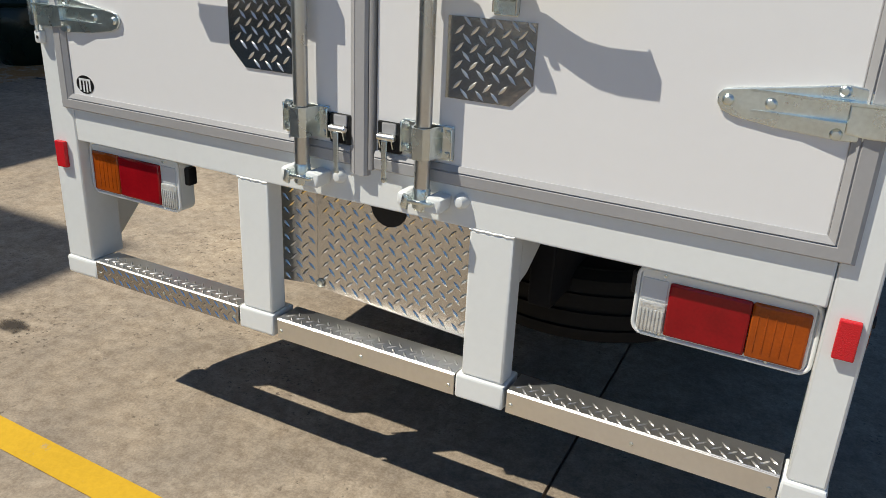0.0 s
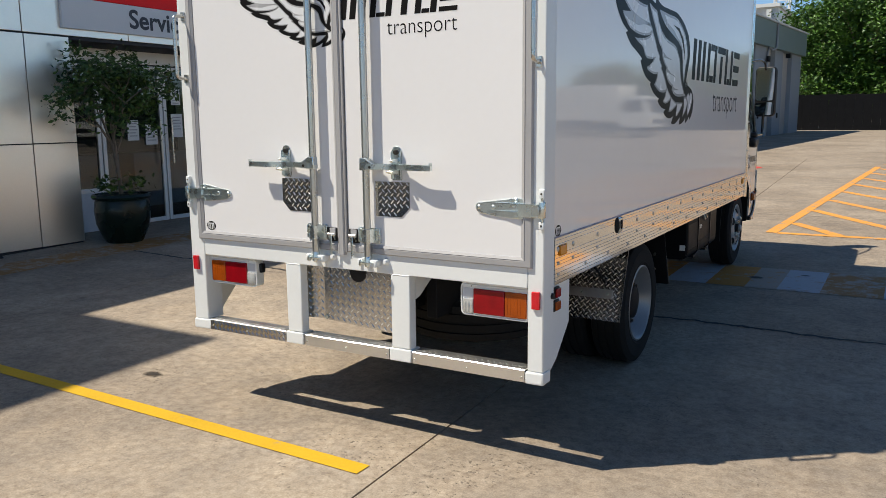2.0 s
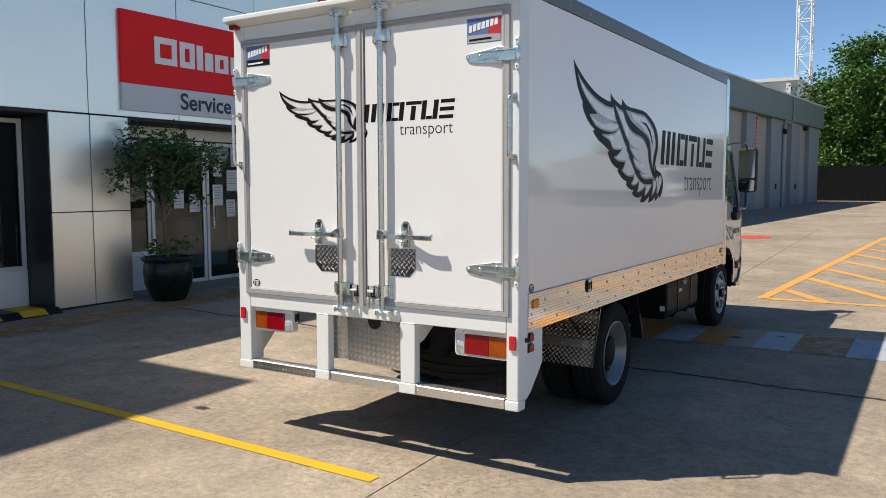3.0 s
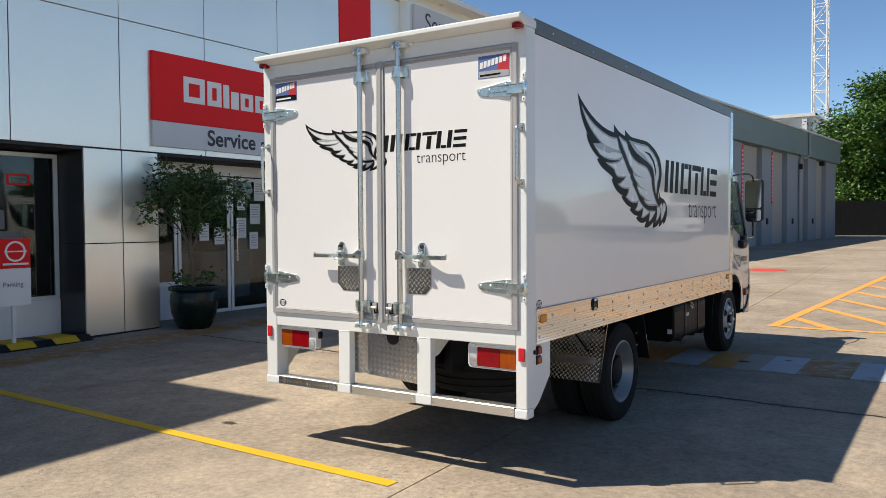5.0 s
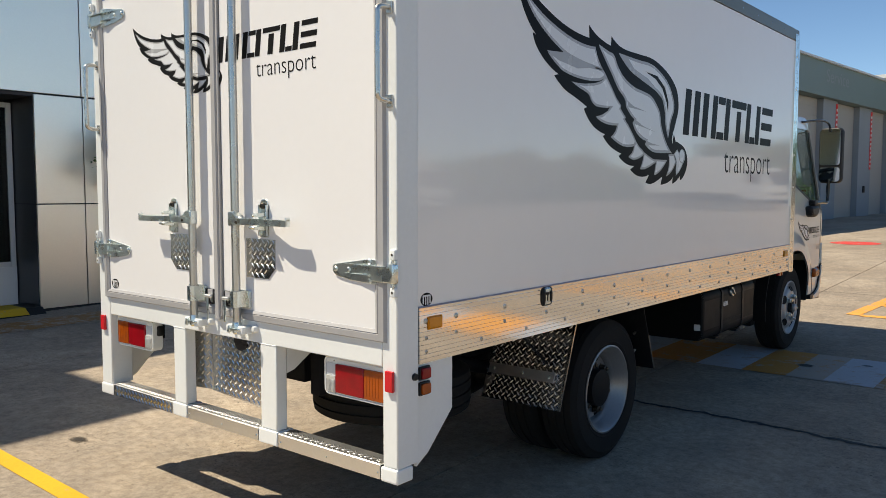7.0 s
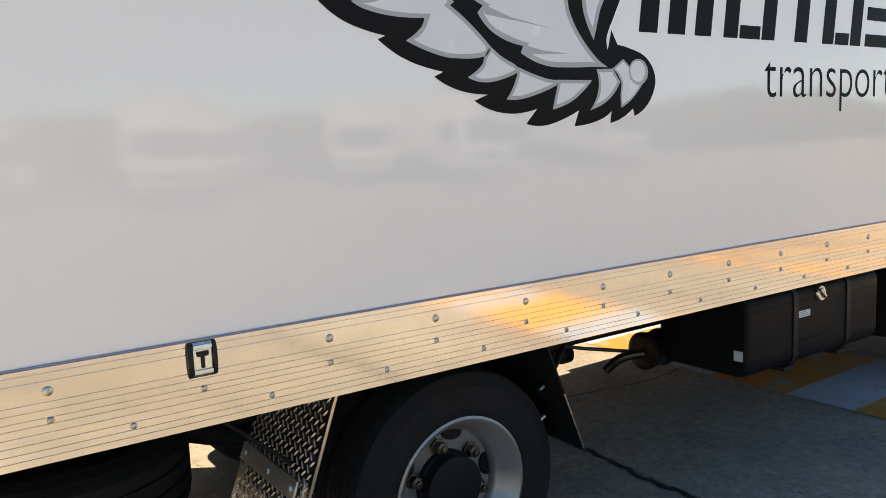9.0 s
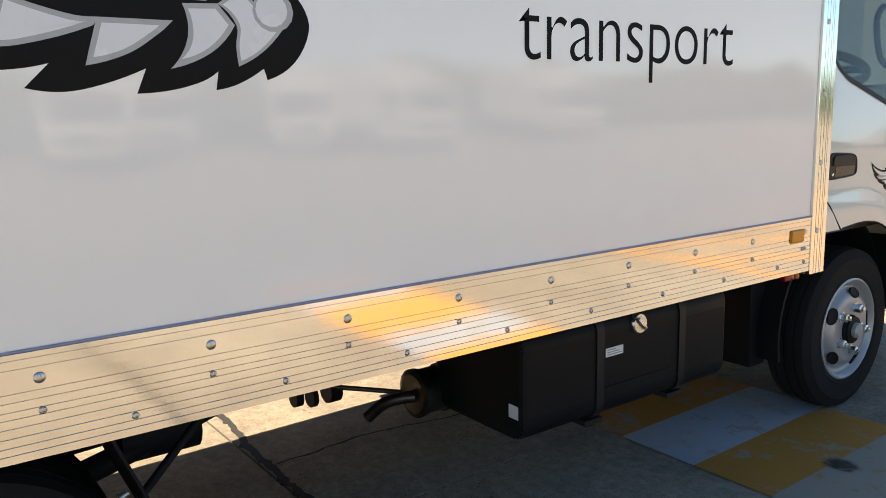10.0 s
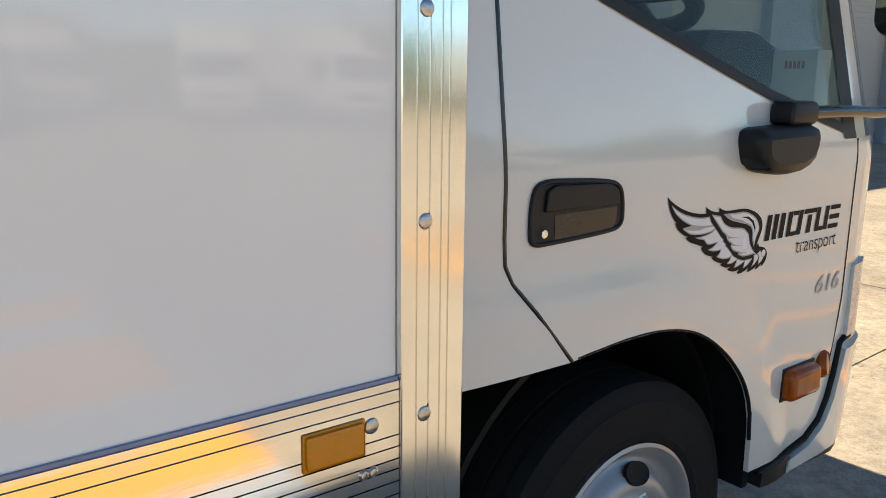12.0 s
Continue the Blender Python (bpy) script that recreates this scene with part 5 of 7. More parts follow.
def seal_v(x0, x1, z0, z1, s):
    """An upright seal; s: the side (+1 or -1) away from the door's middle."""
    e = (lambda v: x1 - v) if s > 0 else (lambda v: x0 + v)
    w = x1 - x0
    pts = [(e(0), 0.0), (e(0), YD - 0.008), (e(0.006), YD - 0.0135), (e(w - 0.018), YD - 0.0135), (e(w - 0.0165), YD - 0.0100), (e(w - 0.014), YD - 0.0115), (e(w), YD - 0.004), (e(w), 0.0)]
    return prism(pts, "z", z0, z1)


def rod_keeper(rx, ry, zk, up):
    """Bracket, cam and lugs that hold the end of a lock rod; up: +1 at the sill, -1 at the head."""
    k = part("keeper", box(rx - 0.052, rx - 0.026, ry - 0.020, YF, zk - 0.016, zk + 0.018, 0.010, seg=3), FRAME_WHITE, truck, "white painted rod keeper with a zinc cam")
    part("keeper_block", prism([(rx + 0.012, zk - 0.022 * up), (rx + 0.050, zk - 0.020 * up), (rx + 0.054, zk + 0.012 * up), (rx + 0.018, zk + 0.016 * up)], "y", ry - 0.012, YF, 0.005), FRAME_WHITE, k)
    part("keeper_lug", lathe([(0, 0.022), (0.010, 0.020), (0.016, 0.010), (0.018, 0)], 14, pose(rx + 0.078, YF, zk + 0.004, 90, 0, 0)), FRAME_WHITE, k)
    part("cam", prism([(rx - 0.034, ry - 0.022), (rx + 0.034, ry - 0.022), (rx + 0.046, ry + 0.006), (rx + 0.020, ry + 0.018), (rx - 0.028, ry + 0.014)], "z", zk - 0.004, zk + 0.005, 0.002), ZINC, k)
    part("cam_claw", prism([(rx - 0.040, zk - 0.014), (rx - 0.024, zk - 0.020), (rx - 0.020, zk + 0.012), (rx - 0.034, zk + 0.016)], "y", ry - 0.024, ry - 0.014, 0.003), ZINC, k)
    part("collar", tube([(rx, ry, zk - 0.020), (rx, ry, zk - 0.014), (rx, ry, zk + 0.024), (rx, ry, zk + 0.030)], 0.019, 16, None, True, [0.015, 0.0195, 0.0195, 0.0172]), ZINC, k)


def rod_guide(rx, ry, zg):
    h = 0.037
    g = part("rod_guide", box(rx - 0.070, rx + 0.056, YD - 0.005, YD, zg - h, zg + h, 0.003), ZINC, truck, "zinc plated rod guide")
    outer = [(rx - 0.050, YD - 0.005), (rx - 0.030, YD - 0.006), (rx - 0.0215, ry + 0.006), (rx - 0.0185, ry - 0.010), (rx - 0.010, ry - 0.0205), (rx + 0.010, ry - 0.0205), (rx + 0.0185, ry - 0.010),
             (rx + 0.0215, ry + 0.006), (rx + 0.030, YD - 0.006), (rx + 0.052, YD - 0.005)]
    inner = [(rx + 0.052, YD - 0.009), (rx + 0.033, YD - 0.011), (rx + 0.0255, ry + 0.006), (rx + 0.0225, ry - 0.012), (rx + 0.012, ry - 0.0250), (rx - 0.012, ry - 0.0250), (rx - 0.0225, ry - 0.012),
             (rx - 0.0255, ry + 0.006), (rx - 0.033, YD - 0.011), (rx - 0.050, YD - 0.009)]
    part("strap", prism(outer + inner, "z", zg - h + 0.006, zg + h - 0.002), ZINC, g)
    # bent-up ears
    for sx in (-1, 1):
        xe = rx - 0.070 if sx < 0 else rx + 0.056
        part("ear", box(*sorted((xe, xe - sx * 0.004)), YD - 0.014, YD, zg - h + 0.004, zg + h - 0.004, 0.001), ZINC, g)
    for bx in (-0.060, 0.045):
        for bz in (-0.023, 0.023):
            part("bolt", lathe([(0, 0.008), (0.006, 0.0075), (0.008, 0.004), (0.010, 0)], 8, pose(rx + bx, YD - 0.005, zg + bz, 90, 0, 0)), ZINC, g)


def toggle_latch(ox):
    oc = part("toggle_latch", box(ox - 0.031, ox + 0.031, YD - 0.007, YD, 0.984, 1.052, 0.004), BLACK, truck, "small chrome toggle latch on a black rubber base")
    part("pad", box(ox - 0.018, ox + 0.018, YD - 0.010, YD - 0.006, 1.024, 1.050, 0.003), GASKET, oc)
    part("barrel", tube([(ox - 0.024, YD - 0.018, 1.020), (ox - 0.021, YD - 0.018, 1.020), (ox + 0.019, YD - 0.018, 1.020), (ox + 0.022, YD - 0.018, 1.020)], 0.008, 14, None, True, [0.005, 0.0075, 0.0075, 0.005]), LOZENGE, oc)
    for sx in (-0.020, 0.012):
        part("cheek", prism([(YD - 0.006, 0.992), (YD - 0.014, 0.994), (YD - 0.022, 1.018), (YD - 0.016, 1.028), (YD - 0.006, 1.026)], "x", ox + sx, ox + sx + 0.003), ZINC, oc)
    part("tongue", prism([(ox - 0.007, 0.925), (ox + 0.003, 0.925), (ox + 0.005, 1.014), (ox - 0.010, 1.014)], "y", YD - 0.025, YD - 0.020, 0.0015), ZINC, oc)
    part("tongue_end", lathe([(0, 0.006), (0.006, 0.005), (0.008, 0)], 10, pose(ox - 0.002, YD - 0.020, 0.926, 90, 0, 0)), ZINC, oc)


def strap_hinge(tip, s, zh):
    """A pressed strap hinge: tapered plate with two upstanding ribs, channel neck, knuckle and white lugs on the post."""
    u = lambda a, b: (tip + s * a, zh + b)
    h = part("hinge", prism([u(0, -0.006), u(0, 0.008), u(0.008, 0.018), u(0.03, 0.022), u(0.13, 0.036), u(0.20, 0.047), u(0.225, 0.044), u(0.262, 0.033), u(0.262, -0.034), u(0.225, -0.043),
                             u(0.20, -0.044), u(0.10, -0.037), u(0.03, -0.027), u(0.008, -0.018)], "y", YD - 0.007, YD - 0.0005, 0.002), ZINC, truck, "zinc plated strap hinge")
    X = lambda a: tip + s * a
    part("rib", prism([(X(0.045), YD - 0.006), (X(0.19), YD - 0.027), (X(0.306), YD - 0.027), (X(0.306), YD - 0.006)], "z", zh + 0.019, zh + 0.0235), ZINC, h)
    part("rib", prism([(X(0.050), YD - 0.006), (X(0.185), YD - 0.024), (X(0.208), YD - 0.024), (X(0.208), YD - 0.006)], "z", zh - 0.0155, zh - 0.011), ZINC, h)
    part("neck", prism([u(0.208, -0.030), u(0.208, 0.018), u(0.245, 0.0185), u(0.308, 0.0185), u(0.308, -0.033), u(0.245, -0.034)], "y", YD - 0.016, YD - 0.006, 0.003), ZINC, h)
    part("knuckle", box(*sorted((X(0.3065), X(0.330))), YD - 0.022, YF - 0.0005, zh - 0.036, zh + 0.034, 0.005), ZINC, h)
    for v0, v1 in ((0.048, 0.086), (-0.084, -0.050)):
        part("lug", box(*sorted((X(0.302), X(0.329))), YD - 0.014, YF - 0.0005, zh + v0, zh + v1, 0.006, seg=3), FRAME_WHITE, h)
        part("lug_hole", lathe([(0, 0.0015), (0.004, 0.0014), (0.005, 0)], 8, pose(X(0.315), YD - 0.014, zh + (v0 + v1) / 2, 90, 0, 0)), DARK_STEEL, h)
    part("hinge_pin", tube([(X(0.317), YD - 0.010, zh - 0.052), (X(0.317), YD - 0.010, zh + 0.050)], 0.0055, 10), ZINC, h)
    for bx, bz in ((0.018, 0.0), (0.088, 0.002), (0.196, 0.037), (0.196, -0.034)):
        part("bolt", lathe([(0, 0.006), (0.006, 0.0055), (0.009, 0.0035), (0.0105, 0)], 12, pose(tip + s * bx, YD - 0.007, zh + bz, 90, 0, 0)), ZINC, h)


def lock_handle(rx, ry, s, length, cx):
    """Lever on the lock rod, lying in its forked catch."""
    bow = [(0.010, -0.026), (0.07, -0.024), (0.12, -0.015), (0.165, -0.012), (0.20, -0.017), (0.23, -0.026), (0.26, -0.033), (0.30, -0.036), (length + 0.010, -0.036)]

    def strap(near, far, z0, z1, first=0):
        """A strip of the bowed lever between two distances from its front."""
        rows = bow[first:]
        return prism([(rx + s * u, ry + v + near) for u, v in rows] + [(rx + s * u, ry + v + far) for u, v in rows[::-1]], "z", z0, z1)

    lev = part("handle", strap(0.0, 0.005, 1.343, 1.367), ZINC, truck, "bowed zinc plated lock handle")
    for z0, z1 in ((1.342, 1.345), (1.365, 1.368)):
        part("flange", strap(0.005, 0.024, z0, z1, 1), ZINC, lev)
    hx = rx + s * (length + 0.010)
    part("end_lip", box(*sorted((hx, hx - s * 0.004)), ry - 0.036, ry - 0.014, 1.344, 1.378, 0.001), ZINC, lev)
    q = lambda a, z: (rx + s * a, z)
    part("handle_hub", prism([q(-0.022, 1.336), q(0.062, 1.340), q(0.066, 1.366), q(0.046, 1.374), q(0.012, 1.396), q(-0.020, 1.394)], "y", ry - 0.023, ry + 0.012, 0.004), ZINC, lev)
    part("hub_pin", lathe([(0, 0.006), (0.006, 0.005), (0.008, 0)], 10, pose(rx + s * 0.040, ry - 0.023, 1.352, 90, 0, 0)), DARK_STEEL, lev)
    c_ob = part("catch", prism([(cx - 0.026, 1.292), (cx + 0.026, 1.292), (cx + 0.026, 1.428), (cx + 0.018, 1.442), (cx + 0.008, 1.447), (cx - 0.008, 1.447), (cx - 0.018, 1.442), (cx - 0.026, 1.428)], "y", YD - 0.006, YD, 0.002), ZINC, truck, "zinc handle catch")
    for sx in (-1, 1):
        part("side_flange", box(*sorted((cx + sx * 0.026, cx + sx * 0.022)), YD - 0.016, YD, 1.298, 1.424, 0.001), ZINC, c_ob)
    part("catch_fork", prism([(YD, 1.376), (ry - 0.034, 1.376), (ry - 0.040, 1.384), (ry - 0.030, 1.390), (YD, 1.396)], "x", cx + 0.006, cx + 0.020, 0.002), ZINC, c_ob)
    part("catch_fork", prism([(YD, 1.318), (ry - 0.030, 1.326), (ry - 0.038, 1.334), (ry - 0.032, 1.340), (YD, 1.338)], "x", cx - 0.016, cx + 0.020, 0.002), ZINC, c_ob)
    part("pivot", lathe([(0, 0.014), (0.009, 0.012), (0.012, 0.008), (0.013, 0)], 12, pose(cx - 0.002, YD - 0.006, 1.420, 90, 0, 0)), DARK_STEEL, c_ob)


for s, x0, x1 in ((-1, -0.956, -0.030), (1, 0.028, 0.955)):
    door = part("rear_door", box(x0, x1, YD, 0.03, 0.978, 2.566, 0.003), DOOR_WHITE, truck, "white flush rear door")
    part("seal", door_seal(s, x0 if s > 0 else x1 - 0.007, x1 if s > 0 else x0, 0.982, 2.562), GASKET, door, "grey rubber door seal")
    if s < 0:
        part("seal", seal_v(-0.037, 0.0105, 0.922, 2.600, 1), GASKET, door, "broad grey seal between the doors")
    else:
        part("edge_strip", box(0.0125, 0.0235, YD - 0.009, 0.0, 0.936, 2.598, 0.003), GASKET, door, "narrow grey edge strip")
    # lock rod with its guides and keepers
    rx, ry = (-0.150, -0.060) if s < 0 else (0.167, -0.060)
    part("lock_rod", tube([(rx, ry, 0.905), (rx, ry, 2.690)], 0.0172, 20), CHROME, truck, "steel lock rod")
    for zg in (1.027, 2.512):
        rod_guide(rx, ry, zg)
    rod_keeper(rx, ry, 0.902, 1)
    rod_keeper(rx, ry, 2.676, -1)
    lock_handle(rx, ry, s, 0.378 if s < 0 else 0.362, -0.343 if s < 0 else 0.322)
    # scuff plate under the handle
    px0, px1 = (-0.380, -0.190) if s < 0 else (0.197, 0.388)
    cc = 0.045
    pts = [(px0 + (cc if s < 0 else 0), 1.122), (px1 - (cc if s > 0 else 0), 1.122)]
    pts += [(px1, 1.122 + cc), (px1, 1.284), (px0, 1.284)] if s > 0 else [(px1, 1.284), (px0, 1.284), (px0, 1.122 + cc)]
    sp = part("scuff_plate", prism(pts, "y", YD - 0.003, YD), CHECKER, truck, "checker plate scuff plate")
    checker_part((px0 + 0.002, YD - 0.0032, 1.162), (1, 0, 0), (0, 0, 1), px1 - px0 - 0.004, 0.122, sp)
    checker_part((px0 + (0.040 if s < 0 else 0.002), YD - 0.0032, 1.122), (1, 0, 0), (0, 0, 1), px1 - px0 - 0.042, 0.044, sp)
    toggle_latch(-0.062 if s < 0 else 0.066)
    for zh in (1.190, 2.338):
        strap_hinge(-0.742 if s < 0 else 0.734, s, zh)
    # grab handle on the post
    gx = 1.026 if s > 0 else -1.035
    part("grab_handle", tube(smooth_line([(gx, YF, 2.115), (gx, YF - 0.055, 2.108), (gx, YF - 0.062, 2.06), (gx, YF - 0.062, 1.85), (gx, YF - 0.055, 1.80), (gx, YF, 1.793)], 5), 0.0095, 10), CHROME, truck, "bent steel grab handle")
    for zz in (2.115, 1.793):
        part("handle_foot", box(gx - 0.014, gx + 0.014, YF - 0.006, YF + 0.001, zz - 0.022, zz + 0.022, 0.002), CHROME, frame_ob)
    # sticker
    tx0, tx1, tz0, tz1 = (0.738, 0.950, 2.412, 2.545) if s > 0 else (-0.952, -0.745, 2.425, 2.556)
    stk = part("sticker", box(tx0, tx1, YD - 0.001, YD, tz0, tz1), STICKER_BLUE, truck, "blue and red maker's sticker", smooth=False)
    tw, th = tx1 - tx0, tz1 - tz0
    at = lambda u, v: (tx0 + u * tw, tz0 + v * th)
    part("red_field", prism([at(0.60, 0.30), at(0.98, 0.30), at(0.98, 0.97), at(0.72, 0.97), at(0.66, 0.62)], "y", YD - 0.0018, YD - 0.0012), STICKER_RED, stk, smooth=False)
    for k in range(7):
        u, v = 0.05 + 0.125 * k, 0.44 + 0.035 * k
        part("white_block", prism([at(u, v), at(u + 0.095, v + 0.02), at(u + 0.11, v + 0.30), at(u + 0.015, v + 0.28)], "y", YD - 0.0028, YD - 0.002), SIGN_WHITE, stk, smooth=False)
    part("grey_field", prism([at(0.02, 0.03), at(0.98, 0.03), at(0.98, 0.29), at(0.60, 0.33), at(0.02, 0.33)], "y", YD - 0.0019, YD - 0.0012), MID_VINYL if s > 0 else INK, stk, smooth=False)
    part("dark_bar", prism([at(0.06, 0.10), at(0.72, 0.12), at(0.72, 0.20), at(0.06, 0.18)], "y", YD - 0.0028, YD - 0.002), INK if s > 0 else SIGN_WHITE, stk, smooth=False)
    if s < 0:
        oval_badge(lambda u, v, h: (-0.905 + u, YD - h, 1.012 + v), door)
emblem(lambda u, v, h: (-0.664 + 1.325 * u, YD - h, 1.907 + 1.323 * v), truck)

PLACE[0] = Matrix.Identity(4)


# ---- chassis ----
for x in (-0.34, 0.40):
    part("chassis_rail", box(x, x + 0.06, 0.12, 5.6, 0.62, 0.82, 0.006), CHASSIS, truck)
for y in (0.14, 1.0, 2.5, 3.6):
    part("cross_member", box(-0.34, 0.34, y, y + 0.06, 0.66, 0.78), CHASSIS, truck)
for k in range(14):
    part("floor_bearer", box(BX0 + 0.03, SX - 0.03, 0.10 + k * 0.33, 0.16 + k * 0.33, 0.86, 0.93), CHASSIS, truck, smooth=False)
part("rear_axle", tube([(-0.8, 1.66, 0.415), (-0.25, 1.66, 0.415), (0.25, 1.66, 0.415), (0.8, 1.66, 0.415)], 0.07, 14), CHASSIS, truck)
part("differential", lathe([(0, -0.17), (0.1, -0.16), (0.17, -0.08), (0.18, 0.0), (0.17, 0.08), (0.1, 0.16), (0, 0.17)], 20, pose(0, 1.66, 0.42, 90, 0, 0)), CHASSIS, truck)
part("front_axle", tube([(-0.8, 5.15, 0.40), (0.8, 5.15, 0.40)], 0.05, 10), CHASSIS, truck)
part("prop_shaft", tube([(0, 1.8, 0.45), (0, 4.6, 0.62)], 0.045, 12), CHASSIS, truck)
for x in (-0.52, 0.46):
    part("leaf_spring", tube(smooth_line([(x, 0.95, 0.66), (x, 1.3, 0.54), (x, 1.66, 0.50), (x, 2.0, 0.54), (x, 2.4, 0.66)]), 0.035, 8), CHASSIS, truck)
part("brake_chamber", tube([(0.42, 2.1, 0.60), (0.42, 2.32, 0.60)], 0.075, 14), CHASSIS, truck)


def tyre_profile(w, R, r):
    """Outline (radius, height) of a tyre lying flat, from the inner bead round to the outer."""
    h = w / 2
    return [(r - 0.01, -h * 0.80), (r + 0.015, -h * 0.93), ((R + r) / 2, -h), (R - 0.045, -h * 0.97), (R - 0.022, -h * 0.90), (R - 0.006, -h * 0.80),
            (R, -h * 0.52), (R, -h * 0.50), (R - 0.009, -h * 0.49), (R - 0.009, -h * 0.43), (R, -h * 0.42), (R, -h * 0.06), (R - 0.009, -h * 0.05), (R - 0.009, h * 0.05), (R, h * 0.06),
            (R, h * 0.42), (R - 0.009, h * 0.43), (R - 0.009, h * 0.49), (R, h * 0.50), (R, h * 0.52), (R - 0.006, h * 0.80), (R - 0.022, h * 0.90), (R - 0.040, h * 0.955), (R - 0.043, h * 0.985),
            (R - 0.050, h * 0.985), ((R + r) / 2, h), (r + 0.034, h * 0.97), (r + 0.030, h * 0.99), (r + 0.022, h * 0.965), (r + 0.012, h * 0.90), (r - 0.01, h * 0.80)]


def wheel(parent, x, y, z, outward, dish, R=0.375, r=0.232, w=0.21, front=False):
    """outward: +1 or -1 along x; dish: how deep the disc lies behind the rim's edge (negative: proud)."""
    m = pose(x, y, z, 0, 90 * outward, 0)
    wh = part("wheel", lathe(tyre_profile(w, R, r), 72, m), RUBBER, parent, "black tyre on a silver steel wheel", sharp=30)
    h = w / 2
    edge = h * 0.86
    disc = edge - dish
    rim = [(r + 0.010, edge + 0.002), (r + 0.012, edge + 0.009), (r + 0.004, edge + 0.012), (r - 0.006, edge + 0.006), (r - 0.012, edge - 0.012), (r - 0.026, edge - 0.022)]
    if dish > 0.03:
        rim += [(r - 0.032, edge - 0.05), (r - 0.040, disc + 0.035), (r - 0.052, disc + 0.012)]
        rim += [(0.170, disc + 0.003), (0.150, disc + 0.001), (0.128, disc), (0.118, disc), (0.0, disc)]
    else:
        rim += [(r - 0.034, edge - 0.020), (r - 0.050, edge - 0.006), (0.165, disc + 0.004), (0.140, disc + 0.012), (0.122, disc + 0.010), (0.085, disc + 0.008), (0.0, disc + 0.008)]
    # rear rims take a darker grey than the front ones
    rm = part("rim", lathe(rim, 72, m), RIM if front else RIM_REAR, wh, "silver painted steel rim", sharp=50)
    zh = disc + 0.006 if dish > 0.03 else disc + 0.010
    for k in range(5):
        a = (k + 0.35) * 2 * math.pi / 5
        hm = m @ Matrix.Rotation(a, 4, "Z") @ Matrix.Translation((0.167, 0, disc + 0.004) if front else (0.160, 0, disc + 0.004)) @ Matrix.Rotation(radians(26 if front else 3), 4, "Y") @ Matrix.Diagonal((0.66, 1.0, 1, 1))
        part("hand_hole", lathe([(0.0, 0.0012), (0.034, 0.0012), (0.038, 0.0024), (0.040, -0.006)], 24, hm), CHASSIS, rm)
    hub_r = 0.060 if front else 0.098
    hub = [(hub_r + 0.008, disc), (hub_r + 0.006, disc + 0.016), (hub_r, disc + 0.022), (hub_r, disc + (0.030 if front else 0.060)), (hub_r * 0.7, disc + (0.034 if front else 0.068)), (0, disc + (0.036 if front else 0.070))]
    part("hub", lathe(hub, 32, m), CHASSIS, wh)
    if front:
        part("hub_cap", lathe([(0.036, disc + 0.03), (0.034, disc + 0.050), (0.025, disc + 0.058), (0, disc + 0.060)], 24, m), RIM, wh)
    for k in range(5 if front else 6):
        a = k * 2 * math.pi / (5 if front else 6) + 0.2
        q = m @ Matrix.Rotation(a, 4, "Z") @ Matrix.Translation((0.102 if front else 0.126, 0, disc + 0.006))
        nut = lathe([(0.027, 0), (0.026, 0.006), (0.020, 0.007), (0.020, 0.030), (0.011, 0.034), (0.011, 0.042), (0, 0.043)], 6, q)
        part("wheel_nut", nut, ZINC if front else DARK_STEEL, wh, smooth=False)
    return wh


REAR_Y, FRONT_Y = 1.65, 5.14
CX = 0.066          # middle of the truck
for s in (1, -1):
    mx = lambda v: v if s > 0 else 2 * CX - v
    wheel(truck, mx(0.905), REAR_Y, ground_z(REAR_Y) + 0.370, s, 0.090, R=0.371, r=0.222)
    part("inner_tyre", lathe(tyre_profile(0.21, 0.375, 0.232), 48, pose(mx(0.665), REAR_Y, ground_z(REAR_Y) + 0.374, 0, 90 * s, 0)), RUBBER, truck)
    wheel(truck, mx(0.825), FRONT_Y, ground_z(FRONT_Y) + 0.367, s, -0.004, R=0.368, r=0.221, front=True)
# spare wheel slung under the tail
spare = part("spare_wheel", lathe(tyre_profile(0.21, 0.375, 0.232), 60, pose(0.40, 0.63, 0.565)), RUBBER, truck, "spare tyre slung under the tail")
part("rim", lathe([(0.24, 0.06), (0.22, 0.02), (0.15, 0.0), (0.0, 0.0)], 40, pose(0.40, 0.63, 0.565)), CHASSIS, spare)

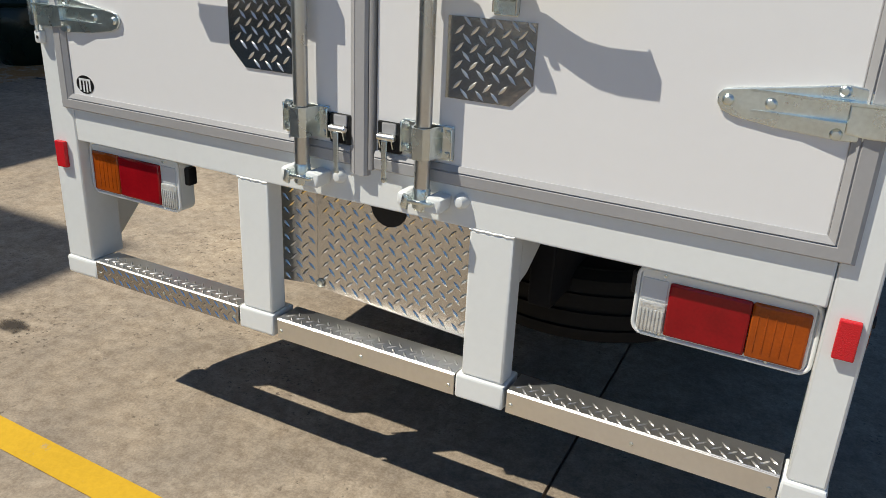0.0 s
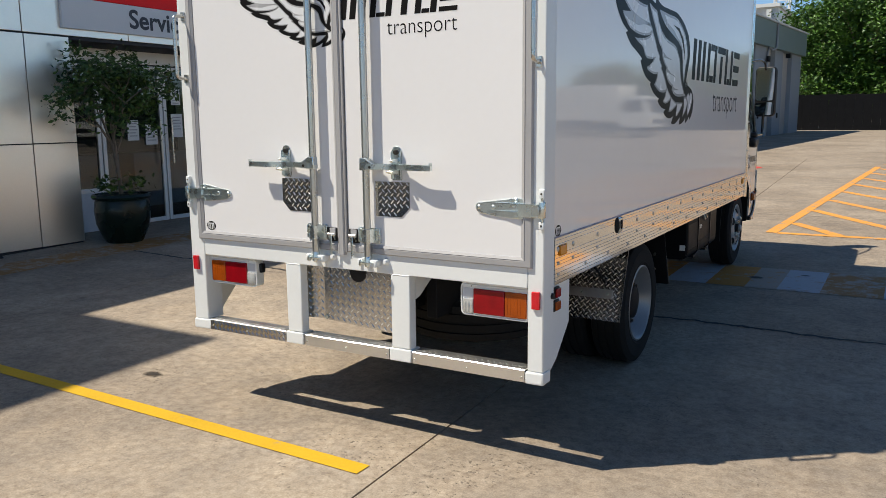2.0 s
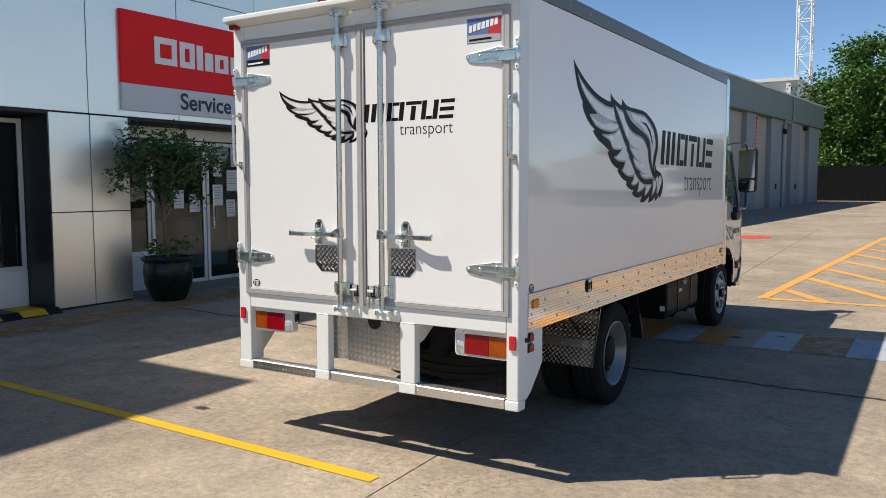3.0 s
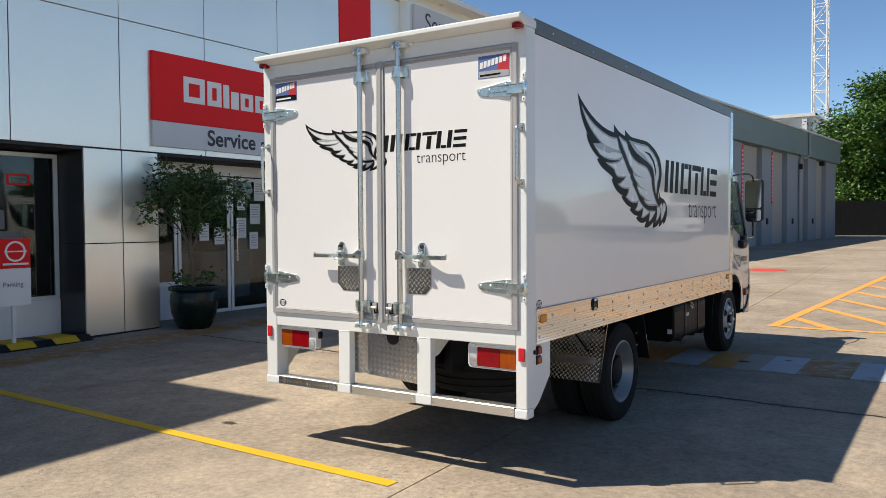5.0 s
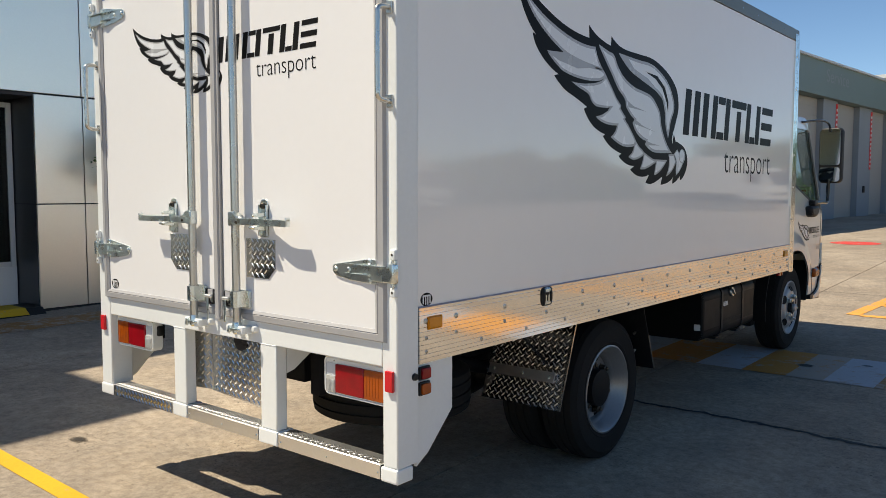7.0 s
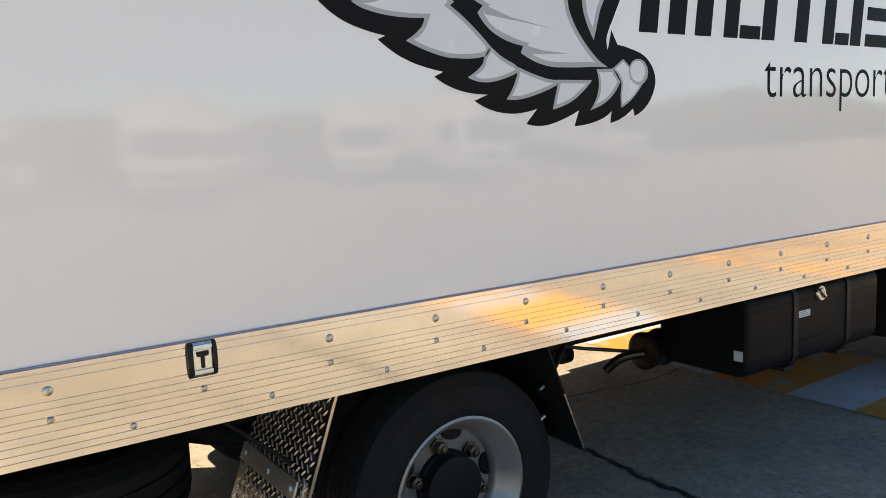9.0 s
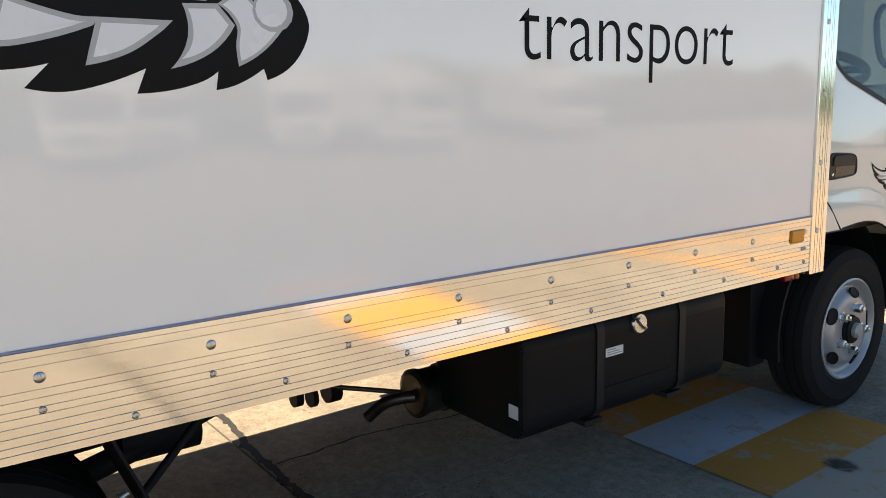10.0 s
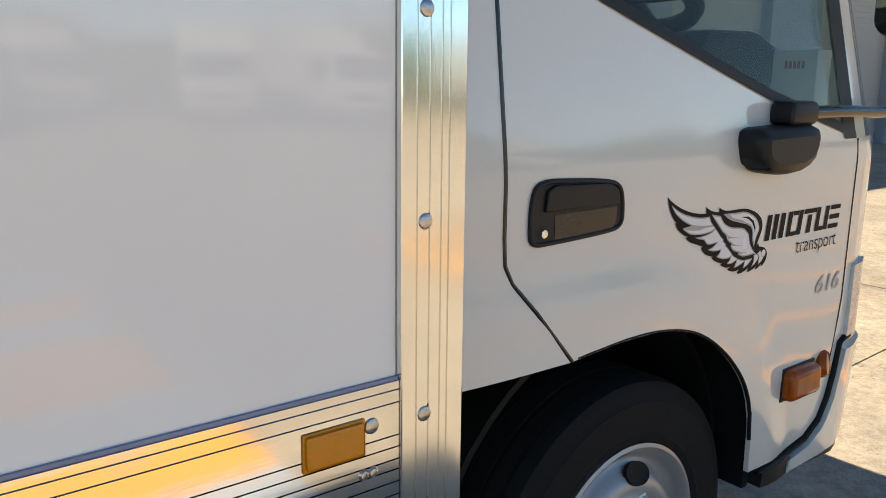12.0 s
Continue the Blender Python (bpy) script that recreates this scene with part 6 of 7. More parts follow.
# ---- mudguards ----
def guard(x0, x1, side_s):
    top, bot = Vector((0, 1.225, 0.862)), Vector((0, 1.075, 0.455))
    d = (bot - top)
    n = Vector((0, d.z, -d.y)).normalized()
    bm = bmesh.new()
    pts = [(1.225, 0.862), (1.075, 0.455), (1.081, 0.453), (1.231, 0.860)]
    prism(pts, "x", x0, x1, 0, bm)
    g = part("mudguard", bm, GUARD_PLATE, truck, "checker plate mudguard")
    checker_part((x0, 1.0745, 0.456), (1, 0, 0), tuple(-d), x1 - x0, d.length, g)
    xe = x1 if side_s > 0 else x0
    part("fold", prism([(1.225, 0.862), (1.075, 0.455), (1.084, 0.453), (1.234, 0.862)], "x", xe - 0.003, xe + 0.003), GUARD_PLATE, g)
    part("brace", prism([(1.110, 0.575), (1.104, 0.577), (1.121, 0.625), (1.127, 0.623)], "x", x0 + 0.02, x1 - 0.05), LOZENGE, g)
    for bx in (x0 + 0.05, x0 + 0.22, x1 - 0.08):
        part("bolt", lathe([(0, 0.007), (0.008, 0.006), (0.010, 0)], 8, pose(bx, 1.113, 0.60, 70, 0, 0)), ZINC, g)
    part("brace_rod", tube([(x1 - 0.10, 1.13, 0.66), (x1 - 0.14, 0.90, 0.865)], 0.006, 8), CHASSIS, g)
    f = part("front_flap", prism([(1.945, 0.862), (2.10, 0.482), (2.106, 0.484), (1.951, 0.864)], "x", x0, x1 + 0.005), CHASSIS, truck, "black edge-on mud flap")
    part("edge", prism([(2.015, 0.684), (2.098, 0.480), (2.103, 0.479), (2.020, 0.686)], "x", xe + 0.003, xe + 0.008), GUARD_PLATE, f)
    part("flap_stay", tube([(xe - 0.1, 2.02, 0.66), (xe - 0.22, 2.30, 0.86)], 0.010, 8), CHASSIS, f)
    for zz in (0.60, 0.70):
        part("bolt", tube([(xe - 0.06, 1.99, zz), (xe - 0.06, 1.972, zz - 0.008)], 0.007, 8), BOLT_GREY, f)


guard(0.60, 1.052, 1)
guard(-0.920, -0.47, -1)

# ---- fuel tank and exhaust ----
tank = part("fuel_tank", prism(rounded(0.46, 0.925, 0.458, 0.815, 0.06), "y", 3.165, 4.20, 0.018), TANK, truck, "black fuel tank with two straps")
for y in (3.485, 3.91):
    part("strap", prism(rounded(0.455, 0.931, 0.452, 0.821, 0.064), "y", y, y + 0.035), BLACK, tank)
    part("foot", box(0.62, 0.90, y - 0.02, y + 0.06, 0.434, 0.451), BLACK, tank)
part("crease", box(0.925, 0.929, 3.50, 3.90, 0.56, 0.566, 0.001), TANK, tank)
cap_m = pose(0.920, 3.690, 0.757, 0, 84, 0)
cap = part("filler_cap", lathe([(0.036, -0.03), (0.036, 0.012), (0.032, 0.018), (0.0, 0.020)], 24, cap_m), CHROME, tank, "bright filler cap")
gb = box(-0.026, 0.026, -0.007, 0.007, 0.018, 0.030, 0.003)
gb.transform(cap_m @ Matrix.Rotation(0.7, 4, "Z"))
part("grip", gb, CHROME, cap)
stk = part("label", box(0.926, 0.928, 3.530, 3.615, 0.668, 0.698), PAPER, tank, "small white printed label", smooth=False)
lb = bmesh.new()
for k in range(3):
    box(0.9282, 0.929, 3.537, 3.608 - 0.015 * k, 0.674 + k * 0.008, 0.677 + k * 0.008, 0, lb)
part("print", lb, MID_VINYL, stk, smooth=False)
part("label", box(0.862, 0.905, 3.161, 3.163, 0.535, 0.578), PAPER, tank, "small white label", smooth=False)
muf = part("muffler", tube([(0.42, 3.095, 0.50), (0.42, 3.10, 0.50), (0.42, 3.118, 0.50), (0.42, 3.122, 0.50), (0.42, 3.21, 0.50), (0.42, 3.214, 0.50), (0.42, 3.232, 0.50), (0.42, 3.236, 0.50), (0.42, 3.50, 0.50)], 0.085, 28, None, True, [0.070, 0.088, 0.088, 0.081, 0.081, 0.088, 0.088, 0.081, 0.081]), DARK_STEEL, truck, "dark steel muffler with a bent tail pipe")
part("tail_pipe", tube(smooth_line([(0.42, 3.11, 0.488), (0.385, 3.06, 0.482), (0.345, 3.02, 0.46), (0.30, 2.98, 0.405)]), 0.022, 14), DARK_STEEL, muf)
part("hanger", tube([(0.36, 3.13, 0.48), (0.20, 2.93, 0.502), (0.12, 2.80, 0.53)], 0.009, 8), DARK_STEEL, muf)
for x, y, z, r, w in ((0.09, 2.79, 0.462, 0.035, 0.03), (0.05, 2.875, 0.435, 0.040, 0.022), (0.0, 2.97, 0.425, 0.050, 0.05)):
    part("bracket", tube([(x, y, z), (x, y + w, z)], r, 12), CHASSIS, truck)
part("air_tank", tube([(-0.62, 2.6, 0.62), (-0.62, 3.3, 0.62)], 0.12, 18), CHASSIS, truck)
part("battery_box", box(-0.82, -0.4, 3.4, 4.1, 0.48, 0.82, 0.02), CHASSIS, truck)
for k, y in enumerate((4.26, 4.34, 4.43)):
    part("bracket", box(0.60, 0.66, y, y + 0.04, 0.40 + 0.04 * k, 0.86, 0.004), CHASSIS, truck)
part("side_lamp", box(1.03, 1.052, 4.375, 4.440, 0.822, 0.850, 0.005), RED_LENS, truck, "small red and amber lamp under the rail")
part("side_lamp", box(1.03, 1.054, 4.442, 4.470, 0.822, 0.850, 0.005), AMBER_LENS, truck)

# ---- cab ----
HX = 0.970          # half width of the cab


def plan(s):
    """Outline of the cab seen from above: s from 0 (rear right) over 1 (front middle) to 2 (rear left)."""
    k = s if s <= 1 else 2 - s
    pts = [(0.962, 4.62), (HX, 4.78), (HX + 0.002, 5.2), (HX, 5.55), (0.969, 5.75), (0.964, 5.90), (0.944, 6.01), (0.868, 6.11), (0.66, 6.16), (0.4, 6.185), (0.0, 6.195)]
    t = k * (len(pts) - 1)
    i = min(int(t), len(pts) - 2)
    p = [Vector((*pts[max(0, min(len(pts) - 1, j))], 0)) for j in range(i - 1, i + 3)]
    if i == 0:
        p[0] = 2 * p[1] - p[2]
    if i == len(pts) - 2:
        p[3] = Vector((-pts[-2][0], pts[-2][1], 0))
    f = t - i
    q = 0.5 * (2 * p[1] + (p[2] - p[0]) * f + (2 * p[0] - 5 * p[1] + 4 * p[2] - p[3]) * f * f + (3 * p[1] - p[0] - 3 * p[2] + p[3]) * f ** 3)
    k = 0.932
    return (CX + k * q.x if s <= 1 else CX - k * q.x), q.y


def cab_point(s, z, off=0.0):
    """A point on the cab's skin at height z; it leans in and back above the belt, and off stands proud of it."""
    x, y = plan(s)
    e = 1e-3
    xa, ya = plan(max(0, s - e))
    xb, yb = plan(min(2, s + e))
    n = Vector((yb - ya, -(xb - xa), 0)).normalized()
    dz = max(0.0, z - 1.30)
    x2 = CX + (x - CX) * (1 - 0.10 * dz)
    y2 = 4.62 + (y - 4.62) * (1 - 0.25 * dz)
    # soft shoulder crease and tuck-under
    d = math.hypot(max(0.0, y - 5.02), z - 0.43)
    f = max(0.0, min(1.0, (0.72 - d) / 0.12))
    bulge = 0.016 * f * f * (3 - 2 * f) * (1 if y < 5.9 else max(0, 1 - (y - 5.9) / 0.1)) - 0.02 * max(0, 0.80 - z) / 0.3
    p = Vector((x2, y2, z)) + n * (bulge + off)
    return p


def s_of_y(y):
    lo_, hi_ = 0.0, 0.75
    for _ in range(40):
        mid_ = (lo_ + hi_) / 2
        if plan(mid_)[1] < y:
            lo_ = mid_
        else:
            hi_ = mid_
    return lo_


def interp(x, table):
    for (a, b), (c, d) in zip(table, table[1:]):
        if x <= c:
            return b + (d - b) * max(0, (x - a)) / (c - a)
    return table[-1][1]


LOWER = [(4.62, 0.964), (4.88, 0.964), (4.93, 0.969), (5.05, 0.977), (5.15, 0.972), (5.25, 0.948), (5.34, 0.898), (5.42, 0.828), (5.475, 0.753), (5.505, 0.675), (5.518, 0.585), (5.522, 0.555), (5.85, 0.545), (6.2, 0.535)]
BELT = [(4.62, 1.98), (4.772, 1.98), (4.788, 1.84), (4.806, 1.765), (4.832, 1.705), (4.868, 1.655), (4.915, 1.612), (4.98, 1.575), (5.50, 1.415), (5.88, 1.322), (6.2, 1.32)]


def curve(x, table):
    """Like interp, but rounded from point to point."""
    n = len(table)
    i = max(0, min(n - 2, sum(1 for a, _ in table if a <= x) - 1))
    (x0, y0), (x1, y1) = table[i], table[i + 1]
    slope = lambda k: (table[min(n - 1, k + 1)][1] - table[max(0, k - 1)][1]) / (table[min(n - 1, k + 1)][0] - table[max(0, k - 1)][0])
    h, t = x1 - x0, max(0.0, min(1.0, (x - x0) / (x1 - x0)))
    m0, m1 = (slope(i), slope(i + 1)) if 4.9 < x < 5.5 else ((y1 - y0) / h,) * 2
    return (2 * t ** 3 - 3 * t * t + 1) * y0 + (t ** 3 - 2 * t * t + t) * h * m0 + (3 * t * t - 2 * t ** 3) * y1 + (t ** 3 - t * t) * h * m1


def shell(s_list, lo_f, hi_f, rows, off=0.0, thick=0.0):
    """A stretch of the cab's skin between two heights; thick: how far its inner face lies behind it."""
    bm = bmesh.new()
    layers = []
    for o in ([off, off - thick] if thick else [off]):
        grid = []
        for s in s_list:
            y = plan(s)[1]
            a, b = lo_f(y), hi_f(y)
            grid.append([bm.verts.new(cab_point(s, a + (b - a) * k / rows, o)) for k in range(rows + 1)])
        for c0, c1 in zip(grid, grid[1:]):
            for k in range(rows):
                bm.faces.new((c0[k], c1[k], c1[k + 1], c0[k + 1]))
        layers.append(grid)
    if thick:
        a, b = layers
        n = len(s_list)
        rim_a = [a[i][0] for i in range(n)] + [a[n - 1][k] for k in range(1, rows + 1)] + [a[i][rows] for i in range(n - 2, -1, -1)] + [a[0][k] for k in range(rows - 1, 0, -1)]
        rim_b = [b[i][0] for i in range(n)] + [b[n - 1][k] for k in range(1, rows + 1)] + [b[i][rows] for i in range(n - 2, -1, -1)] + [b[0][k] for k in range(rows - 1, 0, -1)]
        for i in range(len(rim_a)):
            j = (i + 1) % len(rim_a)
            bm.faces.new((rim_a[i], rim_a[j], rim_b[j], rim_b[i]))
    return bm


half = sorted(set([s_of_y(y) for y, _ in LOWER if y < 6.0] + [s_of_y(4.62 + 0.02 * k) for k in range(68)] + [0.62 + 0.38 * k / 26 for k in range(27)]))
half = [s for i, s in enumerate(half) if i == 0 or s - half[i - 1] > 5e-4]
ring = half + [2 - s for s in half[::-1] if s < 1]
TOP = 2.10
cab = part("cab", shell(ring, lambda y: curve(y, LOWER), lambda y: interp(y, BELT), 22, thick=0.012), CAB_WHITE, truck, "white forward-control cab")
pill = [s for s in half if s <= s_of_y(4.774)]
part("rear_pillar", shell(pill, lambda y: 1.98, lambda y: TOP, 4, thick=0.012), CAB_WHITE, cab)
part("rear_pillar", shell([2 - s for s in pill[::-1]], lambda y: 1.98, lambda y: TOP, 4, thick=0.012), CAB_WHITE, cab)
sa0, sa1 = s_of_y(5.880), s_of_y(5.945)
apil = [sa0 + (sa1 - sa0) * k / 6 for k in range(7)]
part("front_pillar", shell(apil, lambda y: 1.322, lambda y: TOP, 12, thick=0.03), CAB_WHITE, cab)
part("front_pillar", shell([2 - s for s in apil[::-1]], lambda y: 1.322, lambda y: TOP, 12, thick=0.03), CAB_WHITE, cab)
# roof: the skin's top edge drawn inwards
bm = bmesh.new()
rings_ = []
for f, z in ((1.0, TOP), (0.97, TOP + 0.05), (0.86, TOP + 0.09), (0.5, TOP + 0.11), (0.02, TOP + 0.115)):
    row = []
    for s in ring[::3] + [ring[-1]]:
        p = cab_point(s, TOP)
        row.append(bm.verts.new((CX + (p.x - CX) * f, 5.0 + (p.y - 5.0) * f, z)))
    rings_.append(row)
for a, b in zip(rings_, rings_[1:]):
    for k in range(len(a) - 1):
        bm.faces.new((a[k], a[k + 1], b[k + 1], b[k]))
    bm.faces.new((a[-1], a[0], b[0], b[-1]))
part("roof", bm, CAB_WHITE, cab)
part("window_header", shell([s for s in half if s_of_y(4.774) <= s <= sa0], lambda y: 2.04, lambda y: TOP, 3, thick=0.015), CAB_WHITE, cab)
part("window_header", shell([2 - s for s in half[::-1] if s_of_y(4.774) <= s <= sa0], lambda y: 2.04, lambda y: TOP, 3, thick=0.015), CAB_WHITE, cab)
part("back_wall", box(-0.80, 0.93, 4.60, 4.63, 0.965, 2.12, 0.006), CAB_WHITE, cab)
part("cab_floor", box(-0.77, 0.90, 4.63, 5.95, 0.93, 0.97), SEAT_GREY, cab)
# side glass with its dark surround
for mir in (False, True):
    ss = [s for s in half if s_of_y(4.778) <= s <= sa0 + 1e-4]
    if mir:
        ss = [2 - s for s in ss[::-1]]
    g = part("side_window", shell(ss, lambda y: interp(y, BELT) - 0.004, lambda y: 2.045, 10, -0.010, thick=0.004), GLASS, truck, "clear side window")
    g.visible_shadow = False
    sur = bmesh.new()
    grid = []
    for s in ss:
        y = plan(s)[1]
        b = interp(y, BELT)
        grid.append([sur.verts.new(cab_point(s, b + dz, o)) for dz, o in ((-0.003, 0.0030), (0.008, 0.0040), (0.022, 0.002), (0.024, -0.012))])
    for c0, c1 in zip(grid, grid[1:]):
        for k in range(3):
            sur.faces.new((c0[k], c1[k], c1[k + 1], c0[k + 1]))
    e0, e1 = (ss[-1], ss[-5]) if not mir else (ss[0], ss[4])
    col = [[sur.verts.new(cab_point(s, 1.32 + 0.07 * k, 0.003)) for k in range(11)] for s in (e0, (e0 + e1) / 2, e1)]
    for c0, c1 in zip(col, col[1:]):
        for k in range(10):
            sur.faces.new((c0[k], c1[k], c1[k + 1], c0[k + 1]))
    part("window_seal", sur, BLACK, g, "black rubber window seal")
scr = [s for s in ring if sa1 <= s <= 2 - sa1]
ws = part("windscreen", shell(scr, lambda y: 1.318, lambda y: TOP, 8, -0.006, thick=0.005), GLASS, cab, "clear windscreen")
ws.visible_shadow = False
# shut lines
def seam(pts, name="door_seam", r=0.004):
    return part(name, tube([cab_point(s, z, -0.0005) for s, z in pts], r, 6), GLOSS_BLACK, cab)


sd = s_of_y(4.735)
seam([(sd, 2.05 - 0.045 * k) for k in range(20)] + [(s_of_y(4.738), 1.15), (s_of_y(4.752), 1.12), (s_of_y(4.80), 1.065), (s_of_y(4.885), 0.966)])
sf = s_of_y(5.895)
seam([(sf, 1.32 - 0.05 * k) for k in range(9)] + [(s_of_y(5.885), 0.86), (s_of_y(5.87), 0.76)], r=0.003)
# door handle
hs = [(4.787, 1.200), (4.792, 1.178), (4.83, 1.178), (4.97, 1.184), (5.012, 1.190), (5.013, 1.225), (5.006, 1.262), (4.975, 1.273), (4.87, 1.280), (4.808, 1.281), (4.790, 1.262)]
for _ in range(2):                # corners rounded off
    hs = [(a[0] * w + b[0] * (1 - w), a[1] * w + b[1] * (1 - w)) for a, b in zip(hs, hs[1:] + hs[:1]) for w in (0.75, 0.25)]
hd = part("door_handle", prism(hs, "x", HX - 0.03, HX + 0.004, 0.003), BLACK, truck, "black door handle with a flap over a recess and a keyhole")
bez = bmesh.new()
tube([(HX + 0.003, y, z) for y, z in hs + hs[:1]], 0.0045, 8, bez)
part("bezel", bez, BLACK, hd)
part("grip", prism([(4.816, 1.231), (5.000, 1.233), (4.995, 1.258), (4.972, 1.270), (4.838, 1.275), (4.820, 1.266)], "x", HX + 0.002, HX + 0.010, 0.003), BLACK, hd)
part("recess", prism([(4.842, 1.183), (4.985, 1.188), (4.996, 1.200), (4.996, 1.227), (4.842, 1.225)], "x", HX + 0.0035, HX + 0.0048), GLOSS_BLACK, hd)
part("keyhole", lathe([(0, 0.006), (0.007, 0.005), (0.008, 0)], 12, pose(HX + 0.004, 4.815, 1.196, 0, 90, 0)), ZINC, hd)
emblem(lambda u, v, h: cab_point(s_of_y(5.145 + 0.685 * u), 1.035 + 0.70 * v + 0.012, h * 1.3 + 0.0006), cab)
part("lettering", letters("616", lambda u, v: cab_point(s_of_y(5.745 + 0.118 * u + 0.02 * v), 0.952 + 0.088 * v, 0.002), -0.014), MID_VINYL, cab, "grey model number", smooth=False)
# indicator, head lamp and bumper
ind = part("side_indicator", box(HX - 0.02, HX + 0.030, 5.638, 5.775, 0.703, 0.780, 0.018, seg=4), AMBER_LENS, truck, "amber wrap-round side indicator")
part("base", box(HX - 0.03, HX + 0.002, 5.634, 5.783, 0.699, 0.784, 0.004), BLACK, ind)
part("round_lamp", lathe([(0.0, 0.030), (0.028, 0.026), (0.038, 0.012), (0.038, -0.02)], 24, pose(0.955, 5.828, 0.757, 0, 82, 18)), AMBER_LENS, cab)
hl = [s_of_y(5.935) + 0.006 * k for k in range(20)]
for mir in (False, True):
    h2 = hl if not mir else [2 - s for s in hl[::-1]]
    part("head_lamp", shell(h2, lambda y: 0.80, lambda y: 1.0, 6, 0.010, thick=0.02), CLEAR_LENS, cab, "clear head lamp")
BUMP = [(5.70, 0.530), (5.80, 0.545), (5.87, 0.585), (5.898, 0.64), (5.910, 0.70), (5.916, 0.782), (6.2, 0.785)]
bp_ = [s for s in ring if s_of_y(5.70) <= s <= 2 - s_of_y(5.70)]
part("bumper", shell(bp_, lambda y: 0.50, lambda y: interp(y, BUMP), 8, 0.020, thick=0.028), CAB_WHITE, cab, "white front bumper")
bl = [s for s in ring if s_of_y(5.56) <= s <= 2 - s_of_y(5.54)]
part("bumper_lip", shell(bl, lambda y: interp(y, [(5.5, 0.515), (5.60, 0.505), (5.85, 0.490), (6.2, 0.45)]), lambda y: interp(y, [(5.5, 0.545), (5.70, 0.548), (5.75, 0.515), (6.2, 0.50)]), 3, 0.016, thick=0.05), BLACK, cab, "black bumper lip")
part("bumper_gap", tube([cab_point(s_of_y(y), z + 0.008, 0.003) for y, z in ((5.56, 0.532), (5.70, 0.536), (5.80, 0.551), (5.86, 0.588), (5.889, 0.642), (5.902, 0.705), (5.908, 0.79), (5.93, 0.797), (5.96, 0.80))], 0.0085, 8), CHASSIS, cab)
# arch liner, mudguard and step behind the wheel
for s in (1, -1):
    arch = []
    for k in range(25):
        a = radians(0 + 192 * k / 24)
        arch.append((FRONT_Y + 0.02 + 0.44 * math.cos(a) * (0.86 if math.cos(a) > 0 else 1.1), 0.50 + 0.47 * math.sin(a)))
    inner = [(FRONT_Y + 0.02 + (y - FRONT_Y - 0.02) * 1.03, 0.50 + (z - 0.50) * 1.03) for y, z in arch]
    part("arch_liner", prism(arch + inner[::-1], "x", CX + s * 0.50, CX + s * 0.800), CHASSIS, cab)
    part("arch_front", box(*sorted((CX + s * 0.50, CX + s * 0.885)), 5.535, 5.56, 0.50, 0.86, 0.004), CHASSIS, cab)
    part("arch_edge", tube([cab_point(s_of_y(y) if s > 0 else 2 - s_of_y(y), curve(y, LOWER) + 0.002, -0.004) for y in [4.90 + 0.61 * k / 40 for k in range(41)]], 0.0045, 8), CHASSIS, cab)
    part("arch_inner", box(*sorted((CX + s * 0.44, CX + s * 0.50)), 4.66, 5.72, 0.45, 0.97), CHASSIS, cab)
    part("rear_mudguard", prism([(4.60, 0.958), (4.86, 0.958), (4.79, 0.80), (4.745, 0.62), (4.735, 0.36), (4.62, 0.36)], "x", CX + s * 0.50, CX + s * 0.70, 0.01), CHASSIS, cab, "black mudguard behind the front wheel")
# interior
for x in (0.49, -0.36):
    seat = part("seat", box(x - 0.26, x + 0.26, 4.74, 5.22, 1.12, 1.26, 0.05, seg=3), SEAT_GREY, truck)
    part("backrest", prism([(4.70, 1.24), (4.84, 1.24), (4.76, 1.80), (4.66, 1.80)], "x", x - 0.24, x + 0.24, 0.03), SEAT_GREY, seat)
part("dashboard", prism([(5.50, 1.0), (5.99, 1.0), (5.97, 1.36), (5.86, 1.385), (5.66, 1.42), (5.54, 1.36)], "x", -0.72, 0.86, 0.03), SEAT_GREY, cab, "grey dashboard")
WHEEL_M = pose(0.56, 5.40, 1.655, -20, 0, 0)
stw = part("steering_wheel", lathe([(0.215 + 0.022 * math.cos(a * 0.7854), 0.022 * math.sin(a * 0.7854)) for a in range(9)], 36, WHEEL_M), SEAT_GREY, truck, "dark steering wheel")
spk = bmesh.new()
for a in (0.2, math.pi - 0.2, -math.pi / 2):
    tube([WHEEL_M @ Vector((0, 0, -0.02)), WHEEL_M @ Vector((0.2 * math.cos(a), 0.2 * math.sin(a), 0))], 0.018, 8, spk)
part("spoke", spk, SEAT_GREY, stw)
part("column", tube([(0.56, 5.42, 1.64), (0.56, 5.62, 1.50), (0.56, 5.75, 1.30)], 0.06, 12), SEAT_GREY, stw)
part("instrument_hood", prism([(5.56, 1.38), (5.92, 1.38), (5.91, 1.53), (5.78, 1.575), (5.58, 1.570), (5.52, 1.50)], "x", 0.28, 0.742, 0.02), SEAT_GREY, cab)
part("grab_bar", tube(smooth_line([(0.80, 5.52, 1.93), (0.78, 5.50, 1.86), (0.79, 5.53, 1.70), (0.82, 5.58, 1.64)]), 0.014, 8), BLACK, cab)
pk = part("parcel_on_dash", box(0.755, 0.872, 5.83, 5.90, 1.395, 1.530, 0.004), PAPER, truck, "small white carton with red marks on the dashboard")
pt = bmesh.new()
for k in range(5):
    box(0.789 + 0.011 * k, 0.797 + 0.011 * k, 5.8290, 5.8297, 1.484, 1.502, 0, pt)
part("red_print", pt, STICKER_RED, pk, smooth=False)
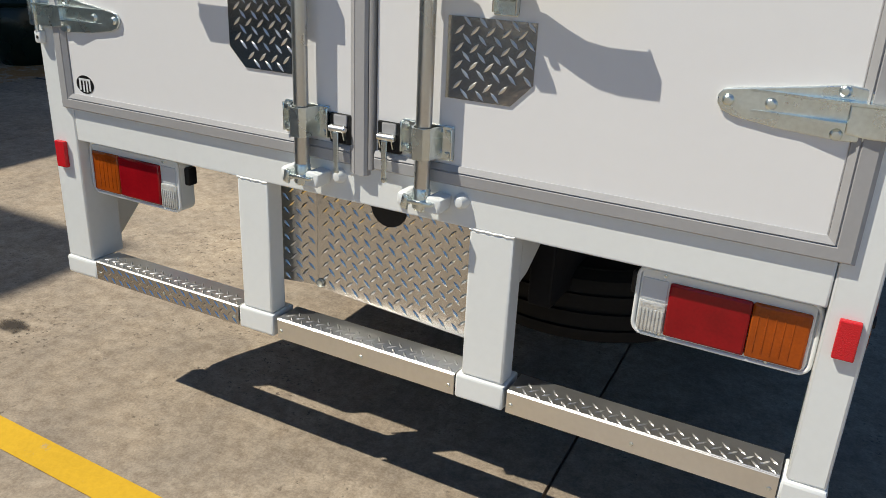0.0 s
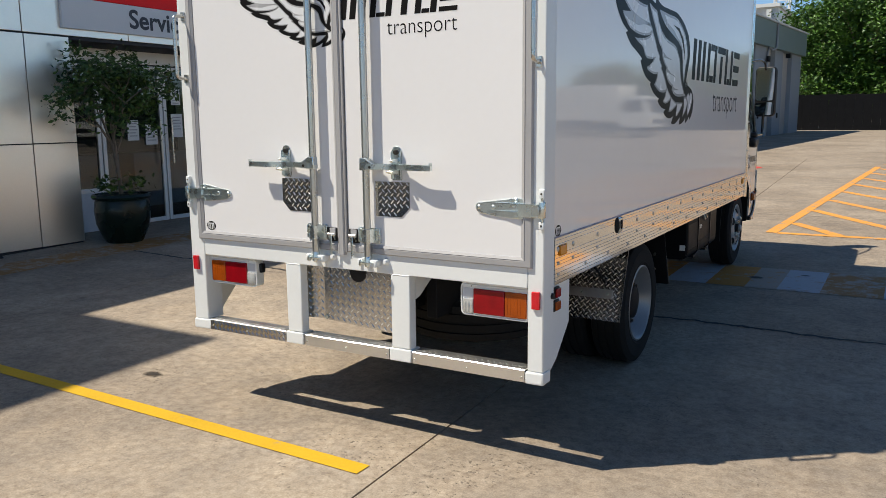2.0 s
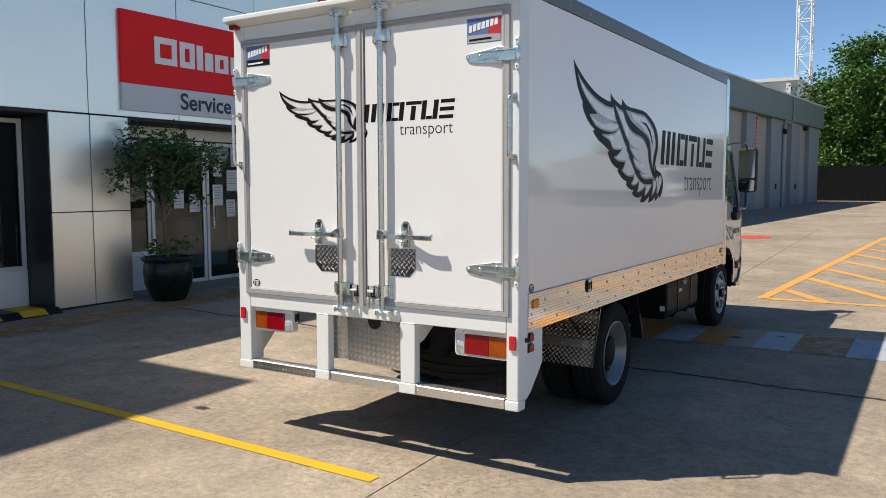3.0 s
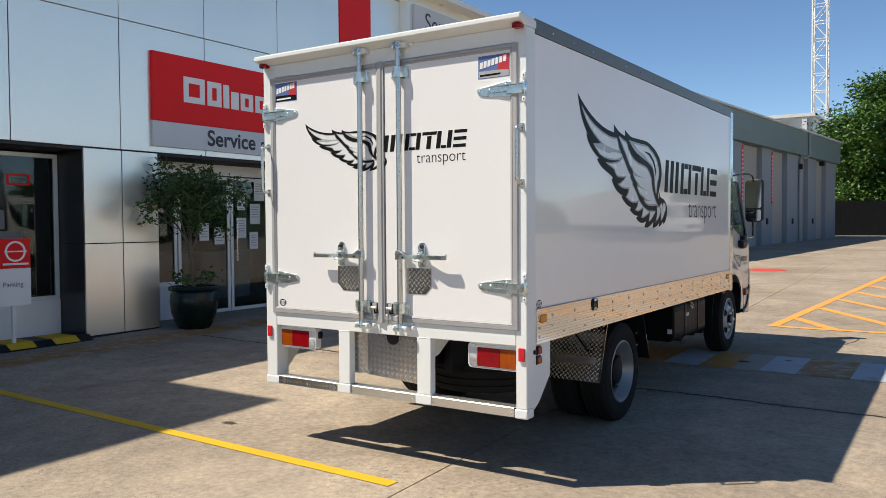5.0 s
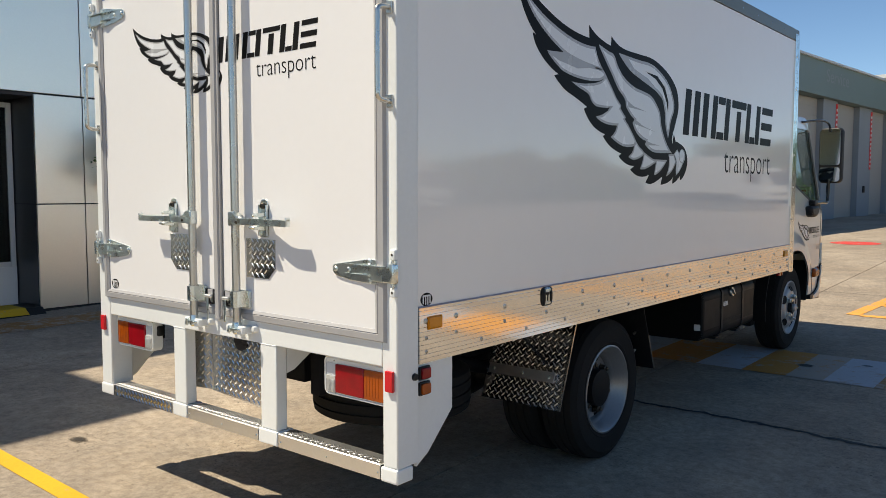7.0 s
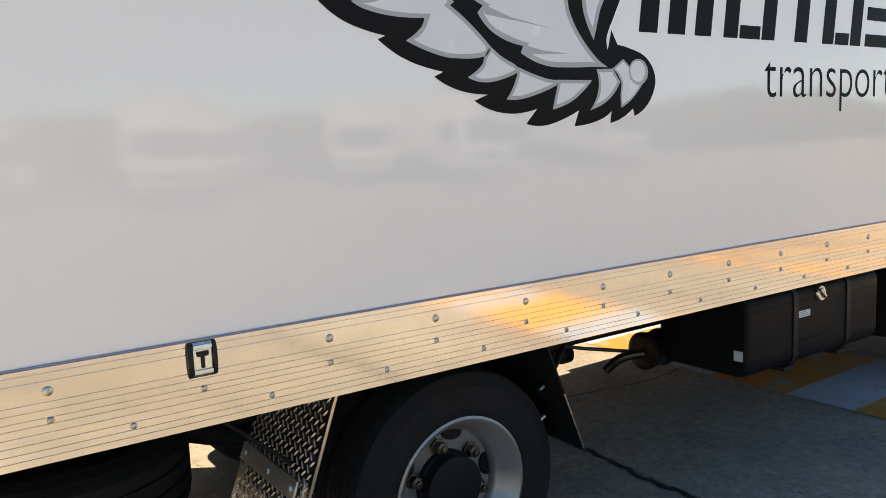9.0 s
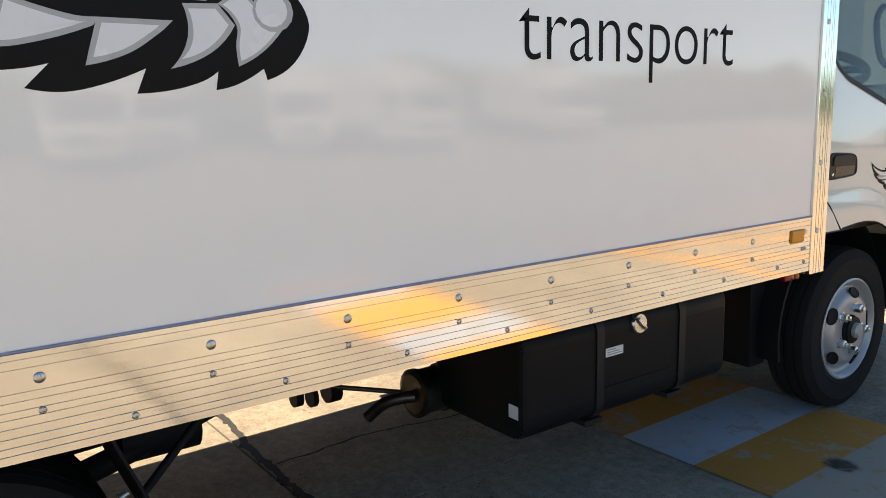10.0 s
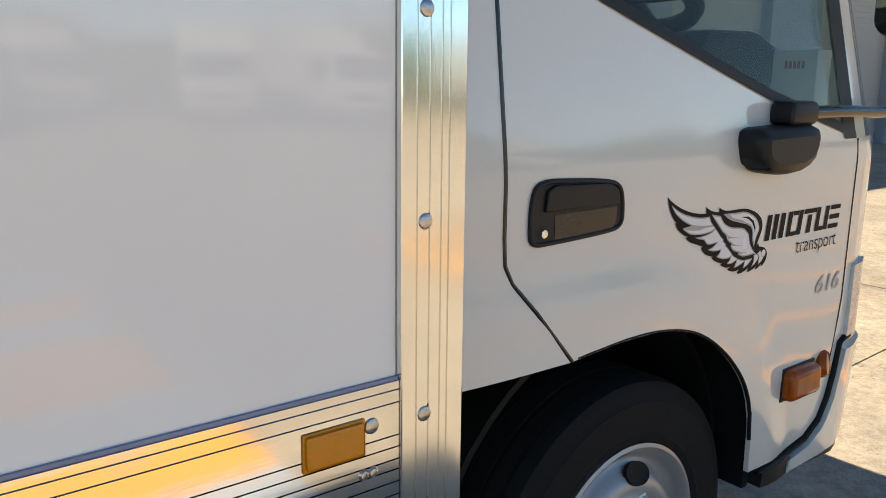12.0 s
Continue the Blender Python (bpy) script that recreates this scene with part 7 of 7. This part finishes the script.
# mirror
pod = part("mirror_base", prism([(5.362, 1.356), (5.368, 1.300), (5.385, 1.276), (5.42, 1.262), (5.48, 1.257), (5.53, 1.260), (5.575, 1.274), (5.597, 1.300), (5.602, 1.356), (5.55, 1.362)], "x", HX - 0.02, HX + 0.060, 0.024), BLACK, truck, "black mirror arm base", sharp=75)
part("knuckle", box(HX - 0.01, HX + 0.05, 5.480, 5.590, 1.358, 1.410, 0.016, seg=3), BLACK, pod)
arm = part("mirror_arm", tube(smooth_line([(HX + 0.03, 5.53, 1.385), (1.002, 5.75, 1.386), (0.990, 5.98, 1.385), (0.987, 6.03, 1.43), (0.987, 6.03, 1.60)], 6), 0.0135, 10), GLOSS_BLACK, truck, "black tubular mirror arm")
part("upper_arm", tube(smooth_line([(0.90, 5.42, 2.10), (0.97, 5.75, 2.135), (0.985, 5.98, 2.12), (0.99, 6.03, 2.05)], 5), 0.010, 8), GLOSS_BLACK, arm)
MM = pose(1.003, 6.045, 1.825, 0, 0, -10)
shellm = prism(rounded(-0.116, 0.099, -0.26, 0.26, 0.05), "y", -0.012, 0.050, 0.014)
shellm.transform(MM)
mir = part("door_mirror", shellm, BLACK, truck, "black framed twin door mirror")
for z0, z1 in ((-0.092, 0.245), (-0.245, -0.112)):
    gl = prism(rounded(-0.104, 0.086, z0, z1, 0.028), "y", -0.0165, -0.0125)
    gl.transform(MM)
    part("mirror_glass", gl, MIRROR, mir, "mirror glass")



# ---- parked white trucks across the yard, seen mirrored in the glossy side ----
def parked_truck():
    t = thing("parked_truck", (0, 0, 0), "white parked truck across the yard", "truck", "trucks across the yard")
    part("cargo_box", box(-1.05, 1.05, -4.4, -0.3, 0.95, 2.9, 0.02), CAB_WHITE, t)
    part("cab", prism([(-0.2, 0.55), (1.55, 0.55), (1.55, 1.25), (1.25, 2.2), (-0.2, 2.2)], "x", -0.97, 0.97, 0.06), CAB_WHITE, t)
    part("windscreen", prism([(1.53, 1.34), (1.31, 2.05), (1.33, 2.06), (1.55, 1.35)], "x", -0.85, 0.85), GLOSS_BLACK, t)
    for s in (-1, 1):
        part("side_window", box(*sorted((s * 0.965, s * 0.975)), 0.2, 1.1, 1.4, 2.0), GLOSS_BLACK, t)
        part("head_lamp", box(s * 0.75 - 0.16, s * 0.75 + 0.16, 1.545, 1.57, 0.82, 1.0, 0.02), CLEAR_LENS, t)
        for y in (0.75, -3.0):
            part("wheel", lathe(tyre_profile(0.21, 0.375, 0.232), 24, pose(s * 0.83, y, 0.376, 0, 90, 0)), RUBBER, t)
    part("grille", box(-0.55, 0.55, 1.55, 1.565, 0.75, 0.98, 0.01), BLACK, t)
    part("chassis", box(-0.4, 0.4, -4.2, 1.2, 0.5, 0.9), CHASSIS, t)
    return t


proto = parked_truck()
spots = [(23.0, -1.2, 104), (24.5, 2.2, 80), (21.5, 6.3, 98), (25.5, 9.0, 84), (23.5, 13.4, 112), (21.0, 16.0, 92), (27.0, 19.4, 76), (22.5, 24.2, 100), (27.0, 28.6, 118), (13.5, 41.0, 100), (17.5, 47.0, 84)]
for k, (x, y, a) in enumerate(spots):
    m = pose(x, y, ground_z(y) - 0.016, 0, 0, a)
    if k == 0:
        proto.matrix_basis = m
    else:
        copy_thing(proto, m)
for k in range(16):
    tree(35.0 - 0.2 * (k % 4) - (0.05 * k), -9 + 4.9 * k, 2.3 + 1.2 * ((k * 7) % 5) / 4, 11 + k, 2.6, "leafy tree beyond the parked trucks", 13000, 0.34)


# ---- concrete slabs ----
def slabs():
    xs = [-6.47, -3.72, 0.488, 4.7, 8.8, 13.0]
    ys_ = [-9.9, -3.8, 2.78, 9.30, 16.0, 23.0]
    g = 0.005
    for x0, x1 in zip(xs, xs[1:]):
        for y0, y1 in zip(ys_, ys_[1:]):
            bm = bmesh.new()
            c, d = y0 + g, y1 - g
            sk = lambda x, y: x - 0.034 * y
            top = [bm.verts.new((sk(x, y), y, ground_z(y))) for x, y in ((x0 + g, c), (x1 - g, c), (x1 - g, d), (x0 + g, d))]
            low = [bm.verts.new((v.co.x, v.co.y, v.co.z - 0.02)) for v in top]
            bm.faces.new(top)
            for i in range(4):
                j = (i + 1) % 4
                bm.faces.new((top[i], low[i], low[j], top[j]))
            part("concrete_slab", bm, CONCRETE, ground, smooth=False)


slabs()
